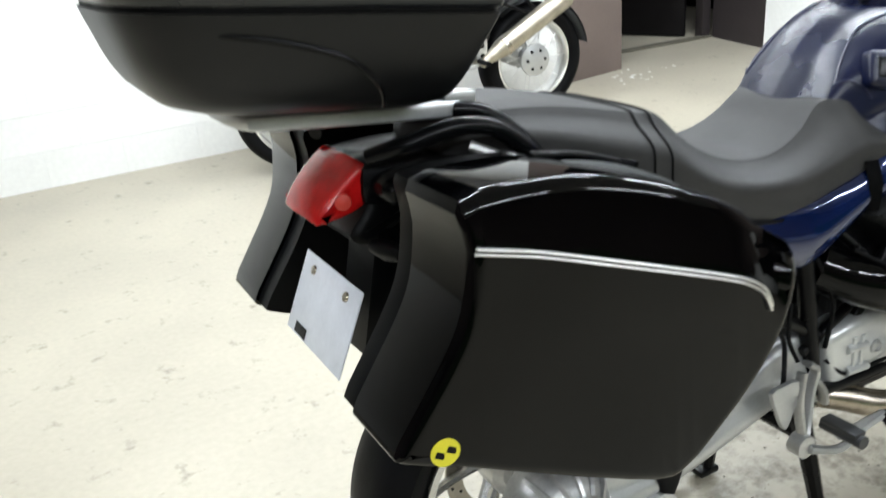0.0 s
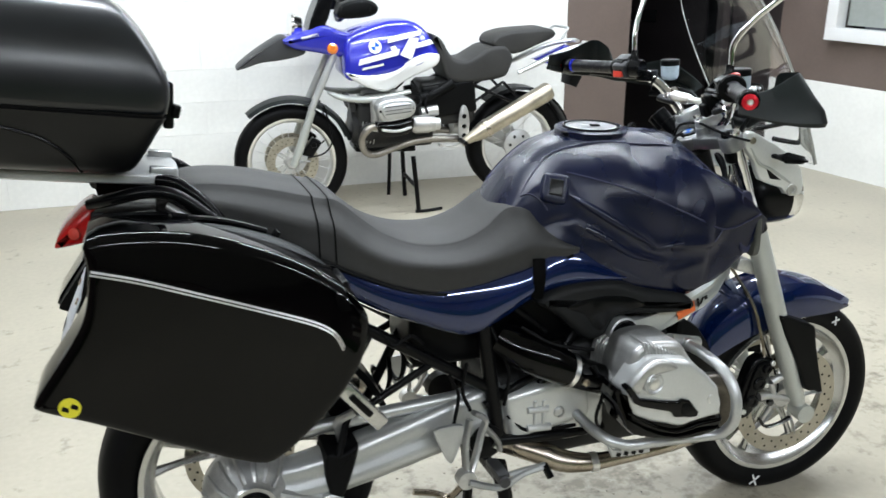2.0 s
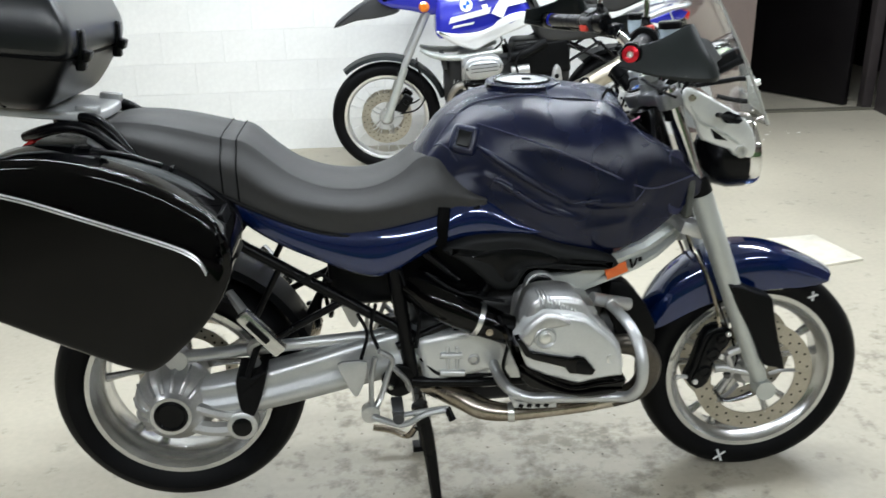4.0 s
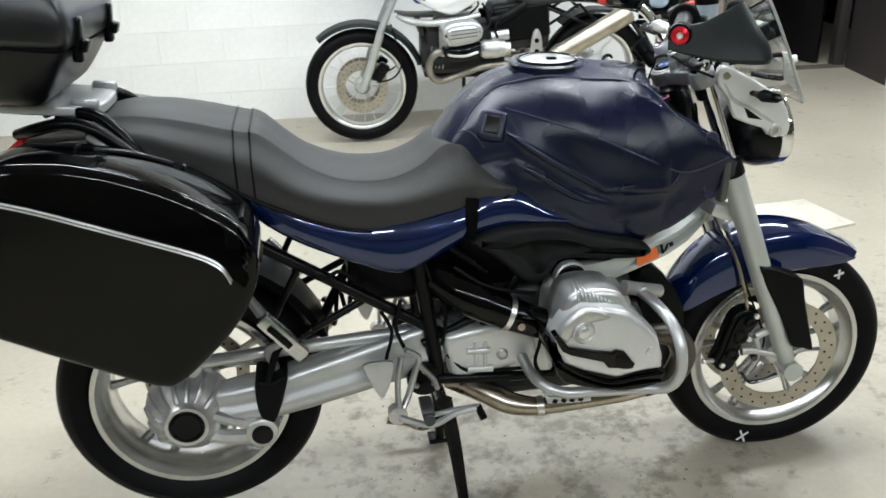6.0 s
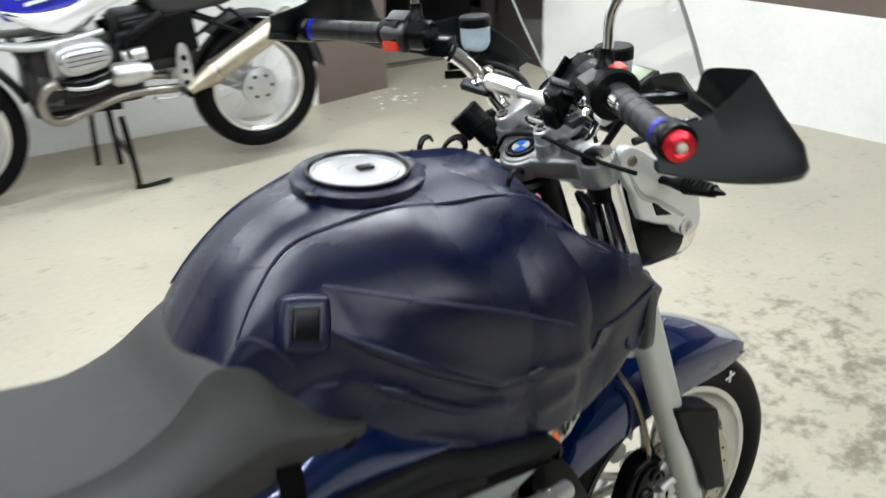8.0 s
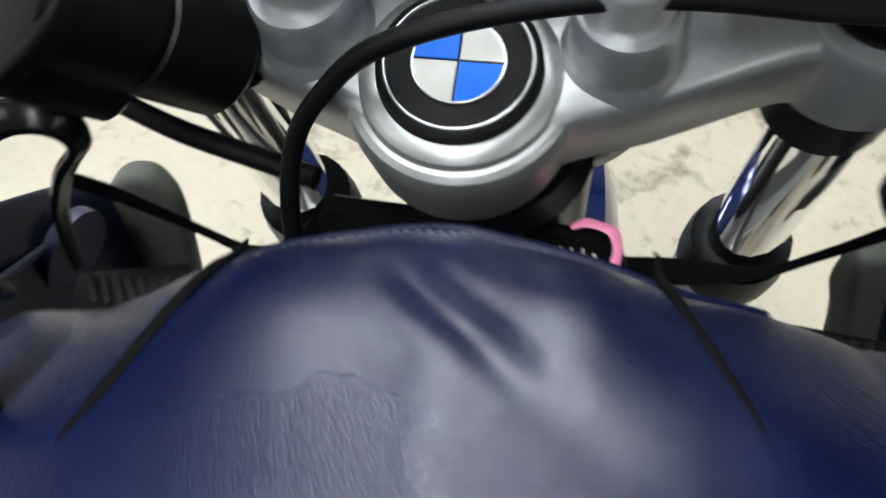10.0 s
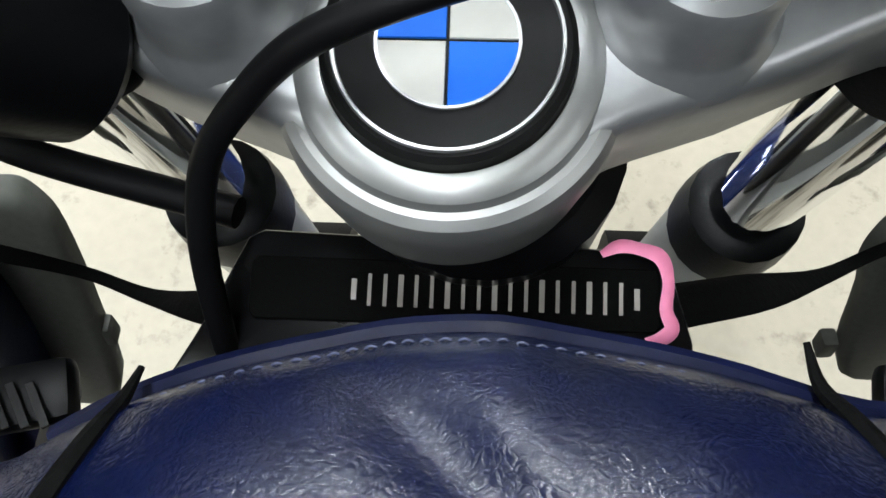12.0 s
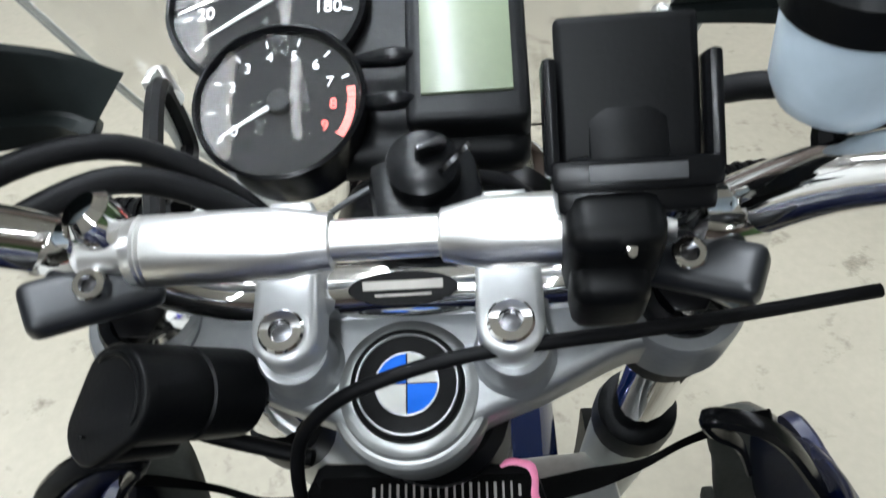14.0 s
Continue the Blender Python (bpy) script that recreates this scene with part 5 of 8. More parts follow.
single("airbox", lambda b: box(b, (0.78, 0, 0.72), (0.42, 0.24, 0.22), (0, 0, 0), 0.04, seg=3), BLACK_ROUGH, bike, "black airbox under the tank")
single("battery_box", lambda b: box(b, (0.50, 0, 0.70), (0.22, 0.20, 0.22), (0, 0, 0), 0.03, seg=3), BLACK_ROUGH, bike, "black box inside the frame")
single("rear_mudguard", lambda b: loft(b, [[(RWC[0] + r * math.cos(a), y, RWC[2] + r * math.sin(a)) for y, r in ((-0.085, 0.335), (-0.07, 0.35), (0, 0.355), (0.07, 0.35), (0.085, 0.335), (0.07, 0.342), (0, 0.348), (-0.07, 0.342))] for a in [radians(20 + 95 * i / 14) for i in range(15)]]), BLACK_ROUGH, bike, "black inner mudguard")
for s in (-1, 1):
    gb = single("gearbox_side", lambda b: (box(b, (0.705, s * 0.135, 0.475), (0.215, 0.070, 0.125), (0, -8, 0), 0.022, seg=3), box(b, (0.80, s * 0.130, 0.440), (0.12, 0.06, 0.14), (0, 0, 0), 0.02, seg=3)), COVER_SILVER, bike, "cast alloy gearbox side")
    for a, c, r in (((0.647, 0.478), (0.700, 0.474), 0.0085), ((0.646, 0.431), (0.706, 0.426), 0.0095), ((0.667, 0.499), (0.666, 0.426), 0.0045), ((0.689, 0.497), (0.688, 0.424), 0.0045)):
        single("gearbox_rib", lambda b: tube(b, [Vector((a[0], s * 0.171, a[1])), Vector((c[0], s * 0.171, c[1]))], r, 10, smooth=False), COVER_SILVER, gb)
    single("gearbox_plug", lambda b: lathe(b, [(-0.004, 0.015), (0.004, 0.014), (0.006, 0.010), (0.002, 0.008), (0.002, 0)], (0.730, s * 0.170, 0.459), (0, s, 0), 16), ALLOY, gb)
    single("lower_frame_tube", lambda b: tube(b, [Vector((0.575, s * 0.165, 0.412)), Vector((0.72, s * 0.160, 0.395)), Vector((0.86, s * 0.150, 0.385))], 0.013, 10, 3), BLACK_METAL, bike, "black lower frame tube")
    # intake pipe and its clips
    pipe = single("intake_pipe", lambda b: tube(b, [Vector((0.60, s * 0.13, 0.655)), Vector((0.66, s * 0.185, 0.622)), Vector((0.73, s * 0.205, 0.585)), Vector((0.83, s * 0.21, 0.540))], [0.05, 0.047, 0.040, 0.035], 18, 5), BLACK_GLOSS, bike, "glossy black intake pipe")
    for c, r in (((0.735, 0.206, 0.582), 0.0415), ((0.818, 0.210, 0.546), 0.0375)):
        single("hose_clip", lambda b: lathe(b, [(-0.006, r), (0.006, r), (0.006, r - 0.003), (-0.006, r - 0.003)], (c[0], s * c[1], c[2]), (0.91, s * 0.02, -0.41), 24, wrap=True), POLISHED, pipe, "bright hose clip")
    single("pipe_plug", lambda b: lathe(b, [(0, 0.010), (0.006, 0.009), (0.007, 0)], (0.757, s * 0.245, 0.565), (0, s, 0), 14), STEEL, pipe)
    # cylinder with fins
    barrel = single("cylinder", lambda b: box(b, (0.925, s * 0.19, 0.550), (0.17, 0.15, 0.15), (0, 0, 0), 0.03), ALLOY, bike, "finned alloy cylinder")
    fin = c2([(0.830, 0.490), (0.830, 0.600), (0.865, 0.640), (0.97, 0.630), (1.020, 0.585), (1.020, 0.490), (0.965, 0.460), (0.87, 0.460)], 3)
    for i in range(8):
        single("fin", lambda b: pillow(b, fin, s * (0.140 + 0.011 * i), s * (0.1445 + 0.011 * i), 0.0015, xz, 1), ALLOY, barrel)
    def slant(x, z, h):
        """The cylinder head's covers run outwards a little towards the front."""
        return Vector((x, s * (h + (x - 0.86) * 0.11), z))

    head = c2([(0.826, 0.572), (0.836, 0.623), (0.852, 0.655), (0.893, 0.666), (0.952, 0.658), (0.980, 0.619), (1.011, 0.585), (1.043, 0.548), (1.052, 0.486), (1.025, 0.444), (0.946, 0.433), (0.851, 0.461)], 3)
    hd = single("cylinder_head", lambda b: pillow(b, head, 0.20, 0.312, 0.016, slant, 4), ALLOY, barrel, "cast upper head cover")
    for i in range(13):
        x = 0.862 + 0.0085 * i
        z = 0.6665 - 0.0011 * i - 0.00022 * i * i
        single("cover_rib", lambda b: tube(b, [slant(x, z + 0.003, 0.255), slant(x, z + 0.002, 0.300), slant(x, z - 0.005, 0.3135), slant(x + 0.002, z - 0.024, 0.3145)], [0.0024, 0.0029, 0.0029, 0.0016], 6, 2), ALLOY, hd)
    low = c2([(0.784, 0.570), (0.799, 0.576), (0.821, 0.509), (0.868, 0.490), (0.934, 0.467), (0.961, 0.487), (1.010, 0.484), (1.049, 0.478), (1.048, 0.460), (1.028, 0.439), (0.968, 0.431), (0.924, 0.436), (0.831, 0.460), (0.809, 0.504)], 2)
    lc = single("lower_head_cover", lambda b: pillow(b, low, 0.25, 0.343, 0.012, slant, 4), BLACK_GLOSS, barrel, "glossy black lower head cover")
    for k in range(2):
        single("lower_cover_rib", lambda b: tube(b, [slant(0.812, 0.522 - 0.018 * k, 0.343), slant(0.868, 0.484 - 0.016 * k, 0.346), slant(0.93, 0.459 - 0.012 * k, 0.346), slant(0.99, 0.468 - 0.016 * k, 0.346), slant(1.04, 0.472 - 0.018 * k, 0.343)], 0.004, 8, 4), BLACK_GLOSS, lc)
    cov = c2([p for a, c in zip(COVER, COVER[1:] + COVER[:1]) for p in (a, (a[0] * 0.5 + c[0] * 0.5, a[1] * 0.5 + c[1] * 0.5))], 2)
    cover = single("valve_cover", lambda b: pillow(b, cov, 0.285, 0.348, 0.013, slant, 5, crown=0.003), COVER_SILVER, barrel, "silver valve cover")
    single("cover_facet", lambda b: pillow(b, c2([(0.809, 0.587), (0.832, 0.619), (0.867, 0.644), (0.901, 0.639), (0.923, 0.619), (0.890, 0.611), (0.856, 0.603), (0.831, 0.567)], 2), 0.335, 0.3565, 0.009, slant, 3), ALLOY, cover, "darker flat facet of the cover")
    strip = [(0.800, 0.586), (0.810, 0.590), (0.832, 0.558), (0.880, 0.547), (0.925, 0.539), (0.934, 0.544), (0.952, 0.539), (0.976, 0.507), (0.967, 0.497), (0.918, 0.502), (0.907, 0.517), (0.837, 0.538), (0.819, 0.548)]
    single("cover_trim", lambda b: pillow(b, strip, 0.330, 0.359, 0.004, slant, 3), BLACK_GLOSS, cover, "glossy black trim on the valve cover")
    single("trim_tip", lambda b: pillow(b, c2([(x * 0.78 + 0.2095, z * 0.78 + 0.1135) for x, z in ((0.927, 0.531), (0.937, 0.540), (0.954, 0.533), (0.977, 0.502), (0.966, 0.494), (0.930, 0.500))], 2), 0.355, 0.3615, 0.002, slant, 2), BLACK_SATIN, cover, "raised lozenge of the trim")
    single("cap_recess", lambda b: lathe(b, [(-0.010, 0.026), (0.000, 0.0255), (0.002, 0.023), (-0.003, 0.018), (-0.004, 0)], slant(0.866, 0.589, 0.3545), (0.11, s, 0), 28), SILVER, cover, "dished seat of the cap")
    single("oil_cap", lambda b: lathe(b, [(-0.004, 0.0135), (0.004, 0.0130), (0.006, 0.009), (0.006, 0)], slant(0.864, 0.590, 0.3545), (0.11, s, 0), 20), POLISHED, cover, "round oil filler cap")
    single("cover_bolt", lambda b: lathe(b, [(-0.02, 0.015), (0, 0.015), (0.002, 0.012), (-0.002, 0.008), (-0.002, 0)], slant(1.016, 0.531, 0.345), (0.3, s, 0), 18), POLISHED, cover, "recessed cover bolt")
    single("cover_bolt", lambda b: lathe(b, [(-0.02, 0.017), (0, 0.017), (0.002, 0.014), (-0.002, 0.008), (-0.002, 0)], slant(0.846, 0.508, 0.3365), (0.1, s, -0.2), 18), ALLOY, cover, "recessed cover bolt")
    # crash bar
    bar = single("crash_bar", lambda b: tube(b, [Vector((1.052, s * 0.165, 0.592)), Vector((1.058, s * 0.195, 0.590)), Vector((1.066, s * 0.25, 0.588)), Vector((1.080, s * 0.315, 0.566)), Vector((1.088, s * 0.352, 0.520)), Vector((1.086, s * 0.358, 0.462)), Vector((1.070, s * 0.340, 0.422)), Vector((1.040, s * 0.320, 0.410)), Vector((0.985, s * 0.308, 0.408)), Vector((0.896, s * 0.300, 0.410)), Vector((0.843, s * 0.295, 0.412)), Vector((0.802, s * 0.275, 0.424)), Vector((0.783, s * 0.235, 0.436)), Vector((0.778, s * 0.17, 0.444))], 0.0130, 12, 5), SILVER, bike, "silver tubular crash bar")
    single("bar_clamp", lambda b: (tube(b, [Vector((1.015, s * 0.188, 0.606)), Vector((1.050, s * 0.180, 0.594)), Vector((1.116, s * 0.160, 0.572))], 0.016, 14, smooth=False), lathe(b, [(-0.004, 0.014), (0.010, 0.014), (0.012, 0.010), (0.012, 0)], (1.060, s * 0.196, 0.592), (0.1, s, 0.1), 16)), SILVER, bar, "pale pipe clamp")
    slot = [(0.792, 0.420), (0.810, 0.404), (0.849, 0.400), (0.906, 0.394), (0.908, 0.378), (0.849, 0.380), (0.806, 0.386)]
    bash = single("bar_plate", lambda b: pillow(b, slot, s * 0.286, s * 0.292, 0.002, xz, 1), SILVER, bar, "slotted silver plate")
    for i in range(4):
        single("slot", lambda b: box(b, (0.822 + 0.020 * i, s * 0.2925, 0.391 - 0.0012 * i), (0.011, 0.003, 0.009), (0, 24, 0), 0), BLACK_METAL, bash, "dark slot")
    # exhaust header
    single("exhaust_header", lambda b: tube(b, [Vector((1.010, s * 0.27, 0.515)), Vector((1.060, s * 0.265, 0.518)), Vector((1.112, s * 0.258, 0.503)), Vector((1.140, s * 0.252, 0.462)), Vector((1.140, s * 0.245, 0.420)), Vector((1.118, s * 0.235, 0.378)), Vector((1.060, s * 0.225, 0.350))], [0.022, 0.023, 0.027, 0.029, 0.029, 0.026, 0.020], 16, 5), BURNT_STEEL, bike, "heat-darkened exhaust bend")
    single("exhaust_pipe", lambda b: tube(b, [Vector((1.066, s * 0.226, 0.353)), Vector((0.997, s * 0.215, 0.336)), Vector((0.89, s * 0.200, 0.322)), Vector((0.81, s * 0.185, 0.315)), Vector((0.749, s * 0.160, 0.318)), Vector((0.70, s * 0.125, 0.335)), Vector((0.62, s * 0.06, 0.350))], [0.020, 0.0185, 0.019, 0.022, 0.028, 0.030, 0.028], 16, 5), STEEL, bike, "heat-stained steel exhaust pipe")
    single("header_joint", lambda b: lathe(b, [(-0.008, 0.0245), (0.008, 0.0245), (0.008, 0.021), (-0.008, 0.021)], (0.818, s * 0.187, 0.3155), (1, s * 0.16, 0.05), 20, wrap=True), POLISHED, bike)
    single("radiator_side", lambda b: pillow(b, c2([(1.08, 0.62), (1.14, 0.60), (1.20, 0.50), (1.19, 0.43), (1.12, 0.45), (1.08, 0.53)], 2), s * 0.06, s * 0.13, 0.01, xz, 2), BLACK_ROUGH, bike, "black oil cooler duct")
single("muffler", lambda b: lathe(b, [(0, 0.02), (0.03, 0.05), (0.40, 0.055), (0.43, 0.035), (0.43, 0)], (0.35, 0.19, 0.42), (-0.95, 0.1, 0.25), 24), STEEL, bike, "steel exhaust muffler")
# centre stand
stand = single("centre_stand", lambda b: (tube(b, [Vector((0.595, -0.115, 0.32)), Vector((0.615, -0.13, 0.20)), Vector((0.632, -0.165, 0.006))], [0.022, 0.018, 0.013], 8, 4), tube(b, [Vector((0.595, 0.115, 0.32)), Vector((0.612, 0.13, 0.20)), Vector((0.622, 0.165, 0.02))], [0.022, 0.018, 0.013], 8, 4), tube(b, [Vector((0.60, -0.12, 0.28)), Vector((0.60, 0.12, 0.28))], 0.016, 8, smooth=False)), BLACK_METAL, bike, "black centre stand")
single("stand_foot", lambda b: box(b, (0.615, 0.17, 0.024), (0.055, 0.045, 0.016), (0, 0, 0), 0.004), BLACK_METAL, stand)
single("stand_foot", lambda b: box(b, (0.630, -0.165, 0.000), (0.05, 0.04, 0.012), (3.4, 0, 0), 0.004), BLACK_METAL, stand)
single("stand_pedal", lambda b: tube(b, [Vector((0.60, 0.15, 0.10)), Vector((0.575, 0.18, 0.055)), Vector((0.53, 0.20, 0.065)), Vector((0.475, 0.205, 0.078))], 0.010, 8, 4), STEEL, stand, "worn stand pedal")
# loose cables round the frame
for pts in ([(0.30, -0.155, 0.73), (0.33, -0.16, 0.69), (0.37, -0.16, 0.705), (0.40, -0.155, 0.68)], [(0.455, -0.165, 0.60), (0.475, -0.17, 0.55), (0.46, -0.185, 0.50), (0.452, -0.19, 0.475)], [(0.50, -0.16, 0.62), (0.485, -0.17, 0.56), (0.50, -0.18, 0.51)], [(0.60, -0.16, 0.47), (0.64, -0.17, 0.43), (0.70, -0.165, 0.415), (0.78, -0.16, 0.41)], [(0.78, -0.24, 0.60), (0.80, -0.25, 0.54), (0.79, -0.24, 0.47), (0.81, -0.22, 0.42)], [(0.62, -0.19, 0.70), (0.68, -0.21, 0.66), (0.74, -0.215, 0.64), (0.80, -0.20, 0.62)], [(0.56, -0.155, 0.70), (0.58, -0.17, 0.64), (0.60, -0.17, 0.58), (0.59, -0.165, 0.50)]):
    single("cable", lambda b: tube(b, [Vector(p) for p in pts], 0.0045, 6, 5), RUBBER, bike, "black cable")

# ---- headlamp ----
lampshell = single("headlamp_shell", lambda b: lathe(b, [(-0.075, 0.0), (-0.072, 0.035), (-0.05, 0.070), (-0.01, 0.088), (0.03, 0.092), (0.035, 0.088), (0.035, 0)], (1.402, 0, 0.905), (0.98, 0, 0.12), 36), BLACK_SATIN, bike, "black headlamp shell")
single("headlamp_ring", lambda b: lathe(b, [(0.030, 0.092), (0.045, 0.096), (0.058, 0.093), (0.060, 0.086), (0.04, 0.086)], (1.402, 0, 0.905), (0.98, 0, 0.12), 40, wrap=True), CHROME, lampshell, "chrome headlamp ring")
single("headlamp_glass", lambda b: lathe(b, [(0.045, 0.087), (0.060, 0.080), (0.070, 0.05), (0.074, 0)], (1.402, 0, 0.905), (0.98, 0, 0.12), 36), CHROME, lampshell, "bright headlamp glass")
for s in (-1, 1):
    br = [(1.247, 1.084), (1.265, 1.089), (1.313, 1.065), (1.399, 1.011), (1.424, 0.963), (1.427, 0.933), (1.416, 0.919), (1.377, 0.926), (1.364, 0.942), (1.297, 0.968), (1.276, 1.015), (1.247, 1.050)]
    bracket = single("headlamp_bracket", lambda b: pillow(b, c2(br, 2), s * 0.112, s * 0.128, 0.006, xz, 3), BRACKET_PALE, bike, "pale cast headlamp bracket")
    single("bracket_opening", lambda b: pillow(b, [(1.310, 0.998), (1.325, 0.969), (1.359, 0.963)], s * 0.1262, s * 0.1290, 0.001, xz, 1), BLACK_METAL, bracket, "dark opening in the bracket")
    single("bracket_edge", lambda b: tube(b, [Vector((1.262, s * 0.127, 1.050)), Vector((1.290, s * 0.1285, 1.010)), Vector((1.330, s * 0.1285, 0.990)), Vector((1.385, s * 0.1275, 0.955))], [0.002, 0.004, 0.004, 0.003], 8, 4), FORK_GREY, bracket)
    single("bracket_bolt", lambda b: lathe(b, [(0, 0.016), (0.006, 0.015), (0.006, 0.009), (0.002, 0.008), (0.002, 0)], (1.393, s * 0.126, 0.936), (0, s, 0), 20), POLISHED, bracket, "large bracket bolt")
    single("bracket_screw", lambda b: lathe(b, [(0, 0.009), (0.004, 0.008), (0.004, 0)], (1.265, s * 0.127, 1.068), (0, s, 0), 14), STEEL, bracket)
    ind = single("front_indicator", lambda b: tube(b, [Vector((1.328, s * 0.120, 1.026)), Vector((1.333, s * 0.142, 1.026)), Vector((1.336, s * 0.165, 1.028)), Vector((1.341, s * 0.205, 1.031)), Vector((1.344, s * 0.232, 1.032))], [0.008, 0.009, 0.014, 0.012, 0.003], 12, 5, flat=0.75), BLACK_ROUGH, bike, "dark grey ribbed turn signal")
    for k in range(7):
        single("signal_rib", lambda b: lathe(b, [(-0.0012, 0.0142 - 0.0007 * k), (0.0012, 0.0142 - 0.0007 * k), (0.0012, 0.009 - 0.0007 * k), (-0.0012, 0.009 - 0.0007 * k)], (1.3365 + 0.0009 * k, s * (0.170 + 0.0075 * k), 1.0283 + 0.0006 * k), (0.1, s, 0.05), 14, wrap=True), BLACK_SATIN, ind)

# ---- steering head: fork bridge, emblem, handlebar ----
F_AX, N_AX = Vector((0.936, 0, 0.353)).normalized(), Vector((-0.353, 0, 0.936)).normalized()
BRIDGE = Vector((1.1735, 0.0075, 1.0685))
STEER = Matrix.Translation(BRIDGE) @ Matrix.Rotation(radians(-3.6), 4, N_AX) @ Matrix.Translation(-BRIDGE)


def cl(f, y, n):
    """A place in the fork bridge's own frame: forward, to the left, out of its face."""
    return BRIDGE + F_AX * f + Vector((0, y, 0)) + N_AX * n


half = [(-0.0300, 0.0), (-0.0285, 0.011), (-0.0235, 0.022), (-0.0150, 0.031), (-0.0100, 0.042), (-0.0035, 0.060), (0.0065, 0.081), (0.0140, 0.098), (0.0150, 0.112), (0.0140, 0.126), (0.0185, 0.142), (0.036, 0.152), (0.056, 0.146), (0.066, 0.128), (0.066, 0.095), (0.060, 0.050), (0.058, 0.0)]
outline = half + [(f, -y) for f, y in half[-2:0:-1]]
bridge = single("fork_bridge", lambda b: pillow(b, c2(outline, 2), -0.034, 0.0, 0.006, lambda f, y, n: cl(f, y, n), 4, both=True), BRIDGE_GREY, bike, "silver cast upper fork bridge")
single("bridge_boss", lambda b: lathe(b, [(-0.034, 0.0345), (-0.012, 0.0365), (-0.006, 0.0362), (-0.0032, 0.0350), (-0.0018, 0.0330), (-0.0016, 0.0315), (0.0006, 0.0306), (0.0020, 0.0290), (0.0030, 0.0268), (0.0030, 0.0252), (0.002, 0.0250), (0.002, 0)], cl(0, 0, 0), N_AX, 72), BOSS_GREY, bridge, "stepped round boss", 25)
emblem = single("emblem", lambda b: lathe(b, [(0.002, 0.0250), (0.0062, 0.0247), (0.0072, 0.0235), (0.0066, 0.0226), (0.0066, 0)], cl(0, 0, 0), N_AX, 56), EMBLEM_BLACK, bridge, "round black emblem with blue and white quarters")
single("emblem_ring", lambda b: lathe(b, [(0.0062, 0.0226), (0.0074, 0.0223), (0.0074, 0.0217), (0.0062, 0.0214)], cl(0, 0, 0), N_AX, 56, wrap=True), BOSS_GREY, emblem, "thin bright ring")
single("emblem_rim", lambda b: lathe(b, [(0.0062, 0.0141), (0.0072, 0.0140), (0.0072, 0.0134), (0.0062, 0.0133)], cl(0, 0, 0), N_AX, 48, wrap=True), BRIDGE_GREY, emblem)
for k in range(4):
    sector = [(0.0, 0.0)] + [(0.0134 * math.cos(radians(90 * k + 90 * i / 10)), 0.0134 * math.sin(radians(90 * k + 90 * i / 10))) for i in range(11)]
    sector = [(0.0003 * (1 if k in (0, 3) else -1) + a, 0.0003 * (1 if k < 2 else -1) + c) for a, c in sector]
    single("emblem_quarter", lambda b: pillow(b, sector, 0.0060, 0.0071, 0.0002, cl, 1), EMBLEM_BLUE if k in (0, 2) else EMBLEM_WHITE, emblem, "blue enamel quarter" if k in (0, 2) else "white enamel quarter")
single("steering_lock", lambda b: (box(b, cl(0.075, -0.012, 0.012), (0.045, 0.05, 0.05), (0, -20, 10), 0.008), lathe(b, [(0, 0.016), (0.012, 0.016), (0.014, 0.012), (0.014, 0)], cl(0.085, -0.012, 0.036), N_AX, 20)), BLACK_SATIN, bridge, "black ignition lock")
single("ignition_key", lambda b: (box(b, cl(0.088, -0.016, 0.052), (0.003, 0.014, 0.014), (0, -20, 25), 0.002), lathe(b, [(-0.001, 0.009), (0.001, 0.009), (0.001, 0.0078), (-0.001, 0.0078)], cl(0.084, -0.026, 0.052), (0.4, 0.6, 0.6), 18, wrap=True)), DARK_CHROME, bridge, "key with its ring in the lock")
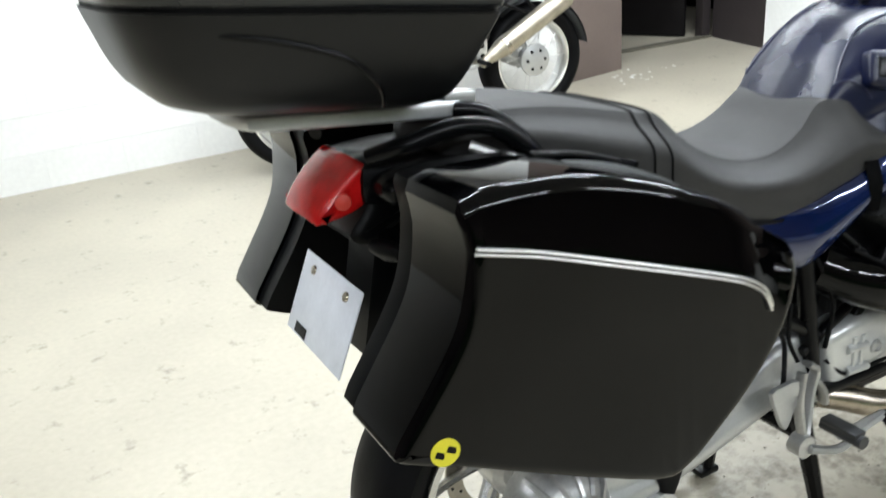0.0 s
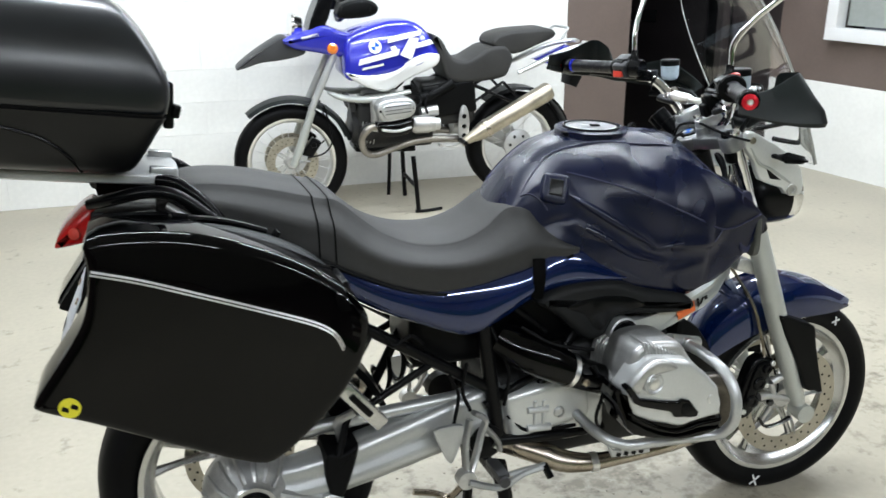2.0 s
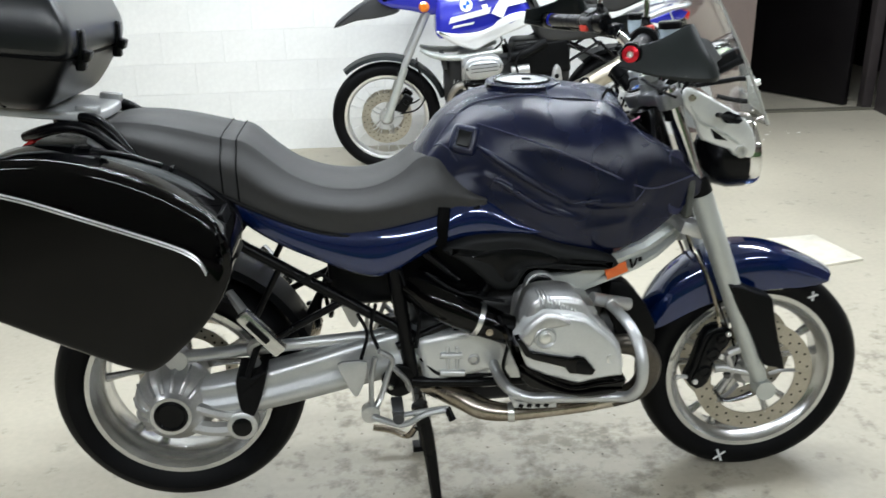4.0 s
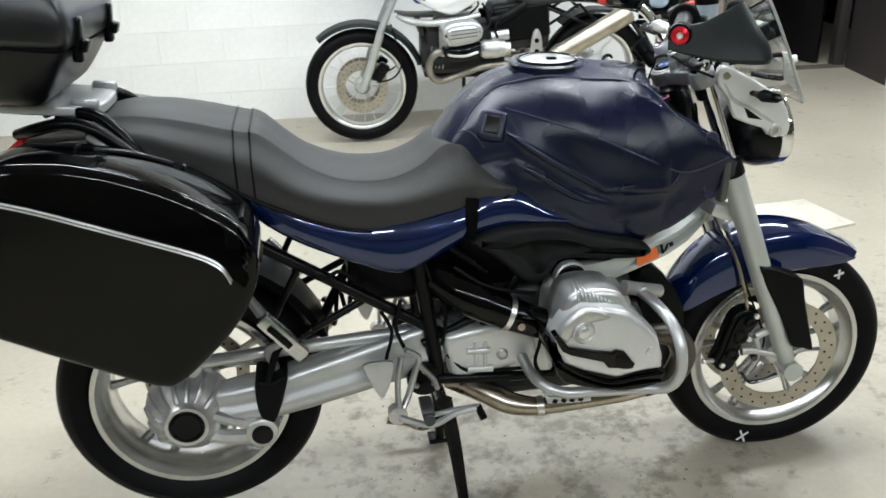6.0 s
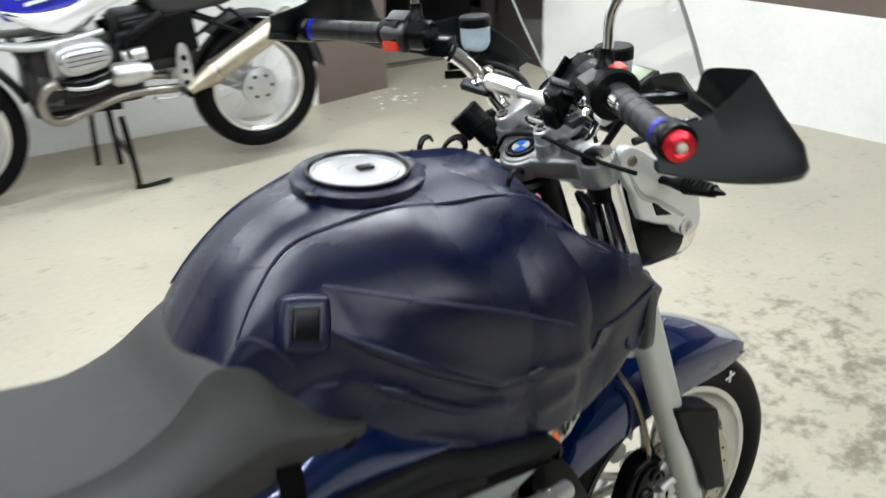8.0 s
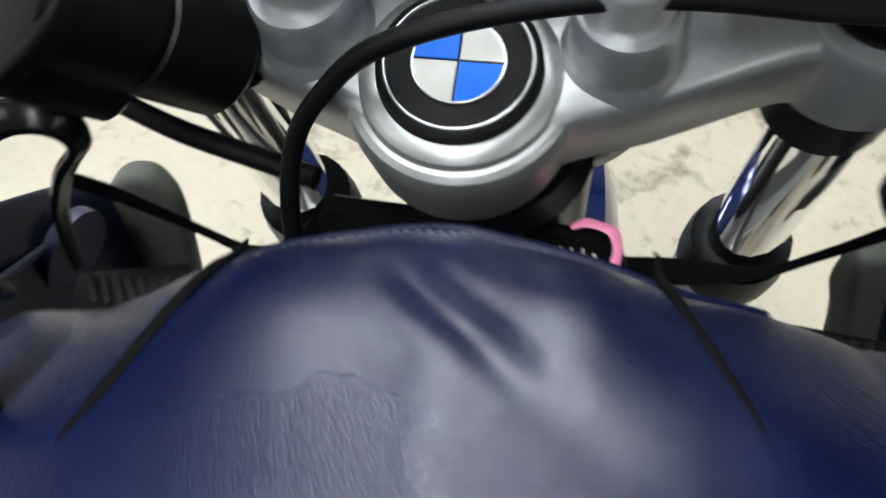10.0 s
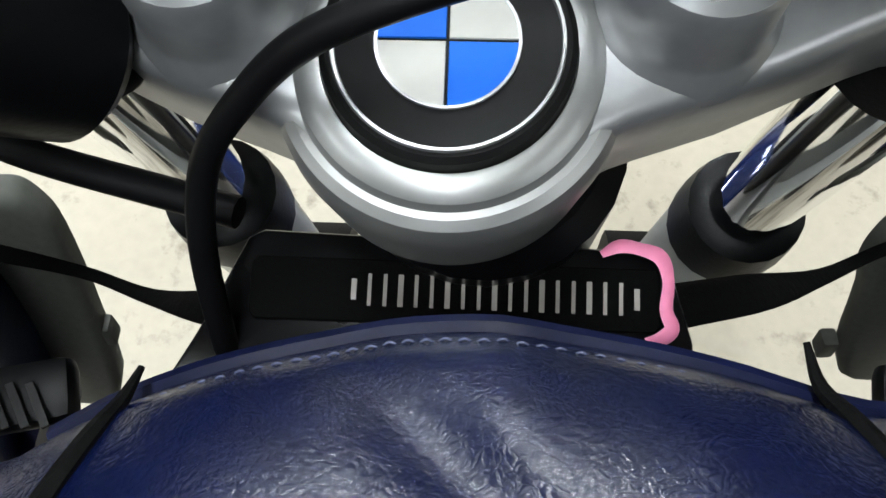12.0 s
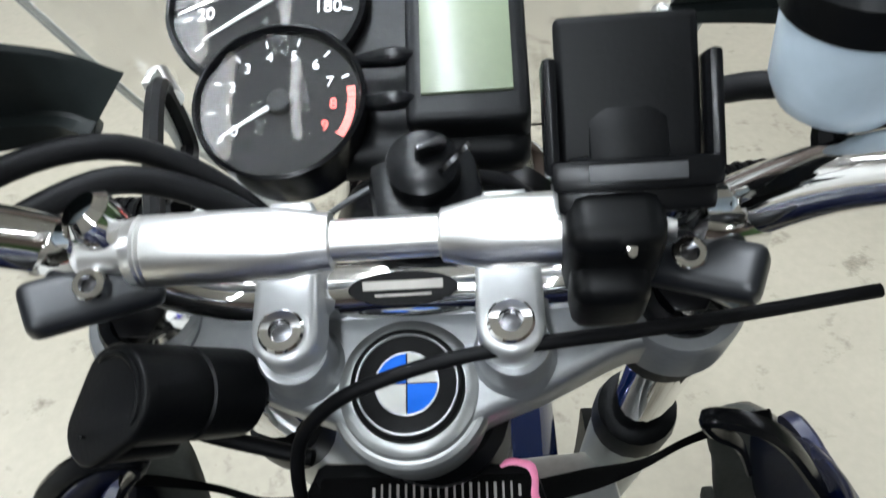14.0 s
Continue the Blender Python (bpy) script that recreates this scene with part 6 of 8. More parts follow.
for s in (-1, 1):
    single("clamp_ring", lambda b: lathe(b, [(-0.036, 0.0265), (-0.034, 0.0285), (-0.002, 0.0285), (0.001, 0.0265), (0.001, 0.021), (-0.036, 0.0195)], cl(0.037, s * 0.123, 0), N_AX, 32, wrap=True), BRIDGE_GREY, bridge, "silver clamp round the fork tube")
    single("fork_collar", lambda b: lathe(b, [(-0.066, 0.0205), (-0.064, 0.0235), (-0.038, 0.0245), (-0.036, 0.0205)], cl(0.037, s * 0.123, 0), N_AX, 24), BLACK_ROUGH, bridge, "black collar under the fork bridge")
    top = single("fork_cap", lambda b: lathe(b, [(-0.01, 0.021), (0.005, 0.021), (0.008, 0.019), (0.008, 0.014), (0.003, 0.012), (0.003, 0)], cl(0.037, s * 0.123, 0), N_AX, 28), BLACK_SATIN, bridge, "black fork cap")
    single("cap_nut", lambda b: lathe(b, [(0.003, 0.014), (0.011, 0.013), (0.012, 0.010), (0.012, 0)], cl(0.037, s * 0.123, 0), N_AX, 6), BLACK_METAL, bridge)
    y = s * 0.046
    single("riser_boss", lambda b: lathe(b, [(-0.006, 0.0200), (0.0006, 0.0186), (0.0022, 0.0172), (0.005, 0.0165), (0.0195, 0.0160), (0.0215, 0.0150), (0.0215, 0)], cl(0.0125, s * 0.047, 0), N_AX, 32), BRIDGE_GREY, bridge, "round riser boss")
    cap_o = [(0.0005 + 0.0140 * (1 - math.cos(a)), 0.0140 * math.sin(a)) for a in [math.pi / 2 * i / 5 for i in range(6)]] + [(0.066, 0.0130), (0.074, 0.009)]
    cap_o = cap_o + [(f, -w) for f, w in cap_o[::-1]][:-1]
    riser = single("bar_clamp_block", lambda b: pillow(b, [(f, y + w) for f, w in cap_o], 0.019, 0.0415, 0.004, cl, 3), SILVER, bridge, "silver handlebar clamp")
    single("clamp_bolt", lambda b: lathe(b, [(0.038, 0.0098), (0.0445, 0.0096), (0.0455, 0.0086), (0.0455, 0.0050), (0.0415, 0.0046), (0.0415, 0)], cl(0.0135, y, 0), N_AX, 24), CHROME, riser, "steel socket bolt")
    single("bolt_socket", lambda b: lathe(b, [(0.0421, 0.0047), (0.0424, 0)], cl(0.0135, y, 0), N_AX, 6), DARK_CHROME, riser, "dark hexagon socket")


def both_sides(pts, s):
    return [Vector((p[0], s * p[1] + 0.0075, p[2])) for p in pts]


YO = Vector((0, 0.0075, 0))
RIGHT = [(1.205, 0.0, 1.099), (1.205, 0.04, 1.099), (1.205, 0.075, 1.101), (1.203, 0.105, 1.116), (1.194, 0.132, 1.145), (1.172, 0.165, 1.178), (1.138, 0.205, 1.203), (1.098, 0.245, 1.213), (1.06, 0.32, 1.211), (1.022, 0.395, 1.208)]
handlebar = single("handlebar", lambda b: tube(b, [Vector(p) + Vector((0.029, 0, 0.000)) * max(0, (abs(p[1]) - 0.13) / 0.27) for p in both_sides(RIGHT, -1)[::-1]] + [Vector(p) for p in both_sides(RIGHT, 1)[1:]], 0.0130, 16, 6), CHROME, bike, "chromed handlebar with cross brace")
single("bar_badge", lambda b: pillow(b, [(a * 0.0235, c * 0.0075) for a, c in [(math.cos(2 * math.pi * i / 32), math.sin(2 * math.pi * i / 32)) for i in range(32)]], 0, 0.0012, 0.0004, lambda a, c, h: Vector((1.205, 0.006, 1.099)) + Vector((0, a, 0)) + (N_AX * 0.92 - F_AX * 0.39).normalized() * (0.0131 + h - c * c * 22) + (F_AX * 0.92 + N_AX * 0.39).normalized() * c, 1), EMBLEM_BLACK, handlebar, "oval black badge on the bar")
for w, c, hgt in ((0.034, 0.0016, 0.0038), (0.024, -0.0026, 0.0010)):
    single("badge_bar", lambda b: box(b, Vector((1.205, 0.006, 1.099)) + (N_AX * 0.92 - F_AX * 0.39).normalized() * 0.0145 + (F_AX * 0.92 + N_AX * 0.39).normalized() * c, (0.0006, w, hgt), (0, 46, 0), 0), ENGRAVED, handlebar, "pale bar on the badge")
BR = Vector((1.184, 0.0, 1.1505))
single("throttle_cable", lambda b: tube(b, [(1.200, 0.140, 1.030), (1.188, 0.112, 1.027), (1.178, 0.080, 1.024), (1.172, 0.060, 1.022)], 0.0042, 10, 5), RUBBER, bike, "black control cable")
brace = single("cross_brace", lambda b: (lathe(b, [(-0.100, 0), (-0.100, 0.0080), (-0.068, 0.0085), (-0.068, 0.0132), (-0.067, 0.0140), (-0.031, 0.0140), (-0.0145, 0.0100), (-0.0134, 0.0080), (0.0270, 0.0080), (0.0276, 0.0108), (0.0450, 0.0140), (0.0970, 0.0140), (0.0978, 0.0134), (0.0990, 0.0140), (0.1000, 0.0134), (0.1012, 0.0140), (0.1025, 0.0134), (0.1060, 0.0126), (0.1070, 0.0085), (0.126, 0.0085), (0.126, 0)], BR, (0, 1, 0), 32)), POLISHED, handlebar, "polished cross brace", 14)
for s in (-1, 1):
    yc = 0.1185 if s > 0 else 0.1030
    single("brace_clamp", lambda b: (tube(b, [Vector((1.184, s * (yc + 0.002), 1.1505)), Vector((1.187, s * (yc + 0.012), 1.146)), Vector((1.193, s * (yc + 0.024), 1.141))], [0.012, 0.015, 0.0165], 14, 3), lathe(b, [(-0.004, 0.010), (0.004, 0.0115), (0.012, 0.0115), (0.016, 0.008)], (1.190, s * (yc - 0.004), 1.156), (-0.1, s * 0.4, 0.9), 16)), CHROME, handlebar, "chromed brace clamp")
    # chrome that mirrors dark surroundings: the reflection is put into the colour
    single("clamp_half", lambda b: box(b, (1.172, s * (yc + 0.003), 1.1405), (0.022, 0.052, 0.014), (s * 10, -25, s * 24), 0.006, seg=4), CLAMP_DARK, handlebar, "lower half of the brace clamp, coloured as chrome mirroring dark")
    single("brace_bolt", lambda b: lathe(b, [(0, 0.0066), (0.0055, 0.0064), (0.006, 0.0058), (0.006, 0.0036), (0.002, 0.0034), (0.002, 0)], (1.1705, s * yc, 1.1455), (-0.4, 0, 0.9), 20), CHROME, handlebar, "clamp bolt")
    single("bolt_socket", lambda b: lathe(b, [(0.003, 0.0034), (0.0034, 0)], (1.1705, s * yc, 1.1455), (-0.4, 0, 0.9), 6), DARK_CHROME, handlebar, "dark hexagon socket")
    g0, g1 = Vector((1.094, s * 0.252, 1.2132)) + YO, Vector((1.024, s * 0.392, 1.2085)) + YO
    if s < 0:
        g0, g1 = g0 + Vector((0.018, 0, 0.000)), g1 + Vector((0.029, 0.004, 0.001))
    gd = (g1 - g0).normalized()
    grip = single("grip", lambda b: lathe(b, [(0.0, 0.019), (0.004, 0.0185), (0.012, 0.0165), (0.03, 0.0168), (0.07, 0.0165), (0.13, 0.0170), (0.142, 0.0175), (0.144, 0.013)], g0, gd, 24), GRIP_RUBBER, handlebar, "dark grey rubber grip")
    single("grip_ring", lambda b: lathe(b, [(0.143, 0.0180), (0.153, 0.0180), (0.153, 0.014), (0.143, 0.014)], g0, gd, 24, wrap=True), BLUE_ANODISED, grip, "blue anodised ring")
    single("bar_end", lambda b: lathe(b, [(0.152, 0.019), (0.156, 0.0215), (0.176, 0.0215), (0.178, 0.020), (0.178, 0)], g0, gd, 28), BLACK_SATIN, grip, "black bar end")
    cap_end = single("bar_end_cap", lambda b: lathe(b, [(0.177, 0.0165), (0.183, 0.0160), (0.186, 0.010), (0.184, 0.007), (0.184, 0)], g0, gd, 24), RED_ANODISED, grip, "red anodised end cap")
    single("end_screw", lambda b: lathe(b, [(0.183, 0.0065), (0.187, 0.0060), (0.187, 0.003), (0.185, 0)], g0, gd, 12), POLISHED, cap_end)
    single("control_drum", lambda b: lathe(b, [(-0.034, 0.020), (-0.032, 0.027), (-0.010, 0.030 if s < 0 else 0.024), (0.002, 0.031 if s < 0 else 0.024), (0.006, 0.028 if s < 0 else 0.022), (0.007, 0.018)], g0, gd, 28), BLACK_ROUGH, handlebar, "round black control housing")
    for k in range(6):
        single("grip_rib", lambda b: lathe(b, [(0.020 + 0.021 * k, 0.0164), (0.021 + 0.021 * k, 0.0174), (0.026 + 0.021 * k, 0.0174), (0.027 + 0.021 * k, 0.0164)], g0, gd, 20), GRIP_RUBBER, grip)
    hm = frame3(g0 - gd * 0.024, gd, (-0.5, 0, 0.86))
    sw = single("switch_housing", lambda b: (box(b, (0, 0, 0), (0.044, 0.050, 0.044), m=hm, bev=0.010, seg=3), box(b, (0.0, -0.012, 0.022), (0.036, 0.026, 0.012), m=hm, bev=0.004)), GREY_PLASTIC, handlebar, "dark grey switch housing")
    single("switch_button", lambda b: box(b, (0.004, 0.020 if s > 0 else 0.016, -0.006 + 0.022 * (s < 0)), (0.030, 0.022, 0.018), (20 * s, 0, 0), 0.005, m=hm), RED_PLASTIC, sw, "red-orange switch button")
    single("switch_button", lambda b: box(b, (0.004, -0.018, -0.026), (0.030, 0.020, 0.012), (0, 0, 0), 0.005, m=hm), PRINT_WHITE, sw, "white switch button")
    single("lever_mount", lambda b: (lathe(b, [(-0.018, 0.020), (-0.014, 0.024), (0.014, 0.024), (0.018, 0.020)], g0 - gd * 0.066, gd, 20), box(b, (1.152, s * 0.196, 1.196), (0.05, 0.045, 0.03), (0, 0, s * 35), 0.008)), BLACK_SATIN, handlebar, "black lever mount")
    lev = single("lever", lambda b: tube(b, [Vector((1.172, s * 0.195, 1.190)), Vector((1.160, s * 0.235, 1.186)), Vector((1.135, s * 0.29, 1.183)), Vector((1.105, s * 0.35, 1.184)), Vector((1.085, s * 0.395, 1.186))], [0.010, 0.008, 0.007, 0.006, 0.008], 10, 5, flat=0.7), BLACK_METAL, handlebar, "black hand lever")
    rz = Vector((1.214, 0.185, 1.204)) if s > 0 else Vector((1.196, -0.152, 1.212))
    res = single("fluid_reservoir", lambda b: lathe(b, [(-0.022, 0.0), (-0.022, 0.014), (-0.018, 0.020), (-0.010, 0.0235), (0.018, 0.0245), (0.018, 0)], rz, (-0.05, 0, 1), 28), FLUID, handlebar, "milky fluid reservoir")
    single("reservoir_lid", lambda b: lathe(b, [(0.017, 0.0255), (0.030, 0.0255), (0.033, 0.023), (0.033, 0)], rz, (-0.05, 0, 1), 28), BLACK_ROUGH, res, "black reservoir lid")
    single("reservoir_arm", lambda b: tube(b, [rz + Vector((0.0, 0, -0.022)), rz + Vector((-0.015, 0, -0.035)), Vector((1.165, s * 0.185, 1.185))], 0.006, 8, 4), BLACK_METAL, res)
    # handguard: a curved shell in front of the grip
    # top x, bottom x, top y, bottom y, bottom z, top z
    way = [(1.000, 1.000, 0.390, 0.396, 1.174, 1.214), (1.030, 1.030, 0.397, 0.410, 1.165, 1.216), (1.070, 1.075, 0.401, 0.428, 1.154, 1.224), (1.122, 1.125, 0.396, 0.442, 1.147, 1.247), (1.139, 1.160, 0.389, 0.443, 1.145, 1.251), (1.143, 1.178, 0.370, 0.422, 1.146, 1.250), (1.141, 1.190, 0.328, 0.37, 1.148, 1.243), (1.144, 1.200, 0.315, 0.335, 1.150, 1.216), (1.185, 1.230, 0.265, 0.280, 1.153, 1.212), (1.235, 1.260, 0.215, 0.220, 1.156, 1.208), (1.270, 1.290, 0.165, 0.168, 1.155, 1.196), (1.285, 1.308, 0.120, 0.120, 1.152, 1.180)]
    k0 = 1 if s < 0 else -1.9
    if s > 0:
        # the left guard is turned up on its outer end
        way = [(a, c, d, e, lo + 0.045 * max(0.0, (d - 0.15) / 0.25) ** 1.3, hi + 0.045 * max(0.0, (d - 0.15) / 0.25) ** 1.3) for a, c, d, e, lo, hi in way[:-3]] + [(1.240, 1.262, 0.215, 0.220, 1.164, 1.240), (1.281, 1.285, 0.158, 0.168, 1.153, 1.203), (1.299, 1.283, 0.132, 0.147, 1.151, 1.172)]
    hi_edge = cr([(p[0] + 0.063 * p[2] * k0, p[2], p[5] + 0.022 * p[2] * k0) for p in way], 5)
    lo_edge = cr([(p[1] + 0.063 * p[3] * k0, p[3], p[4] + 0.022 * p[3] * k0) for p in way], 5)
    rings = []
    for i, (p, q) in enumerate(zip(lo_edge, hi_edge)):
        q0, q1 = lo_edge[max(i - 1, 0)], lo_edge[min(i + 1, len(lo_edge) - 1)]
        d = Vector((q1.x - q0.x, q1.y - q0.y, 0)).normalized()
        nrm = Vector((d.y, -d.x, 0))
        ring = []
        for t, off in ((0, 0.007), (0.03, -0.004), (0.245, -0.005), (0.275, 0.001), (0.32, 0.002), (0.6, 0.0), (0.95, 0.0), (1, 0.002), (0.97, 0.004), (0.6, 0.004), (0.30, 0.006), (0.08, 0.010)):
            k = max(0, t - 0.25) / 0.75
            w = p.lerp(q, k)
            ring.append(Vector((w.x - nrm.x * off, s * (w.y - nrm.y * off), p.z + (q.z - p.z) * t)))
        rings.append(ring)
    guard = single("handguard", lambda b: loft(b, rings), GUARD_BLACK, handlebar, "black plastic handguard", 30)
    single("guard_stay", lambda b: tube(b, [Vector((1.262, s * 0.22, 1.180)), Vector((1.220, s * 0.19, 1.178)), Vector((1.178, s * 0.165, 1.174))], 0.008, 8, 4), BLACK_METAL, guard)
    # mirror
    mir = single("mirror_stalk", lambda b: tube(b, [Vector((1.122, s * 0.215, 1.228)), Vector((1.122, s * 0.218, 1.265)), Vector((1.124, s * 0.222, 1.310)), Vector((1.150, s * 0.25, 1.360)), Vector((1.19, s * 0.29, 1.410))], 0.0065, 10, 5), CHROME, handlebar, "chromed mirror stalk")
    single("stalk_base", lambda b: lathe(b, [(0, 0.013), (0.018, 0.013), (0.022, 0.010), (0.040, 0.009)], (1.122, s * 0.215, 1.222), (0, 0, 1), 14), BLACK_SATIN, mir, "black mirror base")
    single("mirror_head", lambda b: pillow(b, c2([(-0.075, -0.035), (0.075, -0.04), (0.085, 0.03), (0.0, 0.048), (-0.08, 0.03)], 3), -0.012, 0.012, 0.010, lambda a, c, h: Vector((1.19 + h, s * (0.325 + a), 1.450 + c)), 3, both=True), BLACK_SATIN, mir, "black mirror housing")
    single("mirror_glass", lambda b: pillow(b, c2([(-0.068, -0.028), (0.068, -0.033), (0.077, 0.024), (0.0, 0.040), (-0.072, 0.024)], 3), -0.0115, -0.0130, 0.0003, lambda a, c, h: Vector((1.19 + h, s * (0.325 + a), 1.450 + c)), 1), CHROME, mir, "mirror glass")

# hoses and wires at the head
for pts, r, m_, lab in (
        ([(1.138, 0.064, 0.965), (1.148, 0.0655, 1.000), (1.1575, 0.0645, 1.030), (1.1630, 0.0585, 1.052), (1.1628, 0.0465, 1.070), (1.1605, 0.0325, 1.0850), (1.1610, 0.0160, 1.0925), (1.1630, -0.006, 1.0975), (1.1640, -0.033, 1.1010), (1.1655, -0.058, 1.1005), (1.1740, -0.095, 1.0910), (1.183, -0.14, 1.083), (1.191, -0.20, 1.079)], 0.0033, RUBBER, "black cable across the fork bridge"),
        ([(1.176, 0.20, 1.150), (1.215, 0.165, 1.150), (1.245, 0.125, 1.145), (1.250, 0.085, 1.120), (1.240, 0.055, 1.085), (1.230, 0.045, 1.03)], 0.0065, RUBBER, "black control cable"),
        ([(1.176, 0.19, 1.165), (1.230, 0.170, 1.165), (1.262, 0.125, 1.150), (1.262, 0.080, 1.110), (1.250, 0.05, 1.05)], 0.0060, RUBBER, "black control cable"),
        ([(1.176, -0.19, 1.165), (1.235, -0.165, 1.160), (1.262, -0.115, 1.130), (1.255, -0.07, 1.06)], 0.0060, RUBBER, "black control cable"),
        ([(1.24, 0.02, 1.10), (1.25, -0.01, 1.118), (1.255, -0.045, 1.11), (1.25, -0.07, 1.08)], 0.0035, RUBBER, "thin black wire"),
        ([(1.245, 0.06, 1.09), (1.25, 0.03, 1.112), (1.258, 0.0, 1.115), (1.26, -0.03, 1.09)], 0.0016, GREY_PLASTIC, "thin grey wire")):
    single("cable", lambda b: tube(b, [Vector(p) for p in pts], r, 10, 6), m_, bike, lab)
for y, z, x in ((-0.172, 1.183, 1.166), (0.175, 1.186, 1.163)):
    single("cable_tie", lambda b: lathe(b, [(-0.002, 0.0155), (0.002, 0.0155), (0.002, 0.0135), (-0.002, 0.0135)], (x, y, z), (-0.62, y * 3.6, 0.48), 18, wrap=True), RUBBER, handlebar, "black cable tie")
# black frame plate with the stamped number, shown as plain bars
VN = frame3((1.1575, 0.008, 1.0045), (0, -1, 0), (-0.40, 0, 0.92)) @ Matrix.Rotation(radians(-4.0), 4, "Z")
head_plate = single("steering_head", lambda b: (pillow(b, [(-0.070, -0.022), (-0.0643, -0.011), (-0.0535, 0.0130), (-0.0495, 0.0152), (0.050, 0.0128), (0.0525, 0.0110), (0.0585, -0.0095), (0.0585, -0.022)], -0.010, 0.0, 0.002, lambda a, c, h: VN @ Vector((a, c, h)), 2), lathe(b, [(-0.32, 0.036), (-0.005, 0.036), (0, 0.030)], (1.188, 0, 1.030), N_AX, 24)), BLACK_METAL, bike, "black steering head with a stamped plate")
single("number_field", lambda b: pillow(b, c2([(-0.0515, -0.0062), (-0.0515, 0.0066), (-0.0500, 0.0080), (0.0490, 0.0080), (0.0500, 0.0068), (0.0500, -0.0064), (0.0486, -0.0078), (-0.0500, -0.0078)], 1), 0.0, 0.0009, 0.0004, lambda a, c, h: VN @ Vector((a, c, h)), 1), WEBBING, head_plate, "raised field of the plate")
for i in range(19):
    x = -0.0254 + 0.0697 * i / 18
    single("number_bar", lambda b: box(b, (x, 0.0003, 0.0012), (0.0009 if i % 3 else 0.0013, 0.0080 if i not in (0, 18) else 0.0052, 0.0004), m=VN, bev=0), ENGRAVED, head_plate, "fine engraved bar")
single("paint_mark", lambda b: tube(b, [VN @ Vector(p) for p in ((0.0355, 0.0112, 0.0016), (0.0400, 0.0134, 0.0018), (0.0450, 0.0128, 0.002), (0.0500, 0.0108, 0.002), (0.0518, 0.0050, 0.002), (0.0512, -0.0020, 0.002), (0.0526, -0.0065, 0.002), (0.0500, -0.0090, 0.002), (0.0462, -0.0098, 0.0016))], [0.0010, 0.0020, 0.0019, 0.0024, 0.0018, 0.0020, 0.0023, 0.0020, 0.0009], 8, 5, flat=0.3), PINK, head_plate, "brushed pink paint mark")
for s in (-1, 1):
    dy, up = (0.010, 0.0) if s > 0 else (-0.006, -0.034)
    o = c2([(0.170, 0.800), (0.160, 0.860), (0.155, 0.915 + up), (0.158, 0.934 + up), (0.166, 0.942 + up), (0.180, 0.940 + up), (0.192, 0.925 + up), (0.200, 0.880 + up), (0.200, 0.800)], 4)
    band = [(0.196, 0.975), (0.194, 1.005), (0.184, 1.032), (0.168, 1.050), (0.150, 1.060), (0.136, 1.058), (0.133, 1.046), (0.146, 1.030), (0.160, 1.004), (0.168, 0.970)] if s > 0 else [(0.192, 0.945), (0.184, 0.972), (0.173, 0.995), (0.160, 1.018), (0.148, 1.031), (0.134, 1.038), (0.122, 1.038), (0.128, 1.024), (0.142, 1.006), (0.152, 0.975)]
    single("strap_loop", lambda b: tube(b, [Vector((1.150 + 0.002 * k, s * y, z)) for k, (y, z) in enumerate(band)], [0.003, 0.005, 0.006, 0.006, 0.006, 0.006, 0.005, 0.005, 0.004, 0.003], 8, 4, flat=0.6), BLACK_SATIN, bike, "black strap looped round the cover's edge")
    panel = single("inner_panel", lambda b: pillow(b, o, 0.0, 0.016, 0.005, lambda y, z, h: Vector((1.256 - h + (z - 0.93) * 0.10, s * (y + dy * s), z)), 3, both=True), PANEL_GREY, bike, "dark grey inner panel beside the fork")
    single("panel_tab", lambda b: box(b, (1.240, s * (0.162 + dy * s), 0.846 + up), (0.010, 0.008, 0.014), (0, 0, 0), 0.002), PANEL_GREY, panel)
    buckle = single("strap_buckle", lambda b: box(b, (1.130, s * (0.116 if s > 0 else 0.112), 1.008 if s > 0 else 0.992), (0.015, 0.040, 0.009), (0, -14, s * 10), 0.003), BLACK_ROUGH, bike, "black plastic strap buckle")
    for i in range(7):
        single("buckle_slot", lambda b: box(b, (1.127, s * (0.1015 + 0.0045 * i - (0 if s > 0 else 0.004)), 1.0133 if s > 0 else 0.9973), (0.011, 0.0018, 0.0012), (0, -14, s * 28), 0), BLACK_SATIN, buckle)

# ---- instruments ----
DN = Vector((-0.423, 0, 0.906)).normalized()
DU = Vector((0.906, 0, 0.423)).normalized()
DASH = Vector((1.308, 0.0705, 1.126))


def dash(a, b_, h=0.0):
    """A place on the dash: to the left, upwards, out of its face, from the lower dial's middle."""
    return DASH + Vector((0, a, 0)) + DU * b_ + DN * h


def dash_pose(a, b_, h=0.0):
    return frame3(dash(a, b_, h), (0, -1, 0), DN)


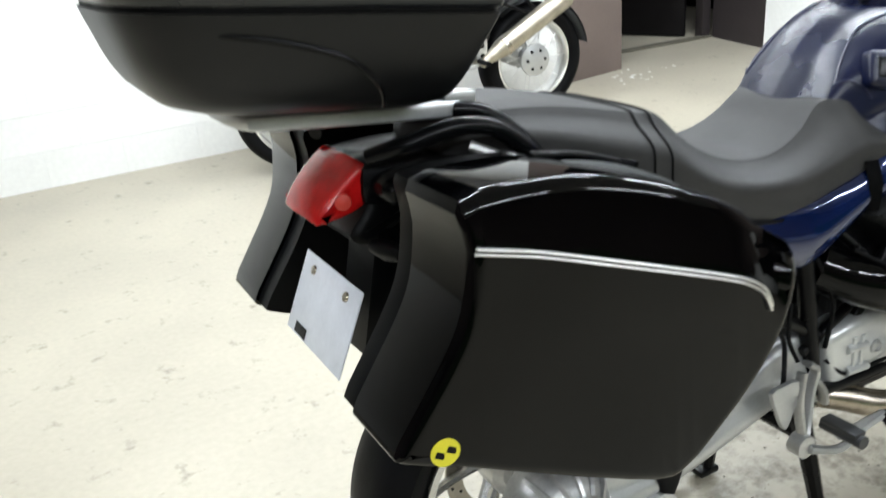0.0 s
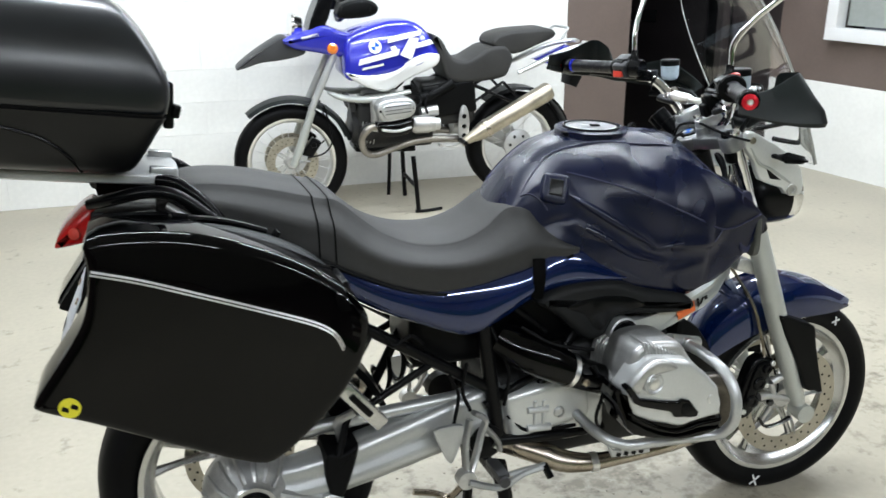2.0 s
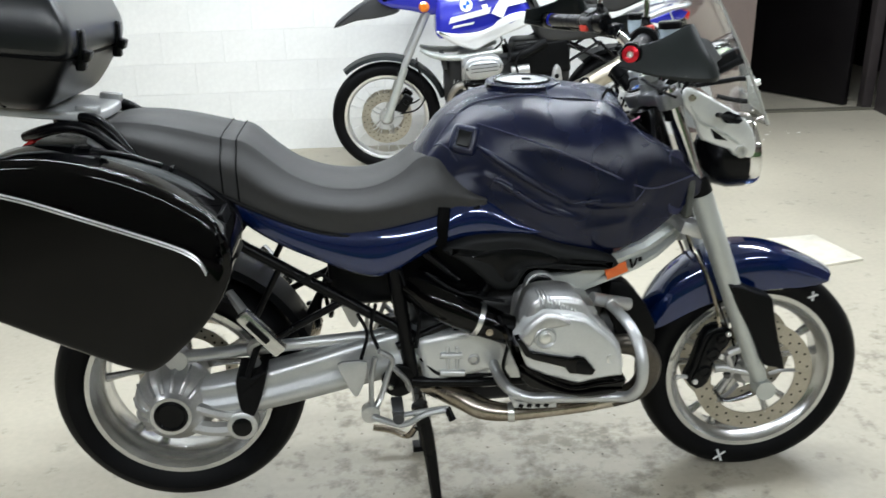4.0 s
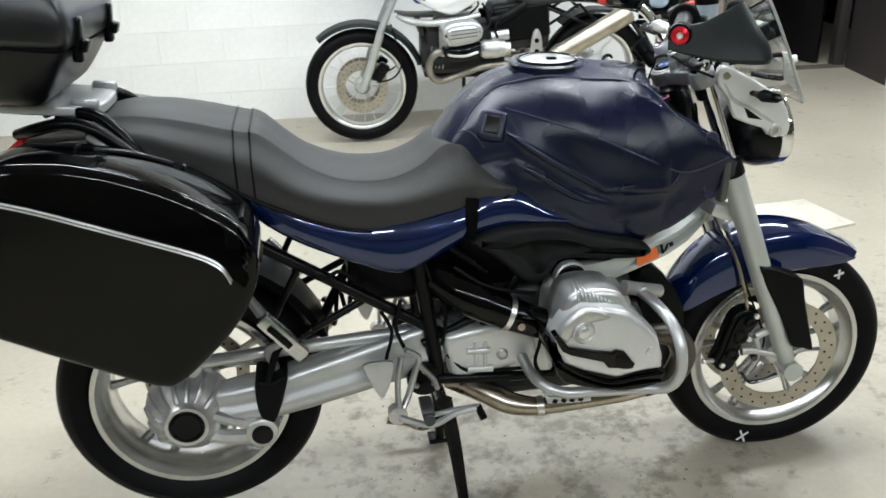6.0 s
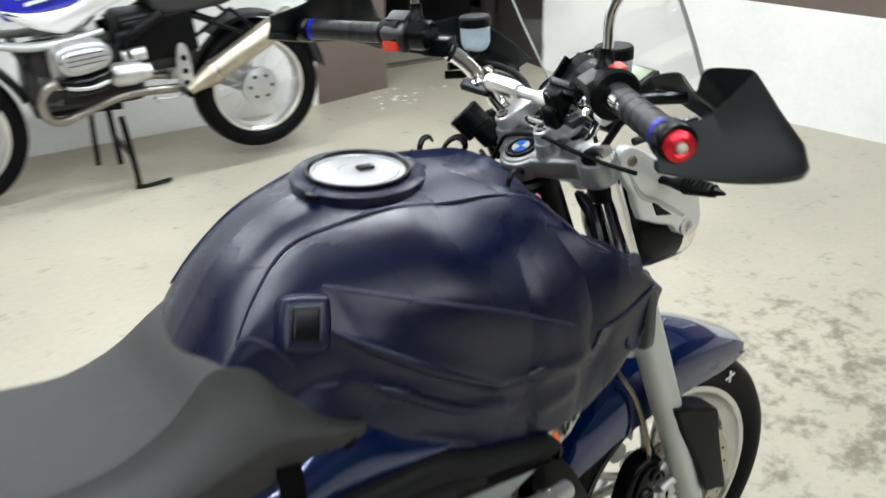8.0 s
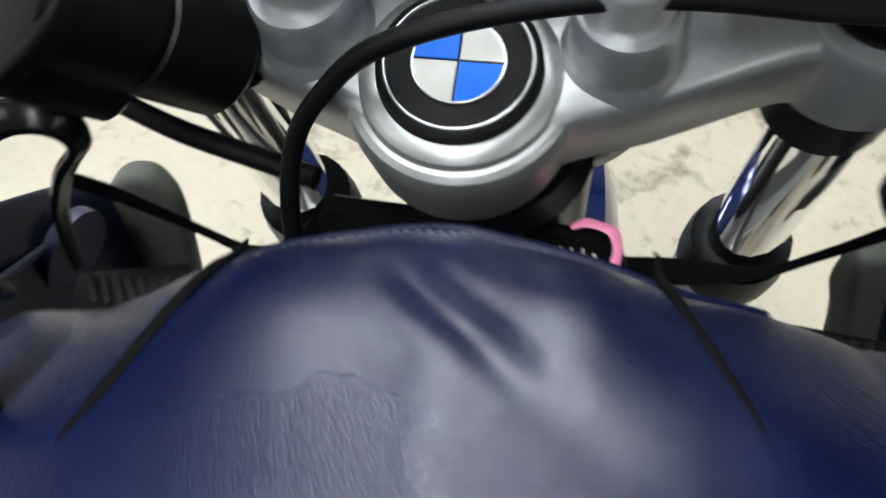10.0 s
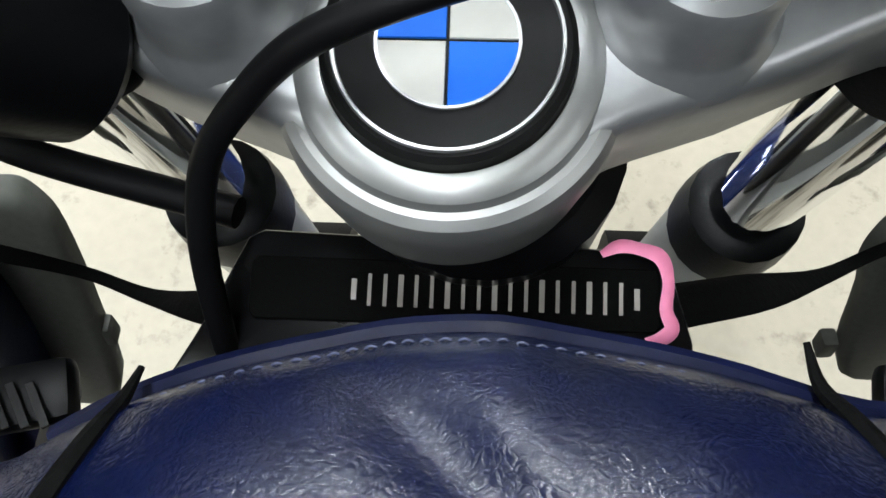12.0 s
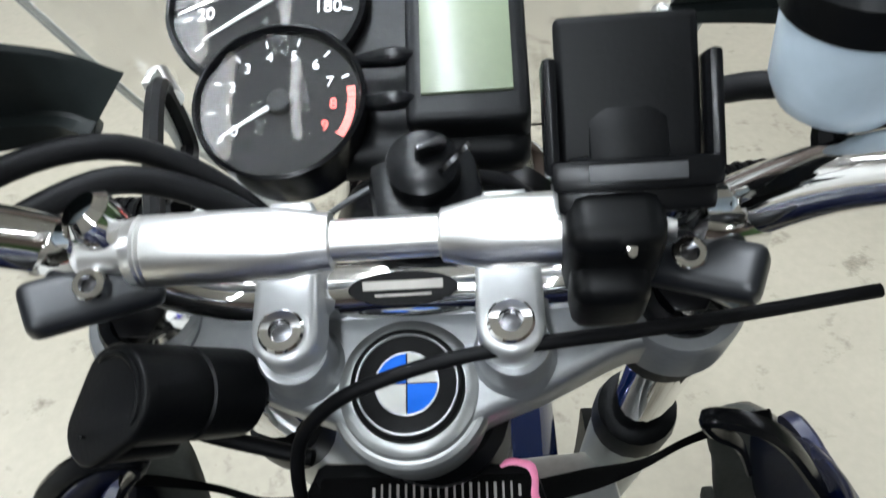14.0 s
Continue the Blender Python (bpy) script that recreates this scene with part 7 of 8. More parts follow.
def dial(a, b_, r, name, label, h=0.0):
    o = dash(a, b_, h)
    d = single(name, lambda b: lathe(b, [(-0.04, r * 0.6), (-0.03, r * 0.95), (0.004, r * 1.06), (0.008, r * 1.05), (0.009, r), (0.002, r * 0.96), (0.0, r * 0.95), (0.0, 0)], o, DN, 48), BLACK_SATIN, bike, label)
    single("dial_face", lambda b: lathe(b, [(0.0005, 0), (0.0005, r * 0.94), (0.0015, r * 0.94), (0.0015, 0)], o, DN, 40), DIAL, d, "black dial face")
    single("dial_glass", lambda b: lathe(b, [(0.0045, 0), (0.0045, r * 0.985)] + [(0.0055 + r * 0.14 * (1 - (k / 6) ** 2), r * 0.98 * k / 6) for k in range(6, -1, -1)], o, DN, 40), LENS, d, "clear dial glass").visible_shadow = False
    return d


def dial_marks(d, a, b_, r, numbers, first, last, red=(), h=0.0):
    for i, text in enumerate(numbers):
        g = radians(first + (last - first) * i / (len(numbers) - 1))
        ca, sa = math.cos(g), math.sin(g)
        bm_ = bmesh.new()
        box(bm_, (0.83 * r * ca, 0.83 * r * sa, 0.0022), (0.10 * r, 0.022 * r, 0.0004), (0, 0, math.degrees(g)), 0, m=dash_pose(a, b_, h))
        part("tick", bm_, RED_PLASTIC if i in red else PRINT_WHITE, d)
        if text:
            letters("dial_number", text, r * 0.19, dash_pose(a, b_, h) @ Matrix.Translation((0.63 * r * ca, 0.63 * r * sa, 0.0022)), RED_PLASTIC if i in red else PRINT_WHITE, d)


tacho = dial(0, 0, 0.0420, "tachometer", "round black tachometer with white numbers")
dial_marks(tacho, 0, 0, 0.0420, ["0", "1", "2", "3", "4", "5", "6", "7", "8", "9"], 212, -32, (8, 9))
bm = bmesh.new()
for i in range(9):
    g0_, g1_ = radians(12 - 5 * i), radians(7.4 - 5 * i)
    loft(bm, [[dash_pose(0, 0) @ Vector((0.0420 * q * math.cos(g), 0.0420 * q * math.sin(g), h)) for q, g in ((0.80, g0_), (0.90, g0_), (0.90, g1_), (0.80, g1_))] for h in (0.0020, 0.0024)])
part("red_zone", bm, RED_PLASTIC, tacho, "red zone of the dial")
single("needle", lambda b: (tube(b, [dash_pose(0, 0) @ Vector((-0.004, -0.0025, 0.0035)), dash_pose(0, 0) @ Vector((-0.030, -0.018, 0.0035))], [0.0012, 0.0005], 6, smooth=False), tube(b, [dash_pose(0, 0) @ Vector((0.0, 0.0, 0.0032)), dash_pose(0, 0) @ Vector((0.006, 0.0035, 0.0034))], 0.0010, 6, smooth=False)), PRINT_WHITE, tacho, "white needle")
single("needle_hub", lambda b: lathe(b, [(0.002, 0.007), (0.0050, 0.006), (0.0050, 0)], dash(0, 0), DN, 16), BLACK_SATIN, tacho)
speedo = dial(0.013, 0.070, 0.053, "speedometer", "round black speedometer", -0.012)
dial_marks(speedo, 0.013, 0.070, 0.053, ["", "20", "40", "60", "80", "100", "120", "140", "160", "180", ""], 215, -35, (), -0.012)
single("needle", lambda b: tube(b, [dash_pose(0.013, 0.070, -0.012) @ Vector((0.004, 0.0, 0.0035)), dash_pose(0.013, 0.070, -0.012) @ Vector((-0.034, -0.022, 0.0035))], [0.0012, 0.0005], 6, smooth=False), PRINT_WHITE, speedo, "white needle")
dashbox = single("dash_housing", lambda b: (box(b, (0.050, 0.036, -0.026), (0.150, 0.130, 0.026), (0, 0, 0), 0.015, m=dash_pose(0, 0), seg=3), box(b, (0.094, 0.036, -0.008), (0.062, 0.106, 0.026), (0, 0, 0), 0.006, m=dash_pose(0, 0), seg=3)), BLACK_ROUGH, bike, "black instrument housing")
single("display", lambda b: box(b, (0.094, 0.040, 0.0055), (0.046, 0.084, 0.003), (0, 0, 0), 0.001, m=dash_pose(0, 0)), LCD, dashbox, "grey-green display")
for c in ((0.050, 0.023), (0.050, -0.002)):
    single("dash_knob", lambda b: tube(b, [dash_pose(0, 0) @ Vector((c[0] - 0.012, c[1], 0.0)), dash_pose(0, 0) @ Vector((c[0] + 0.008, c[1], 0.002)), dash_pose(0, 0) @ Vector((c[0] + 0.020, c[1], 0.002))], [0.0035, 0.0055, 0.002], 10, 3), BLACK_SATIN, dashbox)

# ---- windscreen ----
SCREEN_ROWS = [(0.995, 1.440, 0.150, 0.012), (1.03, 1.421, 0.158, 0.022), (1.08, 1.396, 0.166, 0.030), (1.15, 1.360, 0.174, 0.038), (1.23, 1.317, 0.178, 0.043), (1.32, 1.268, 0.172, 0.044), (1.40, 1.225, 0.150, 0.040), (1.45, 1.198, 0.110, 0.030), (1.465, 1.190, 0.07, 0.02)]
bm = bmesh.new()
rows = []
for i in range(25):
    z = 0.995 + 0.47 * i / 24
    x, w, dep = lerp_rows(SCREEN_ROWS, z)
    rows.append([Vector((x + dep * (1 - u * u), w * u, z)) for u in [-1 + j / 8 for j in range(17)]])
rings = [r + [p + Vector((-0.0035, 0, -0.0015)) for p in r[::-1]] for r in rows]
loft(bm, rings)
screen = part("windscreen", bm, SCREEN, bike, "clear plastic windscreen")
screen.visible_shadow = False
for s in (-1, 1):
    edge = [Vector((lerp_rows(SCREEN_ROWS, z)[0] - 0.001, s * lerp_rows(SCREEN_ROWS, z)[1], z)) for z in [0.997 + 0.465 * i / 14 for i in range(15)]]
    single("screen_edge", lambda b: tube(b, edge, [0.0052 - 0.0030 * k / 14 for k in range(15)], 8, 3, flat=0.5), SCREEN_EDGE, screen, "pale turned edge of the screen")
    single("screen_foot", lambda b: pillow(b, [(1.374, 1.112), (1.394, 1.110), (1.434, 1.012), (1.414, 1.028), (1.384, 1.052)], s * 0.1485, s * 0.1535, 0.0012, xz, 2), SCREEN_EDGE, screen, "pale ribbed foot of the screen")
    for k in range(5):
        single("foot_rib", lambda b: box(b, (1.389 + 0.0035 * k, s * 0.1545, 1.094 - 0.011 * k), (0.014, 0.003, 0.0035), (0, 12, 0), 0.0008), SCREEN_EDGE, screen)
for s in (-1, 1):
    single("screen_bracket", lambda b: tube(b, [Vector((1.262, s * 0.13, 1.092)), Vector((1.32, s * 0.14, 1.100)), Vector((1.372, s * 0.146, 1.106)), Vector((1.386, s * 0.146, 1.095)), Vector((1.388, s * 0.146, 1.056)), Vector((1.36, s * 0.142, 1.056)), Vector((1.315, s * 0.135, 1.066))], 0.006, 8, 4), BLACK_METAL, bike, "black screen bracket")
    single("screen_bolt", lambda b: lathe(b, [(-0.014, 0.008), (0.012, 0.008), (0.014, 0.005), (0.014, 0)], (1.396, s * 0.150, 1.095), (0.8, s * 0.4, 0.2), 14), POLISHED, bike, "screen bolt")

# ---- loose fittings on the handlebar ----
phone_holder = thing("phone_holder", "empty black plastic phone holder clamped to the cross brace", "phone holder", LEAN)
PM = frame3((1.196, -0.0825, 1.191), (0, -1, 0), (-0.75, 0.0, 0.66))
single("back_plate", lambda b: box(b, (0, 0.006, 0), (0.049, 0.058, 0.007), m=PM, bev=0.006, seg=3), BLACK_ROUGH, phone_holder)
for s in (-1, 1):
    single("side_jaw", lambda b: box(b, (s * 0.0272, 0.000, 0.006), (0.005, 0.040, 0.018), m=PM, bev=0.0025), BLACK_SATIN, phone_holder)
single("bottom_jaw", lambda b: (box(b, (0, -0.026, 0.004), (0.054, 0.015, 0.020), m=PM, bev=0.004), box(b, (0, -0.020, 0.014), (0.057, 0.011, 0.008), m=PM, bev=0.003)), BLACK_SATIN, phone_holder)
single("jaw_bar", lambda b: box(b, (0, -0.0195, 0.0185), (0.032, 0.0055, 0.0014), m=PM, bev=0.0005), GREY_PLASTIC, phone_holder, "grey bar on the lower jaw")
single("clamp_arm", lambda b: (box(b, (1.176, -0.0752, 1.158), (0.036, 0.034, 0.048), (0, -20, 0), 0.008, seg=3), box(b, (1.162, -0.0740, 1.140), (0.020, 0.028, 0.034), (0, -20, 0), 0.008, seg=3), box(b, (1.196, -0.082, 1.178), (0.03, 0.03, 0.03), (0, -40, 0), 0.008)), BLACK_ROUGH, phone_holder)
single("clamp_screw", lambda b: (tube(b, [(1.157, -0.078, 1.166), (1.145, -0.078, 1.176)], 0.0016, 8, smooth=False), box(b, (1.150, -0.078, 1.172), (0.002, 0.004, 0.012), (0, -40, 0), 0.0008)), CHROME, phone_holder, "bright clamp screw")
socket = thing("power_socket", "black round power socket with a closed cap under the handlebar", "power socket", LEAN)
SF, SAX = Vector((1.149, 0.115, 1.106)), Vector((-0.498, 0.488, 0.717)).normalized()
SM = frame3(SF, (-0.318, 0.667, -0.675), SAX)
single("socket_body", lambda b: (lathe(b, [(-0.062, 0), (-0.062, 0.016), (-0.058, 0.0195), (-0.030, 0.0200), (-0.029, 0.0188), (-0.027, 0.0188), (-0.026, 0.0205), (0.0, 0.0205), (0.001, 0)], SF, SAX, 36), lathe(b, [(-0.036, 0), (-0.036, 0.010), (-0.033, 0.0125), (0.0, 0.0130), (0.001, 0)], SM @ Vector((0.022, 0, 0)), SAX, 24)), BLACK_ROUGH, socket)
lobes = [(0.0205 * math.cos(a), 0.0205 * math.sin(a)) for a in [radians(70 + 220 * i / 16) for i in range(17)]] + [(0.022 + 0.0138 * math.cos(a), 0.0138 * math.sin(a)) for a in [radians(-70 + 140 * i / 12) for i in range(13)]]
socket_cap = single("socket_cap", lambda b: pillow(b, lobes, -0.001, 0.0055, 0.002, lambda a, c, h: SM @ Vector((a, c, h)), 3), BLACK_ROUGH, socket, "flat hinged cap")
single("cap_ridge", lambda b: tube(b, [SM @ Vector((0.0162 * math.cos(a), 0.0162 * math.sin(a), 0.0055)) for a in [radians(95 + 170 * i / 14) for i in range(15)]], [0.0004] + [0.0013] * 13 + [0.0004], 8, 2), BLACK_ROUGH, socket_cap)
single("cap_mark", lambda b: box(b, SM @ Vector((0.0235, 0.001, 0.0056)), (0.0012, 0.0012, 0.0105), (10, -30, 0), 0.0004), BLACK_SATIN, socket_cap)
single("socket_clip", lambda b: tube(b, [SF - SAX * 0.050, SF - SAX * 0.064, Vector((1.186, 0.072, 1.066)), Vector((1.196, 0.058, 1.066))], [0.010, 0.011, 0.009, 0.008], 10, 4), BLACK_ROUGH, socket, "black mounting clip")

for ob in list(bike.children):
    if ob.name.split(".")[0] in ("fork_bridge", "handlebar", "tachometer", "speedometer", "dash_housing", "front_wheel", "front_mudguard", "fork_tube", "fork_seal", "fork_leg", "brake_hose", "headlamp_shell", "headlamp_bracket", "front_indicator"):
        ob.matrix_basis = STEER
for ob in (phone_holder, socket):
    ob.matrix_basis = LEAN @ STEER

# ---- luggage ----
top_case = thing("top_case", "black plastic top case with a rounded lid on the rack", "top case", LEAN @ Matrix.Translation((-0.315, 0, 1.128)) @ Matrix.Rotation(radians(7.8), 4, "Y") @ Matrix.Translation((0.285, 0, -1.130)))
# z, rear x, front x, half-width
CASE = [(1.130, -0.420, -0.150, 0.160), (1.138, -0.452, -0.128, 0.185), (1.165, -0.478, -0.108, 0.206), (1.21, -0.500, -0.086, 0.222), (1.25, -0.516, -0.068, 0.232), (1.30, -0.526, -0.066, 0.235), (1.35, -0.512, -0.088, 0.226), (1.40, -0.480, -0.125, 0.202), (1.435, -0.440, -0.165, 0.165), (1.452, -0.390, -0.210, 0.110)]


def case_ring(z, grow=0.0, n=72):
    xr, xf, hw = lerp_rows(CASE, z)
    cx, a = (xr + xf) / 2, (xf - xr) / 2 + grow
    out = []
    for i in range(n):
        t = 2 * math.pi * i / n
        c, s = math.cos(t), math.sin(t)
        e = 0.11 if c > 0 else 0.42
        out.append(Vector((cx + a * math.copysign(abs(c) ** e, c), (hw + grow) * math.copysign(abs(s) ** e, s), z)))
    return out


single("lower_shell", lambda b: loft(b, [case_ring(1.130 + 0.114 * i / 12) for i in range(13)]), SHELL_BLACK, top_case, "matt black lower shell", 60)
single("lid", lambda b: loft(b, [case_ring(1.2505, -0.004)] + [case_ring(1.2525 + 0.1995 * i / 18) for i in range(19)]), LID_BLACK, top_case, "satin black lid", 60)
single("joint_band", lambda b: loft(b, [case_ring(1.242, -0.004), case_ring(1.254, -0.004)]), RUBBER, top_case)
for s in (-1, 1):
    single("shell_crease", lambda b: tube(b, [Vector((x, s * (lerp_rows(CASE, z)[2] * k + 0.001), z)) for x, z, k in ((-0.46, 1.225, 0.86), (-0.40, 1.222, 0.985), (-0.33, 1.212, 0.999), (-0.27, 1.195, 1.0), (-0.23, 1.165, 1.0), (-0.21, 1.135, 1.0))], 0.0035, 8, 5), BLACK_SATIN, top_case, "moulded line on the shell")
    latch = single("latch", lambda b: (box(b, (-0.066, s * 0.150, 1.262), (0.020, 0.030, 0.085), (0, -3, 0), 0.007, seg=3), box(b, (-0.052, s * 0.150, 1.252), (0.016, 0.034, 0.024), (0, 12, 0), 0.005, seg=3)), BLACK_SATIN, top_case, "black latch")
def lens_band(b):
    """The pale lens that wraps round the rear of the lid."""
    rings = []
    for k in range(9):
        z = 1.272 + 0.130 * k / 8
        g_ = 0.004 if 0 < k < 8 else 0.001
        outer = case_ring(z, g_)[26:47]
        rings.append(outer + case_ring(z, -0.004)[26:47][::-1])
    loft(b, rings)


single("rear_reflector", lens_band, material("grey_lens", (0.45, 0.48, 0.52), 0.15, 0.2, 0.05, 20, 100, 0.02, coat=0.5), top_case, "pale grey rear lens", 50)

PAN = [(-0.238, 1.040), (-0.150, 1.044), (-0.060, 1.030), (0.040, 0.997), (0.130, 0.952), (0.190, 0.905), (0.218, 0.858), (0.214, 0.805), (0.192, 0.752), (0.150, 0.694), (0.095, 0.640), (0.045, 0.600), (-0.005, 0.595), (-0.150, 0.658), (-0.265, 0.713), (-0.345, 0.747), (-0.352, 0.765), (-0.322, 0.808), (-0.280, 0.866), (-0.254, 0.915), (-0.240, 0.985)]
LINE = [(-0.36, 1.000), (-0.236, 0.988), (-0.16, 0.966), (-0.072, 0.934), (0.022, 0.899), (0.10, 0.869), (0.135, 0.852), (0.156, 0.834), (0.168, 0.808)]


def case_face(b, o, skin):
    """The rounded rim of a case and its outer face, which is cut along the trim line."""
    rings = [[skin(*p, 0.225) for p in o]]
    for i in range(7):
        a = math.pi / 2 * i / 6
        rings.append([skin(*p, 0.408 - 0.018 * (1 - math.sin(a))) for p in inset(o, 0.018 * (1 - math.cos(a)))])
    loft(b, rings, (True, False))
    f = bmesh.new()
    f.faces.new([f.verts.new((p[0], p[1], 0)) for p in inset(o, 0.018)])
    pts = [(x, lerp_rows(LINE, x)[0]) for x in [-0.30 + 0.46 * i / 16 for i in range(17)]] + [(0.166, 0.806)]
    for (x0, z0), (x1, z1) in zip(pts, pts[1:]):
        d = Vector((x1 - x0, z1 - z0, 0)).normalized()
        bmesh.ops.bisect_plane(f, geom=f.verts[:] + f.edges[:] + f.faces[:], plane_co=(x0, z0, 0), plane_no=(-d.y, d.x, 0))
    for k in range(24):
        bmesh.ops.bisect_plane(f, geom=f.verts[:] + f.edges[:] + f.faces[:], plane_co=(-0.34 + 0.024 * k, 0, 0), plane_no=(1, 0, 0))
    for v in f.verts:
        v.co = skin(v.co.x, v.co.y, 0.408)
    merge(b, f)
    bmesh.ops.remove_doubles(b, verts=b.verts[:], dist=0.0004)


for s in (-1, 1):
    case = thing("side_case", "glossy black hard side case with a pale trim line", "side case", LEAN, "side cases")

    def skin(x, z, h):
        """Outwards from the bike: the outer face runs in towards the rear, and above the trim line it leans inwards."""
        zl = lerp_rows(LINE, x)[0] if x < 0.168 else 0.80
        lean_in = 0.31 * max(0, z - zl - 0.006) * max(0, (h - 0.225) / 0.183) if x < 0.20 else 0
        return Vector((x, s * (h - (0.19 - x) * 0.10 * (h - 0.19) / 0.21 - lean_in), z))

    shell = single("case_shell", lambda b: case_face(b, c2(PAN, 3), skin), BLACK_GLOSS, case, "glossy black outer shell", 30)
    single("inner_shell", lambda b: pillow(b, inset(c2(PAN, 3), 0.006), 0.165, 0.228, 0.002, skin, 2), BLACK_ROUGH, case, "matt black inner shell")
    line = [(-0.236, 0.988), (-0.16, 0.966), (-0.072, 0.934), (0.022, 0.899), (0.10, 0.869), (0.135, 0.852), (0.156, 0.834), (0.168, 0.808)]
    for dz, mt in ((0.0024, POLISHED), (-0.0028, POLISHED)):
        single("trim_line", lambda b: tube(b, [skin(x + dz * 0.4, z + dz, 0.4105 + 0.001) for x, z in line], 0.0034, 8, 5, flat=0.6), mt, case, "bright double trim line")
    single("trim_core", lambda b: tube(b, [skin(x, z, 0.411) for x, z in line], 0.0018, 8, 5), BLACK_ROUGH, case)
    single("round_sticker", lambda b: lathe(b, [(0, 0.0185), (0.0012, 0.0185), (0.0012, 0)], skin(-0.298, 0.753, 0.4081), (-0.104, s, 0.0), 28), YELLOW, case, "round yellow sticker")
    single("sticker_mark", lambda b: (box(b, skin(-0.305, 0.751, 0.4096), (0.012, 0.0012, 0.008), (0, 30, 0), 0.0), box(b, skin(-0.290, 0.754, 0.4096), (0.012, 0.0012, 0.008), (0, 30, 0), 0.0)), BLACK_METAL, case, "dark marks on the sticker")
    single("rear_edge_line", lambda b: tube(b, [skin(x, z, 0.385) for x, z in ((-0.250, 0.905), (-0.262, 0.880), (-0.285, 0.846), (-0.318, 0.800), (-0.350, 0.757))], [0.001, 0.003, 0.003, 0.003, 0.001], 8, 5), POLISHED, case, "bright edge line")
    topo = [(-0.235, 0.0), (-0.10, -0.004), (0.02, -0.030), (0.12, -0.075), (0.18, -0.12)]
    single("top_trim", lambda b: tube(b, [Vector((x, s * 0.258, 1.022 + z)) for x, z in topo], [0.026, 0.032, 0.034, 0.032, 0.018], 14, 5, flat=0.5), GUARD_BLACK, case, "matt black top edge")
    single("case_handle", lambda b: (tube(b, [Vector((-0.07, s * 0.225, 1.032)), Vector((0.00, s * 0.225, 1.018)), Vector((0.07, s * 0.225, 0.992))], 0.010, 8, 4, flat=0.6), box(b, (0.088, s * 0.225, 0.983), (0.008, 0.035, 0.018), (0, 28, 0), 0.003), box(b, (-0.10, s * 0.225, 1.036), (0.008, 0.035, 0.014), (0, 8, 0), 0.003)), BLACK_SATIN, case, "black carrying handle")
    single("case_lock", lambda b: lathe(b, [(0, 0.010), (0.006, 0.009), (0.007, 0)], (-0.165, s * 0.235, 1.034), (0, 0, 1), 16), POLISHED, case, "small bright lock")
    single("front_glint_panel", lambda b: box(b, skin(0.205, 0.86, 0.29), (0.012, 0.09, 0.10), (0, -14, 0), 0.005), BLACK_ROUGH, case)

# ---- the second motorcycle, along the wall ----
GS = Matrix.Translation((1.37, 3.095, 0)) @ Matrix.Rotation(radians(-3.7), 4, "Z")
gs = thing("motorcycle", "tall blue and white motorcycle with silver engine on its stand", "motorcycle", GS)
DARKC = bpy.data.materials["dark_cast_alloy"]
GF, GR = (-0.692, 0, 0.332), (0.692, 0, 0.352)


def g(x, y, z):
    """From the room's x to the second motorcycle's own frame."""
    return Vector((x - 1.37, y, z))


def spoked_wheel(name, c, r, w, rim, hub_r, disc):
    bm = bmesh.new()
    h = w * 0.36
    lathe(bm, [(-h, rim + 0.006), (-h, rim - 0.008), (-h * 0.85, rim - 0.017), (-h * 0.5, rim - 0.024), (h * 0.5, rim - 0.024), (h * 0.85, rim - 0.017), (h, rim - 0.008), (h, rim + 0.006), (0, rim - 0.010)], c, (0, 1, 0), 56, wrap=True)
    wh = part(name, bm, POLISHED, gs, "spoked wheel with a polished rim")
    for i in range(20):
        a = 2 * math.pi * i / 20
        k = 1 if i % 2 else -1
        single("spoke", lambda b: tube(b, [(c[0] + hub_r * math.cos(a + 0.3 * k), c[1] + k * 0.03, c[2] + hub_r * math.sin(a + 0.3 * k)), (c[0] + (rim - 0.020) * math.cos(a), c[1] + k * h * 0.5, c[2] + (rim - 0.020) * math.sin(a))], 0.0026, 5, smooth=False), POLISHED, wh)
    single("hub", lambda b: lathe(b, [(-0.06, 0), (-0.06, hub_r * 0.7), (-0.035, hub_r), (0.035, hub_r), (0.06, hub_r * 0.7), (0.06, 0)], c, (0, 1, 0), 24), ALLOY, wh)
    single("tyre", lambda b: lathe(b, tyre_profile(r, w, rim), c, (0, 1, 0), 64, wrap=True), RUBBER, wh, "black road tyre")
    if disc:
        for s in (-1, 1):
            brake_disc(wh, c, 0.10, 0.150, s * 0.062)
    return wh


spoked_wheel("front_wheel", GF, 0.328, 0.115, 0.252, 0.045, True)
rw = spoked_wheel("rear_wheel", GR, 0.316, 0.150, 0.228, 0.060, False)
single("hub_plate", lambda b: lathe(b, [(0, 0), (0, 0.092), (-0.012, 0.090), (-0.016, 0.075), (-0.030, 0.040), (-0.030, 0)], (GR[0], -0.055, GR[2]), (0, 1, 0), 28), SILVER, rw, "round silver hub plate")
for i in range(6):
    a = 2 * math.pi * i / 6
    single("wheel_bolt", lambda b: lathe(b, [(0, 0.010), (0.006, 0.009), (0.006, 0)], (GR[0] + 0.055 * math.cos(a), -0.076, GR[2] + 0.055 * math.sin(a)), (0, -1, 0), 8), BLACK_METAL, rw)
bm = bmesh.new()
rings = []
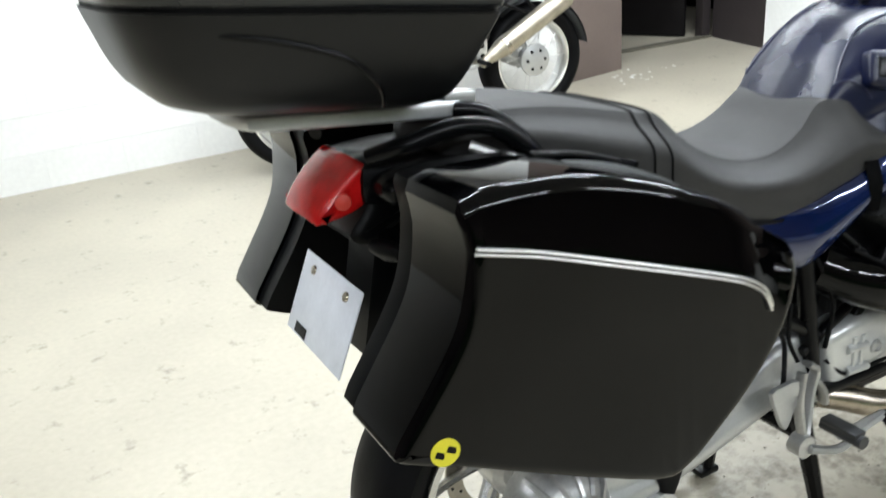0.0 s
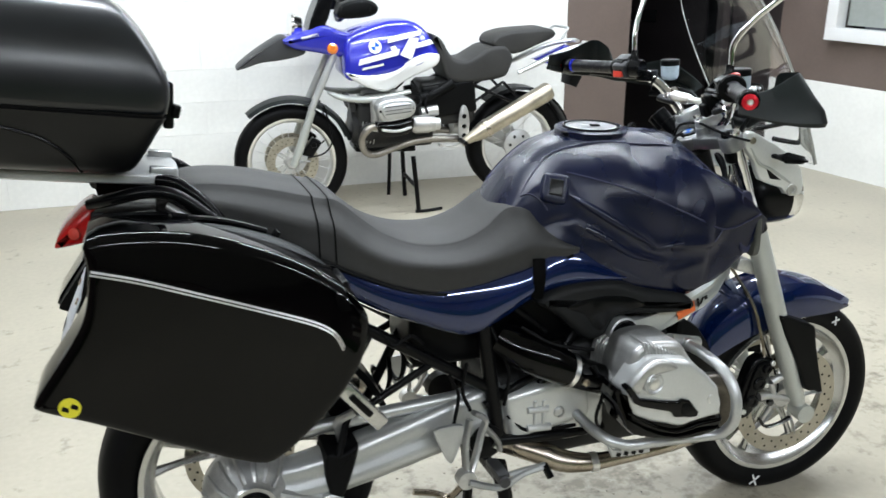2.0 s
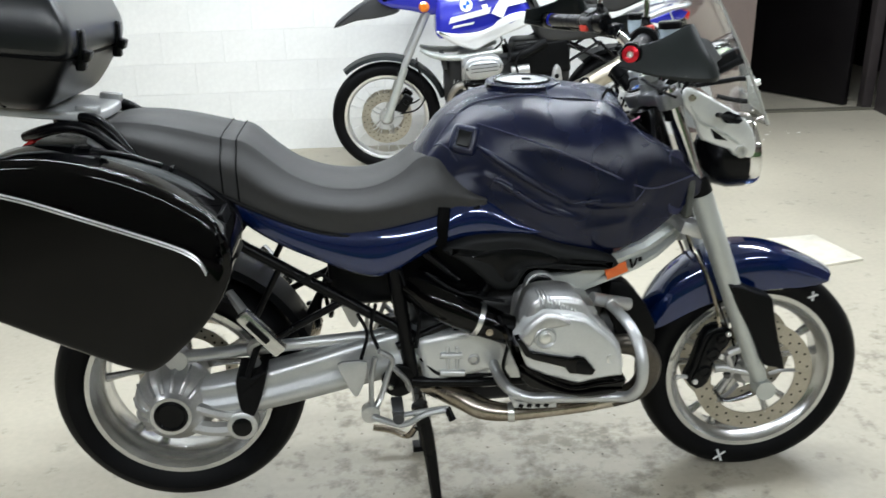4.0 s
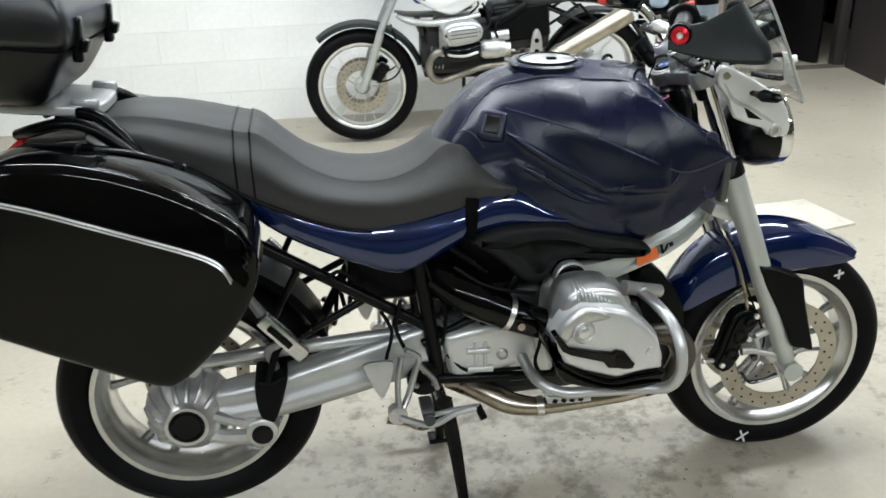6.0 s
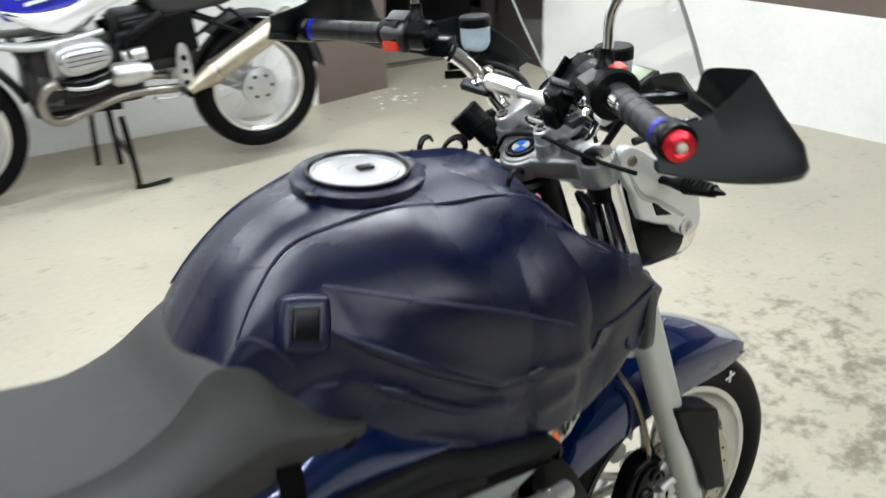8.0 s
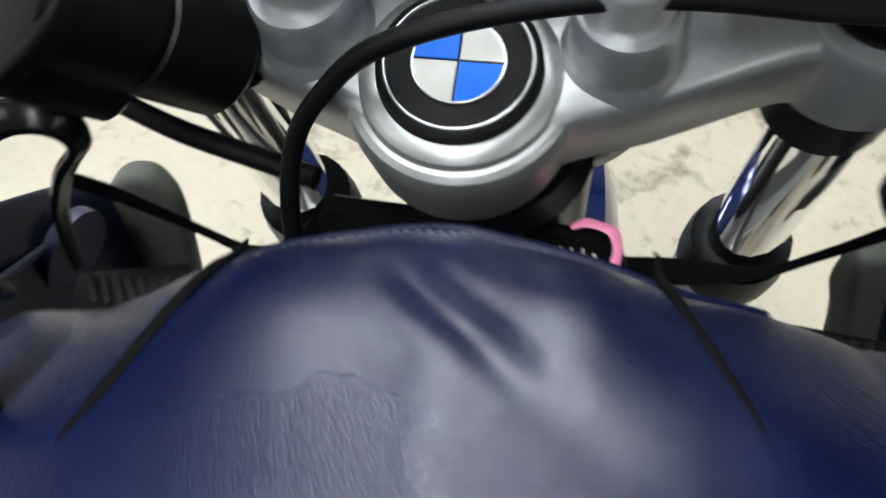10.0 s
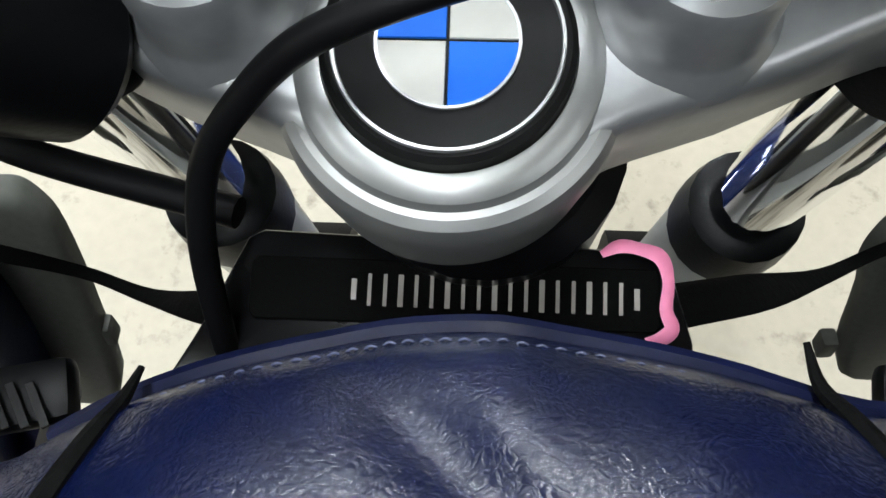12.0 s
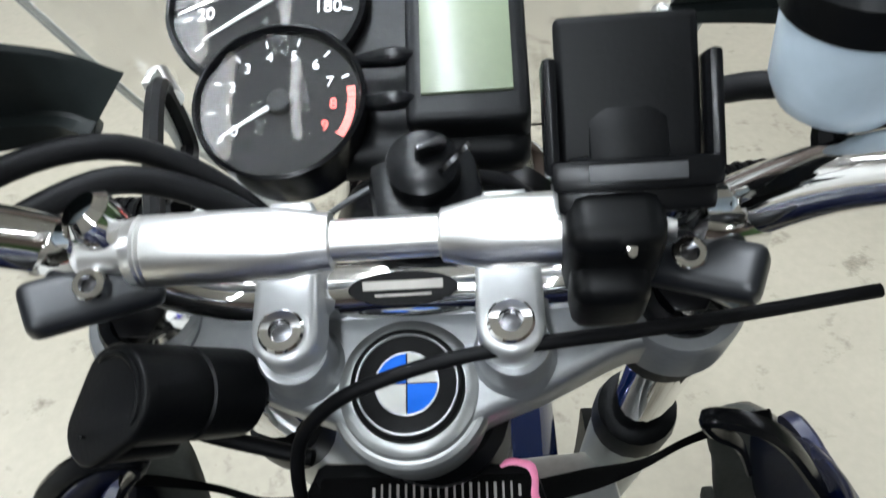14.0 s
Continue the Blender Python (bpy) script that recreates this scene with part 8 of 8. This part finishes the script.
for i in range(19):
    a = radians(18 + 112 * i / 18)
    w = 0.075 - 0.02 * abs(i - 8) / 10
    rings.append([(GF[0] + r * math.cos(a), y, GF[2] + r * math.sin(a)) for y, r in ((-w, 0.345), (-w * 0.9, 0.366), (0, 0.380), (w * 0.9, 0.366), (w, 0.345), (w * 0.85, 0.358), (0, 0.370), (-w * 0.85, 0.358))])
loft(bm, rings)
part("front_mudguard", bm, GUARD_BLACK, gs, "dark grey front mudguard")
for s in (-1, 1):
    gl = single("fork_leg", lambda b: tube(b, [g(0.675, s * 0.115, 0.325), g(0.72, s * 0.115, 0.43), g(0.80, s * 0.112, 0.64)], [0.021, 0.024, 0.022], 14, 4), FORK_GREY, gs, "pale grey fork leg")
    single("fork_tube", lambda b: tube(b, [g(0.795, s * 0.11, 0.64), g(0.945, s * 0.105, 0.95)], 0.020, 12, smooth=False), SILVER, gs)
    single("caliper", lambda b: (box(b, g(0.790, s * 0.095, 0.425), (0.062, 0.05, 0.105), (0, 35, 0), 0.012, seg=3), box(b, g(0.755, s * 0.108, 0.400), (0.06, 0.014, 0.040), (0, 20, 0), 0.005), lathe(b, [(0, 0.017), (0.006, 0.015), (0.006, 0)], g(0.797, s * 0.120, 0.440), (0, s, 0), 12)), BLACK_METAL, gl, "black brake caliper")
    single("brake_hose", lambda b: tube(b, [g(0.76, s * 0.12, 0.37), g(0.86, s * 0.11, 0.39), g(0.91, s * 0.09, 0.47), g(0.87, s * 0.08, 0.66)], 0.005, 6, 4), RUBBER, gs)
beak = [(0.405, 0.875), (0.428, 0.903), (0.501, 0.957), (0.605, 1.020), (0.676, 1.045), (0.777, 1.000), (0.777, 0.946), (0.656, 0.919), (0.536, 0.907), (0.445, 0.880)]
single("beak", lambda b: pillow(b, c2([(x - 1.37, z) for x, z in beak], 3), -0.085, 0.085, 0.010, xz, 4, both=True), GREY_PLASTIC, gs, "dark grey beak")
nose = [(0.660, 1.030), (0.783, 1.072), (0.884, 1.105), (0.980, 1.068), (1.060, 1.043), (1.066, 0.970), (0.972, 0.926), (0.854, 0.952), (0.717, 0.979)]
single("nose_fairing", lambda b: pillow(b, c2([(x - 1.37, z) for x, z in nose], 3), -0.13, 0.13, 0.035, xz, 4, both=True), BRIGHT_BLUE, gs, "bright blue nose fairing")
for s in (-1, 1):
    single("nose_stripe", lambda b: box(b, g(0.810, s * 0.128, 1.045), (0.10, 0.004, 0.018), (0, -12, 0), 0.0), WHITE_PAINT, gs, "white stripe")
    single("turn_signal", lambda b: lathe(b, [(0, 0.012), (0.02, 0.030), (0.035, 0.030), (0.045, 0.018), (0.045, 0)], g(0.925, s * 0.125, 0.980), (0, s, 0), 18), AMBER, gs, "amber turn signal")
tk = [(0.985, 0.87), (0.99, 0.98), (1.02, 1.045), (1.12, 1.085), (1.25, 1.115), (1.38, 1.112), (1.455, 1.07), (1.515, 0.985), (1.545, 0.93), (1.53, 0.89), (1.30, 0.84), (1.05, 0.80), (0.99, 0.82)]


def tank_skin(x, z, h):
    """The tank narrows upwards and towards the seat."""
    return Vector((x - 1.37, h * (1 - 0.42 * max(0, min(1, (z - 0.93) / 0.19)) ** 1.3) * (1 - 0.25 * max(0, (x - 1.35) / 0.2)), z))


gt = single("fuel_tank", lambda b: pillow(b, c2(tk, 4), -0.185, 0.185, 0.035, tank_skin, 5, both=True), BRIGHT_BLUE, gs, "bright blue tank with white stripes", 50)
wp = [(0.990, 0.850), (1.030, 0.805), (1.100, 0.765), (1.190, 0.736), (1.225, 0.738), (1.270, 0.760), (1.370, 0.810), (1.520, 0.862), (1.540, 0.925), (1.46, 0.935), (1.36, 0.905), (1.26, 0.845), (1.12, 0.830)]
single("tank_side", lambda b: pillow(b, c2(wp, 3), -0.192, 0.192, 0.018, tank_skin, 4, both=True), WHITE_PAINT, gs, "white tank side panel")
for s in (-1, 1):
    for band in (((1.060, 0.885), (1.290, 0.935), (1.300, 0.968), (1.070, 0.918)), ((1.235, 1.000), (1.430, 1.035), (1.440, 1.062), (1.240, 1.030)), ((1.300, 0.935), (1.365, 0.905), (1.420, 1.020), (1.365, 1.025)), ((1.385, 0.965), (1.510, 0.985), (1.490, 1.010), (1.395, 0.992)), ((1.255, 0.955), (1.285, 0.960), (1.275, 0.985), (1.245, 0.978)), ((1.080, 0.858), (1.200, 0.880), (1.205, 0.892), (1.085, 0.872))):
        single("white_stripe", lambda b: pillow(b, band, s * 0.178, s * 0.1885, 0.001, tank_skin, 1), WHITE_PAINT, gt, "white stripe")
    em = single("tank_emblem", lambda b: pillow(b, circle(1.160, 0.985, 0.036, 24), s * 0.178, s * 0.190, 0.001, tank_skin, 1), WHITE_PAINT, gt, "round pale emblem")
    for k in (0, 2):
        single("emblem_quarter", lambda b: pillow(b, [(0, 0)] + [(0.022 * math.cos(radians(90 * k + 15 * i)), 0.022 * math.sin(radians(90 * k + 15 * i))) for i in range(7)], s * 0.182, s * 0.1925, 0.0004, lambda a, c, h: tank_skin(1.160 + a, 0.985 + c, h), 1), EMBLEM_BLUE, em)
st = [(1.495, 1.030), (1.535, 1.022), (1.565, 0.990), (1.600, 0.930), (1.640, 0.896), (1.711, 0.887), (1.790, 0.925), (1.850, 0.953), (1.940, 0.958), (1.989, 0.890), (1.965, 0.810), (1.925, 0.775), (1.800, 0.758), (1.688, 0.752), (1.590, 0.775), (1.545, 0.900)]
single("seat", lambda b: pillow(b, c2([(x - 1.37, z) for x, z in st], 4), -0.15, 0.15, 0.028, xz, 5, both=True), SEAT_VINYL, gs, "dark grey rider seat")
ps = [(1.864, 0.965), (1.886, 1.011), (1.950, 1.032), (2.020, 1.041), (2.140, 1.046), (2.235, 1.044), (2.255, 1.000), (2.150, 0.955), (2.020, 0.909), (1.930, 0.925)]
single("pillion_seat", lambda b: pillow(b, c2([(x - 1.37, z) for x, z in ps], 4), -0.135, 0.135, 0.022, xz, 5, both=True), SEAT_VINYL, gs, "dark grey pillion seat")
for s in (-1, 1):
    single("rear_rack", lambda b: tube(b, [g(2.02, s * 0.15, 0.80), g(2.16, s * 0.155, 0.86), g(2.32, s * 0.15, 0.920), g(2.47, s * 0.12, 0.948), g(2.48, s * 0.04, 0.95)], [0.014, 0.020, 0.020, 0.017, 0.014], 10, 4, flat=0.8), SILVER, gs, "pale grey luggage rack")
    single("rack_hoop", lambda b: tube(b, [g(2.30, s * 0.12, 0.98), g(2.34, s * 0.11, 1.035), g(2.37, s * 0.05, 1.04), g(2.375, 0, 1.04)], 0.008, 8, 4), SILVER, gs)
    single("tail_side", lambda b: pillow(b, [(x - 1.37, z) for x, z in ((2.20, 0.845), (2.42, 0.925), (2.47, 0.905), (2.44, 0.865), (2.30, 0.83))], s * 0.05, s * 0.12, 0.01, xz, 3), BRIGHT_BLUE, gs, "blue tail side")
    for a, b_ in (((1.68, 0.60), (1.93, 0.75)), ((1.93, 0.75), (2.10, 0.58)), ((1.70, 0.76), (2.10, 0.58)), ((1.68, 0.48), (1.66, 0.76)), ((1.45, 0.62), (1.68, 0.74))):
        single("frame_tube", lambda b: tube(b, [g(a[0], s * 0.14, a[1]), g(b_[0], s * 0.14, b_[1])], 0.009, 8, smooth=False), BLACK_METAL, gs, "black frame tube")
    plate_o = [(1.665, 0.62), (1.70, 0.615), (1.715, 0.52), (1.70, 0.40), (1.665, 0.40), (1.645, 0.50)]
    fp = single("footrest_plate", lambda b: pillow(b, c2([(x - 1.37, z) for x, z in plate_o], 3), s * 0.155, s * 0.166, 0.003, xz, 2), ALLOY, gs, "cast footrest plate")
    for zz_ in (0.565, 0.505, 0.45):
        single("plate_hole", lambda b: lathe(b, [(0, 0.014), (0.001, 0.014), (0.001, 0)], g(1.682, s * 0.1665, zz_), (0, s, 0), 14), BLACK_METAL, fp)
single("tail_lamp", lambda b: box(b, g(2.485, 0, 0.88), (0.03, 0.12, 0.05), (0, 10, 0), 0.008), RED_LENS, gs, "red tail lamp")
single("rear_flap", lambda b: pillow(b, [(x - 1.37, z) for x, z in ((2.40, 0.86), (2.475, 0.86), (2.49, 0.78), (2.44, 0.68), (2.39, 0.70))], -0.07, 0.07, 0.01, xz, 3, both=True), BLACK_ROUGH, gs, "black rear mudguard flap")
single("rear_hugger", lambda b: loft(b, [[(GR[0] + r * math.cos(a), y, GR[2] + r * math.sin(a)) for y, r in ((-0.085, 0.335), (-0.07, 0.352), (0.07, 0.352), (0.085, 0.335), (0.07, 0.345), (-0.07, 0.345))] for a in [radians(8 + 120 * i / 14) for i in range(15)]]), BLACK_ROUGH, gs, "black rear mudguard")
single("engine_block", lambda b: (box(b, g(1.28, 0, 0.53), (0.46, 0.24, 0.28), (0, 0, 0), 0.04, seg=3), box(b, g(1.60, 0, 0.64), (0.34, 0.24, 0.26), (0, 0, 0), 0.04, seg=3), lathe(b, [(0, 0), (0, 0.12), (0.03, 0.10), (0.03, 0)], g(1.06, 0, 0.52), (-1, 0, 0), 24)), DARKC, gs, "dark engine block")
single("skid_plate", lambda b: box(b, g(1.22, 0, 0.385), (0.36, 0.22, 0.03), (0, 3, 0), 0.01), BLACK_METAL, gs)
for s in (-1, 1):
    cy = single("cylinder", lambda b: box(b, g(1.235, s * 0.19, 0.605), (0.19, 0.16, 0.15), (0, 0, 0), 0.03), ALLOY, gs, "finned alloy cylinder")
    for i in range(6):
        single("fin", lambda b: box(b, g(1.235, s * (0.14 + 0.016 * i), 0.605), (0.215, 0.006, 0.175), (0, 0, 0), 0.002), ALLOY, cy)
    vc = c2([(x - 1.37, z) for x, z in ((1.128, 0.655), (1.150, 0.698), (1.200, 0.713), (1.300, 0.717), (1.345, 0.690), (1.352, 0.650), (1.325, 0.612), (1.250, 0.592), (1.166, 0.590))], 2)
    single("valve_cover", lambda b: (pillow(b, vc, s * 0.22, s * 0.325, 0.016, xz, 4), pillow(b, inset(vc, 0.022), s * 0.32, s * 0.345, 0.010, xz, 3)), SILVER, cy, "silver valve cover")
    for q in range(3):
        single("cover_groove", lambda b: tube(b, [g(1.170, s * 0.3452, 0.634 + 0.020 * q), g(1.318, s * 0.3452, 0.646 + 0.019 * q)], 0.0022, 6, smooth=False), DARKC, cy, "dark groove of the cover")
    for x, z in ((1.150, 0.650), (1.330, 0.662)):
        single("cover_bolt", lambda b: lathe(b, [(0, 0.009), (0.006, 0.008), (0.006, 0)], g(x, s * 0.324, z), (0, s, 0), 10), BLACK_METAL, cy)
    lw = c2([(x - 1.37, z) for x, z in ((1.138, 0.580), (1.250, 0.582), (1.335, 0.602), (1.338, 0.555), (1.300, 0.512), (1.180, 0.505), (1.140, 0.535))], 2)
    single("lower_cover", lambda b: pillow(b, lw, s * 0.22, s * 0.33, 0.02, xz, 3), BLACK_GLOSS, cy, "black lower cover")
    single("cover_guard", lambda b: tube(b, [g(1.140, s * 0.300, 0.560), g(1.170, s * 0.335, 0.545), g(1.250, s * 0.342, 0.540), g(1.320, s * 0.336, 0.556)], 0.008, 8, 4), ALLOY, cy, "alloy guard rib")
    single("oil_cooler", lambda b: box(b, g(1.030, s * 0.070, 0.655), (0.030, 0.110, 0.075), (0, -10, 0), 0.006), DARKC, gs, "dark finned oil cooler")
    for i in range(5):
        single("casing_rib", lambda b: box(b, g(1.075 + 0.020 * i, s * 0.122, 0.500 - 0.004 * i), (0.006, 0.012, 0.120), (0, 12, 0), 0.002), ALLOY, gs)
    single("casing_cover", lambda b: lathe(b, [(-0.02, 0.055), (0.012, 0.052), (0.020, 0.040), (0.020, 0.016), (0.014, 0.014), (0.014, 0)], g(1.120, s * 0.125, 0.500), (0, s, 0), 24), DARKC, gs, "round cast casing cover")
    single("spark_lead", lambda b: tube(b, [g(1.360, s * 0.300, 0.655), g(1.395, s * 0.270, 0.690), g(1.400, s * 0.180, 0.730), g(1.380, s * 0.12, 0.78)], 0.006, 8, 4), RUBBER, gs)
    single("fuel_hose", lambda b: tube(b, [g(1.450, s * 0.200, 0.600), g(1.440, s * 0.190, 0.660), g(1.480, s * 0.165, 0.720), g(1.560, s * 0.150, 0.745)], 0.007, 8, 4), RUBBER, gs)
    single("gear_lever", lambda b: (tube(b, [g(1.690, s * 0.175, 0.420), g(1.600, s * 0.190, 0.400), g(1.520, s * 0.200, 0.415)], [0.008, 0.007, 0.007], 8, 4), tube(b, [g(1.520, s * 0.195, 0.415), g(1.520, s * 0.245, 0.415)], 0.010, 8, smooth=False)), ALLOY, gs, "alloy foot lever")
    single("foot_peg", lambda b: tube(b, [g(1.660, s * 0.165, 0.425), g(1.655, s * 0.290, 0.430)], 0.014, 10, smooth=False), BLACK_ROUGH, gs, "black rubber foot peg")
    single("throttle_body", lambda b: (lathe(b, [(0, 0.040), (0.02, 0.052), (0.10, 0.052), (0.105, 0.045), (0.135, 0.045), (0.14, 0.036), (0.165, 0.036)], g(1.355, s * 0.20, 0.542), (1, 0, -0.02), 20), lathe(b, [(0, 0.032), (0.10, 0.032)], g(1.42, s * 0.16, 0.60), (1, 0, 0.1), 16)), ALLOY, gs, "alloy throttle body")
    single("airbox_side", lambda b: box(b, g(1.60, s * 0.12, 0.665), (0.32, 0.06, 0.19), (0, -6, 0), 0.02, seg=3), BLACK_ROUGH, gs)
    single("intake_hose", lambda b: tube(b, [g(1.40, s * 0.15, 0.68), g(1.50, s * 0.15, 0.70), g(1.62, s * 0.14, 0.76)], 0.030, 12, 4), BLACK_ROUGH, gs, "black intake hose")
    single("header_pipe", lambda b: tube(b, [g(1.170, s * 0.23, 0.550), g(1.100, s * 0.235, 0.540), g(1.058, s * 0.225, 0.480), g(1.075, s * 0.215, 0.405), g(1.140, s * 0.20, 0.380), g(1.270, s * 0.18, 0.412), g(1.420, s * 0.16, 0.440), g(1.60, s * 0.14, 0.430), g(1.70, s * 0.12, 0.420)], 0.020, 12, 5), DULL_PIPE, gs, "dull steel header pipe")
    single("engine_bar", lambda b: tube(b, [g(0.90, s * 0.08, 0.73), g(0.97, s * 0.13, 0.705), g(1.10, s * 0.16, 0.692), g(1.24, s * 0.165, 0.705), g(1.36, s * 0.16, 0.725)], [0.012, 0.022, 0.025, 0.024, 0.016], 12, 4, flat=0.8), FORK_GREY, gs, "silver wishbone arm")
single("muffler", lambda b: (lathe(b, [(-0.06, 0.022), (0, 0.03), (0.08, 0.052), (0.54, 0.056), (0.56, 0.045), (0.56, 0.02), (0.53, 0.02), (0.53, 0)], g(1.72, -0.175, 0.435), (0.88, -0.02, 0.47), 28)), MUFFLER_STEEL, gs, "yellowed satin steel muffler")
single("muffler_band", lambda b: lathe(b, [(0.10, 0.0555), (0.125, 0.0565), (0.125, 0.05), (0.10, 0.05)], g(1.72, -0.175, 0.435), (0.88, -0.02, 0.47), 28, wrap=True), STEEL, gs)
single("swing_arm", lambda b: tube(b, [g(1.68, 0.10, 0.46), g(1.88, 0.11, 0.42), g(2.06, 0.10, 0.36)], [0.05, 0.055, 0.08], 16, 4), SILVER, gs, "silver swingarm")
for y in (-0.14, 0.14):
    single("stand_leg", lambda b: tube(b, [g(1.375, y, 0.34), g(1.385, y * 1.15, 0.18), g(1.395, y * 1.25, 0.012)], 0.014, 8, 4), BLACK_METAL, gs, "black stand leg")
single("stand_foot", lambda b: tube(b, [g(1.375, -0.175, 0.012), g(1.44, -0.178, 0.010), g(1.54, -0.18, 0.018)], 0.010, 8, 4), BLACK_METAL, gs)
single("stand_bar", lambda b: (tube(b, [g(1.385, -0.16, 0.16), g(1.385, 0.16, 0.16)], 0.012, 8, smooth=False), tube(b, [g(1.30, 0.16, 0.30), g(1.295, 0.2, 0.02)], 0.012, 8, smooth=False)), BLACK_METAL, gs)
single("handlebar", lambda b: tube(b, [g(1.10, -0.40, 1.20), g(1.03, -0.22, 1.20), g(0.99, -0.08, 1.13), g(0.99, 0.08, 1.13), g(1.03, 0.22, 1.20), g(1.10, 0.40, 1.20)], 0.013, 10, 5), BLACK_METAL, gs, "black handlebar")
for s in (-1, 1):
    single("handguard", lambda b: pillow(b, c2([(0.93 - 1.37, 1.16), (1.10 - 1.37, 1.165), (1.14 - 1.37, 1.21), (1.08 - 1.37, 1.25), (0.95 - 1.37, 1.23)], 3), s * 0.28, s * 0.40, 0.02, xz, 3), BLACK_ROUGH, gs, "black handguard")
    single("mirror", lambda b: lathe(b, [(0, 0), (0, 0.05), (0.012, 0.055), (0.02, 0.045), (0.03, 0)], g(0.95, s * 0.36, 1.36), (-1, 0, 0), 20), BLACK_SATIN, gs)
    single("mirror_stalk", lambda b: tube(b, [g(1.03, s * 0.26, 1.20), g(0.99, s * 0.32, 1.28), g(0.955, s * 0.36, 1.34)], 0.006, 8, 4), CHROME, gs)
single("front_screen", lambda b: pillow(b, c2([(0.80 - 1.37, 1.07), (0.90 - 1.37, 1.10), (0.95 - 1.37, 1.26), (0.90 - 1.37, 1.30)], 3), -0.11, 0.11, 0.012, xz, 3, both=True), BLACK_SATIN, gs, "smoked dark screen")
single("headlamp", lambda b: lathe(b, [(-0.06, 0), (-0.05, 0.055), (0, 0.075), (0.012, 0.070), (0.02, 0)], g(0.72, -0.02, 1.095), (-1, -0.15, 0.1), 24), CHROME, gs, "round chromed headlamp")

# ---- floor clutter ----
bm = bmesh.new()
pillow(bm, [(2.26, 1.57), (2.60, 1.58), (2.66, 1.27), (2.37, 1.22)], 0.0, 0.012, 0.003, xy, 2)
tagged(part("board", bm, PAPER), "worn pale board lying on the floor", "board")
rnd = random.Random(4)
bm = bmesh.new()
for i in range(110):
    x, y = rnd.gauss(0.85, 0.35), rnd.gauss(0.05, 0.25)
    r = rnd.uniform(0.0009, 0.0030)
    b2 = bmesh.new()
    bmesh.ops.create_icosphere(b2, subdivisions=1, radius=r, matrix=Matrix.Translation((x, y, r * 0.25)) @ Matrix.Rotation(rnd.uniform(0, 6), 4, "Z") @ Matrix.Diagonal((1.6, 1, 0.35, 1)))
    merge(bm, b2)
tagged(part("floor_grit", bm, GRIT), "dark grit scattered on the concrete", "grit", kind="stuff")
bm = bmesh.new()
for i in range(26):
    x, y = rnd.gauss(3.1, 0.18), rnd.gauss(3.38, 0.07)
    r = rnd.uniform(0.004, 0.011)
    b2 = bmesh.new()
    bmesh.ops.create_icosphere(b2, subdivisions=1, radius=r, matrix=Matrix.Translation((x, y, r * 0.2)) @ Matrix.Rotation(rnd.uniform(0, 6), 4, "Z") @ Matrix.Diagonal((1.5, 1, 0.3, 1)))
    merge(bm, b2)
tagged(part("plaster_crumbs", bm, WHITE_WALL), "pale plaster crumbs by the doorway", "crumbs", kind="stuff")

# ---- wall blocks ----
way = (NR - NL).normalized()
out = Vector((way.y, -way.x, 0))
length = (NR - NL).length
block_meshes = []
for k in range(5):
    bm = bmesh.new()
    b2 = bmesh.new()
    bmesh.ops.create_cube(b2, size=1, matrix=Matrix.Diagonal((0.3993, 0.010, 0.1993, 1)))
    bmesh.ops.bevel(b2, geom=b2.edges[:], offset=0.0010, segments=1, affect="EDGES")
    for v in b2.verts:
        if v.co.y < 0:
            v.co.y += rnd.uniform(-0.0006, 0.0006)
    me = bpy.data.meshes.new("block")
    bmesh.ops.recalc_face_normals(b2, faces=b2.faces[:])
    b2.to_mesh(me)
    b2.free()
    bm.free()
    me.materials.append(WHITE_WALL)
    block_meshes.append(me)
turn_z = math.atan2(way.y, way.x)
row = 0
z = 0.1
while z + 0.1 <= CEILING:
    d = length - 0.2 - (0.2 if row % 2 else 0.0)
    while d > 0.3:
        p = NL + way * d + out * (-0.002 + rnd.uniform(0, 0.001))
        ob = new("block", rnd.choice(block_meshes))
        ob.parent = wall_north
        ob.matrix_basis = Matrix.LocRotScale((p.x, p.y, z), Euler((rnd.gauss(0, 0.0015), 0, turn_z + rnd.gauss(0, 0.0015))), None)
        d -= 0.40
    z += 0.20
    row += 1
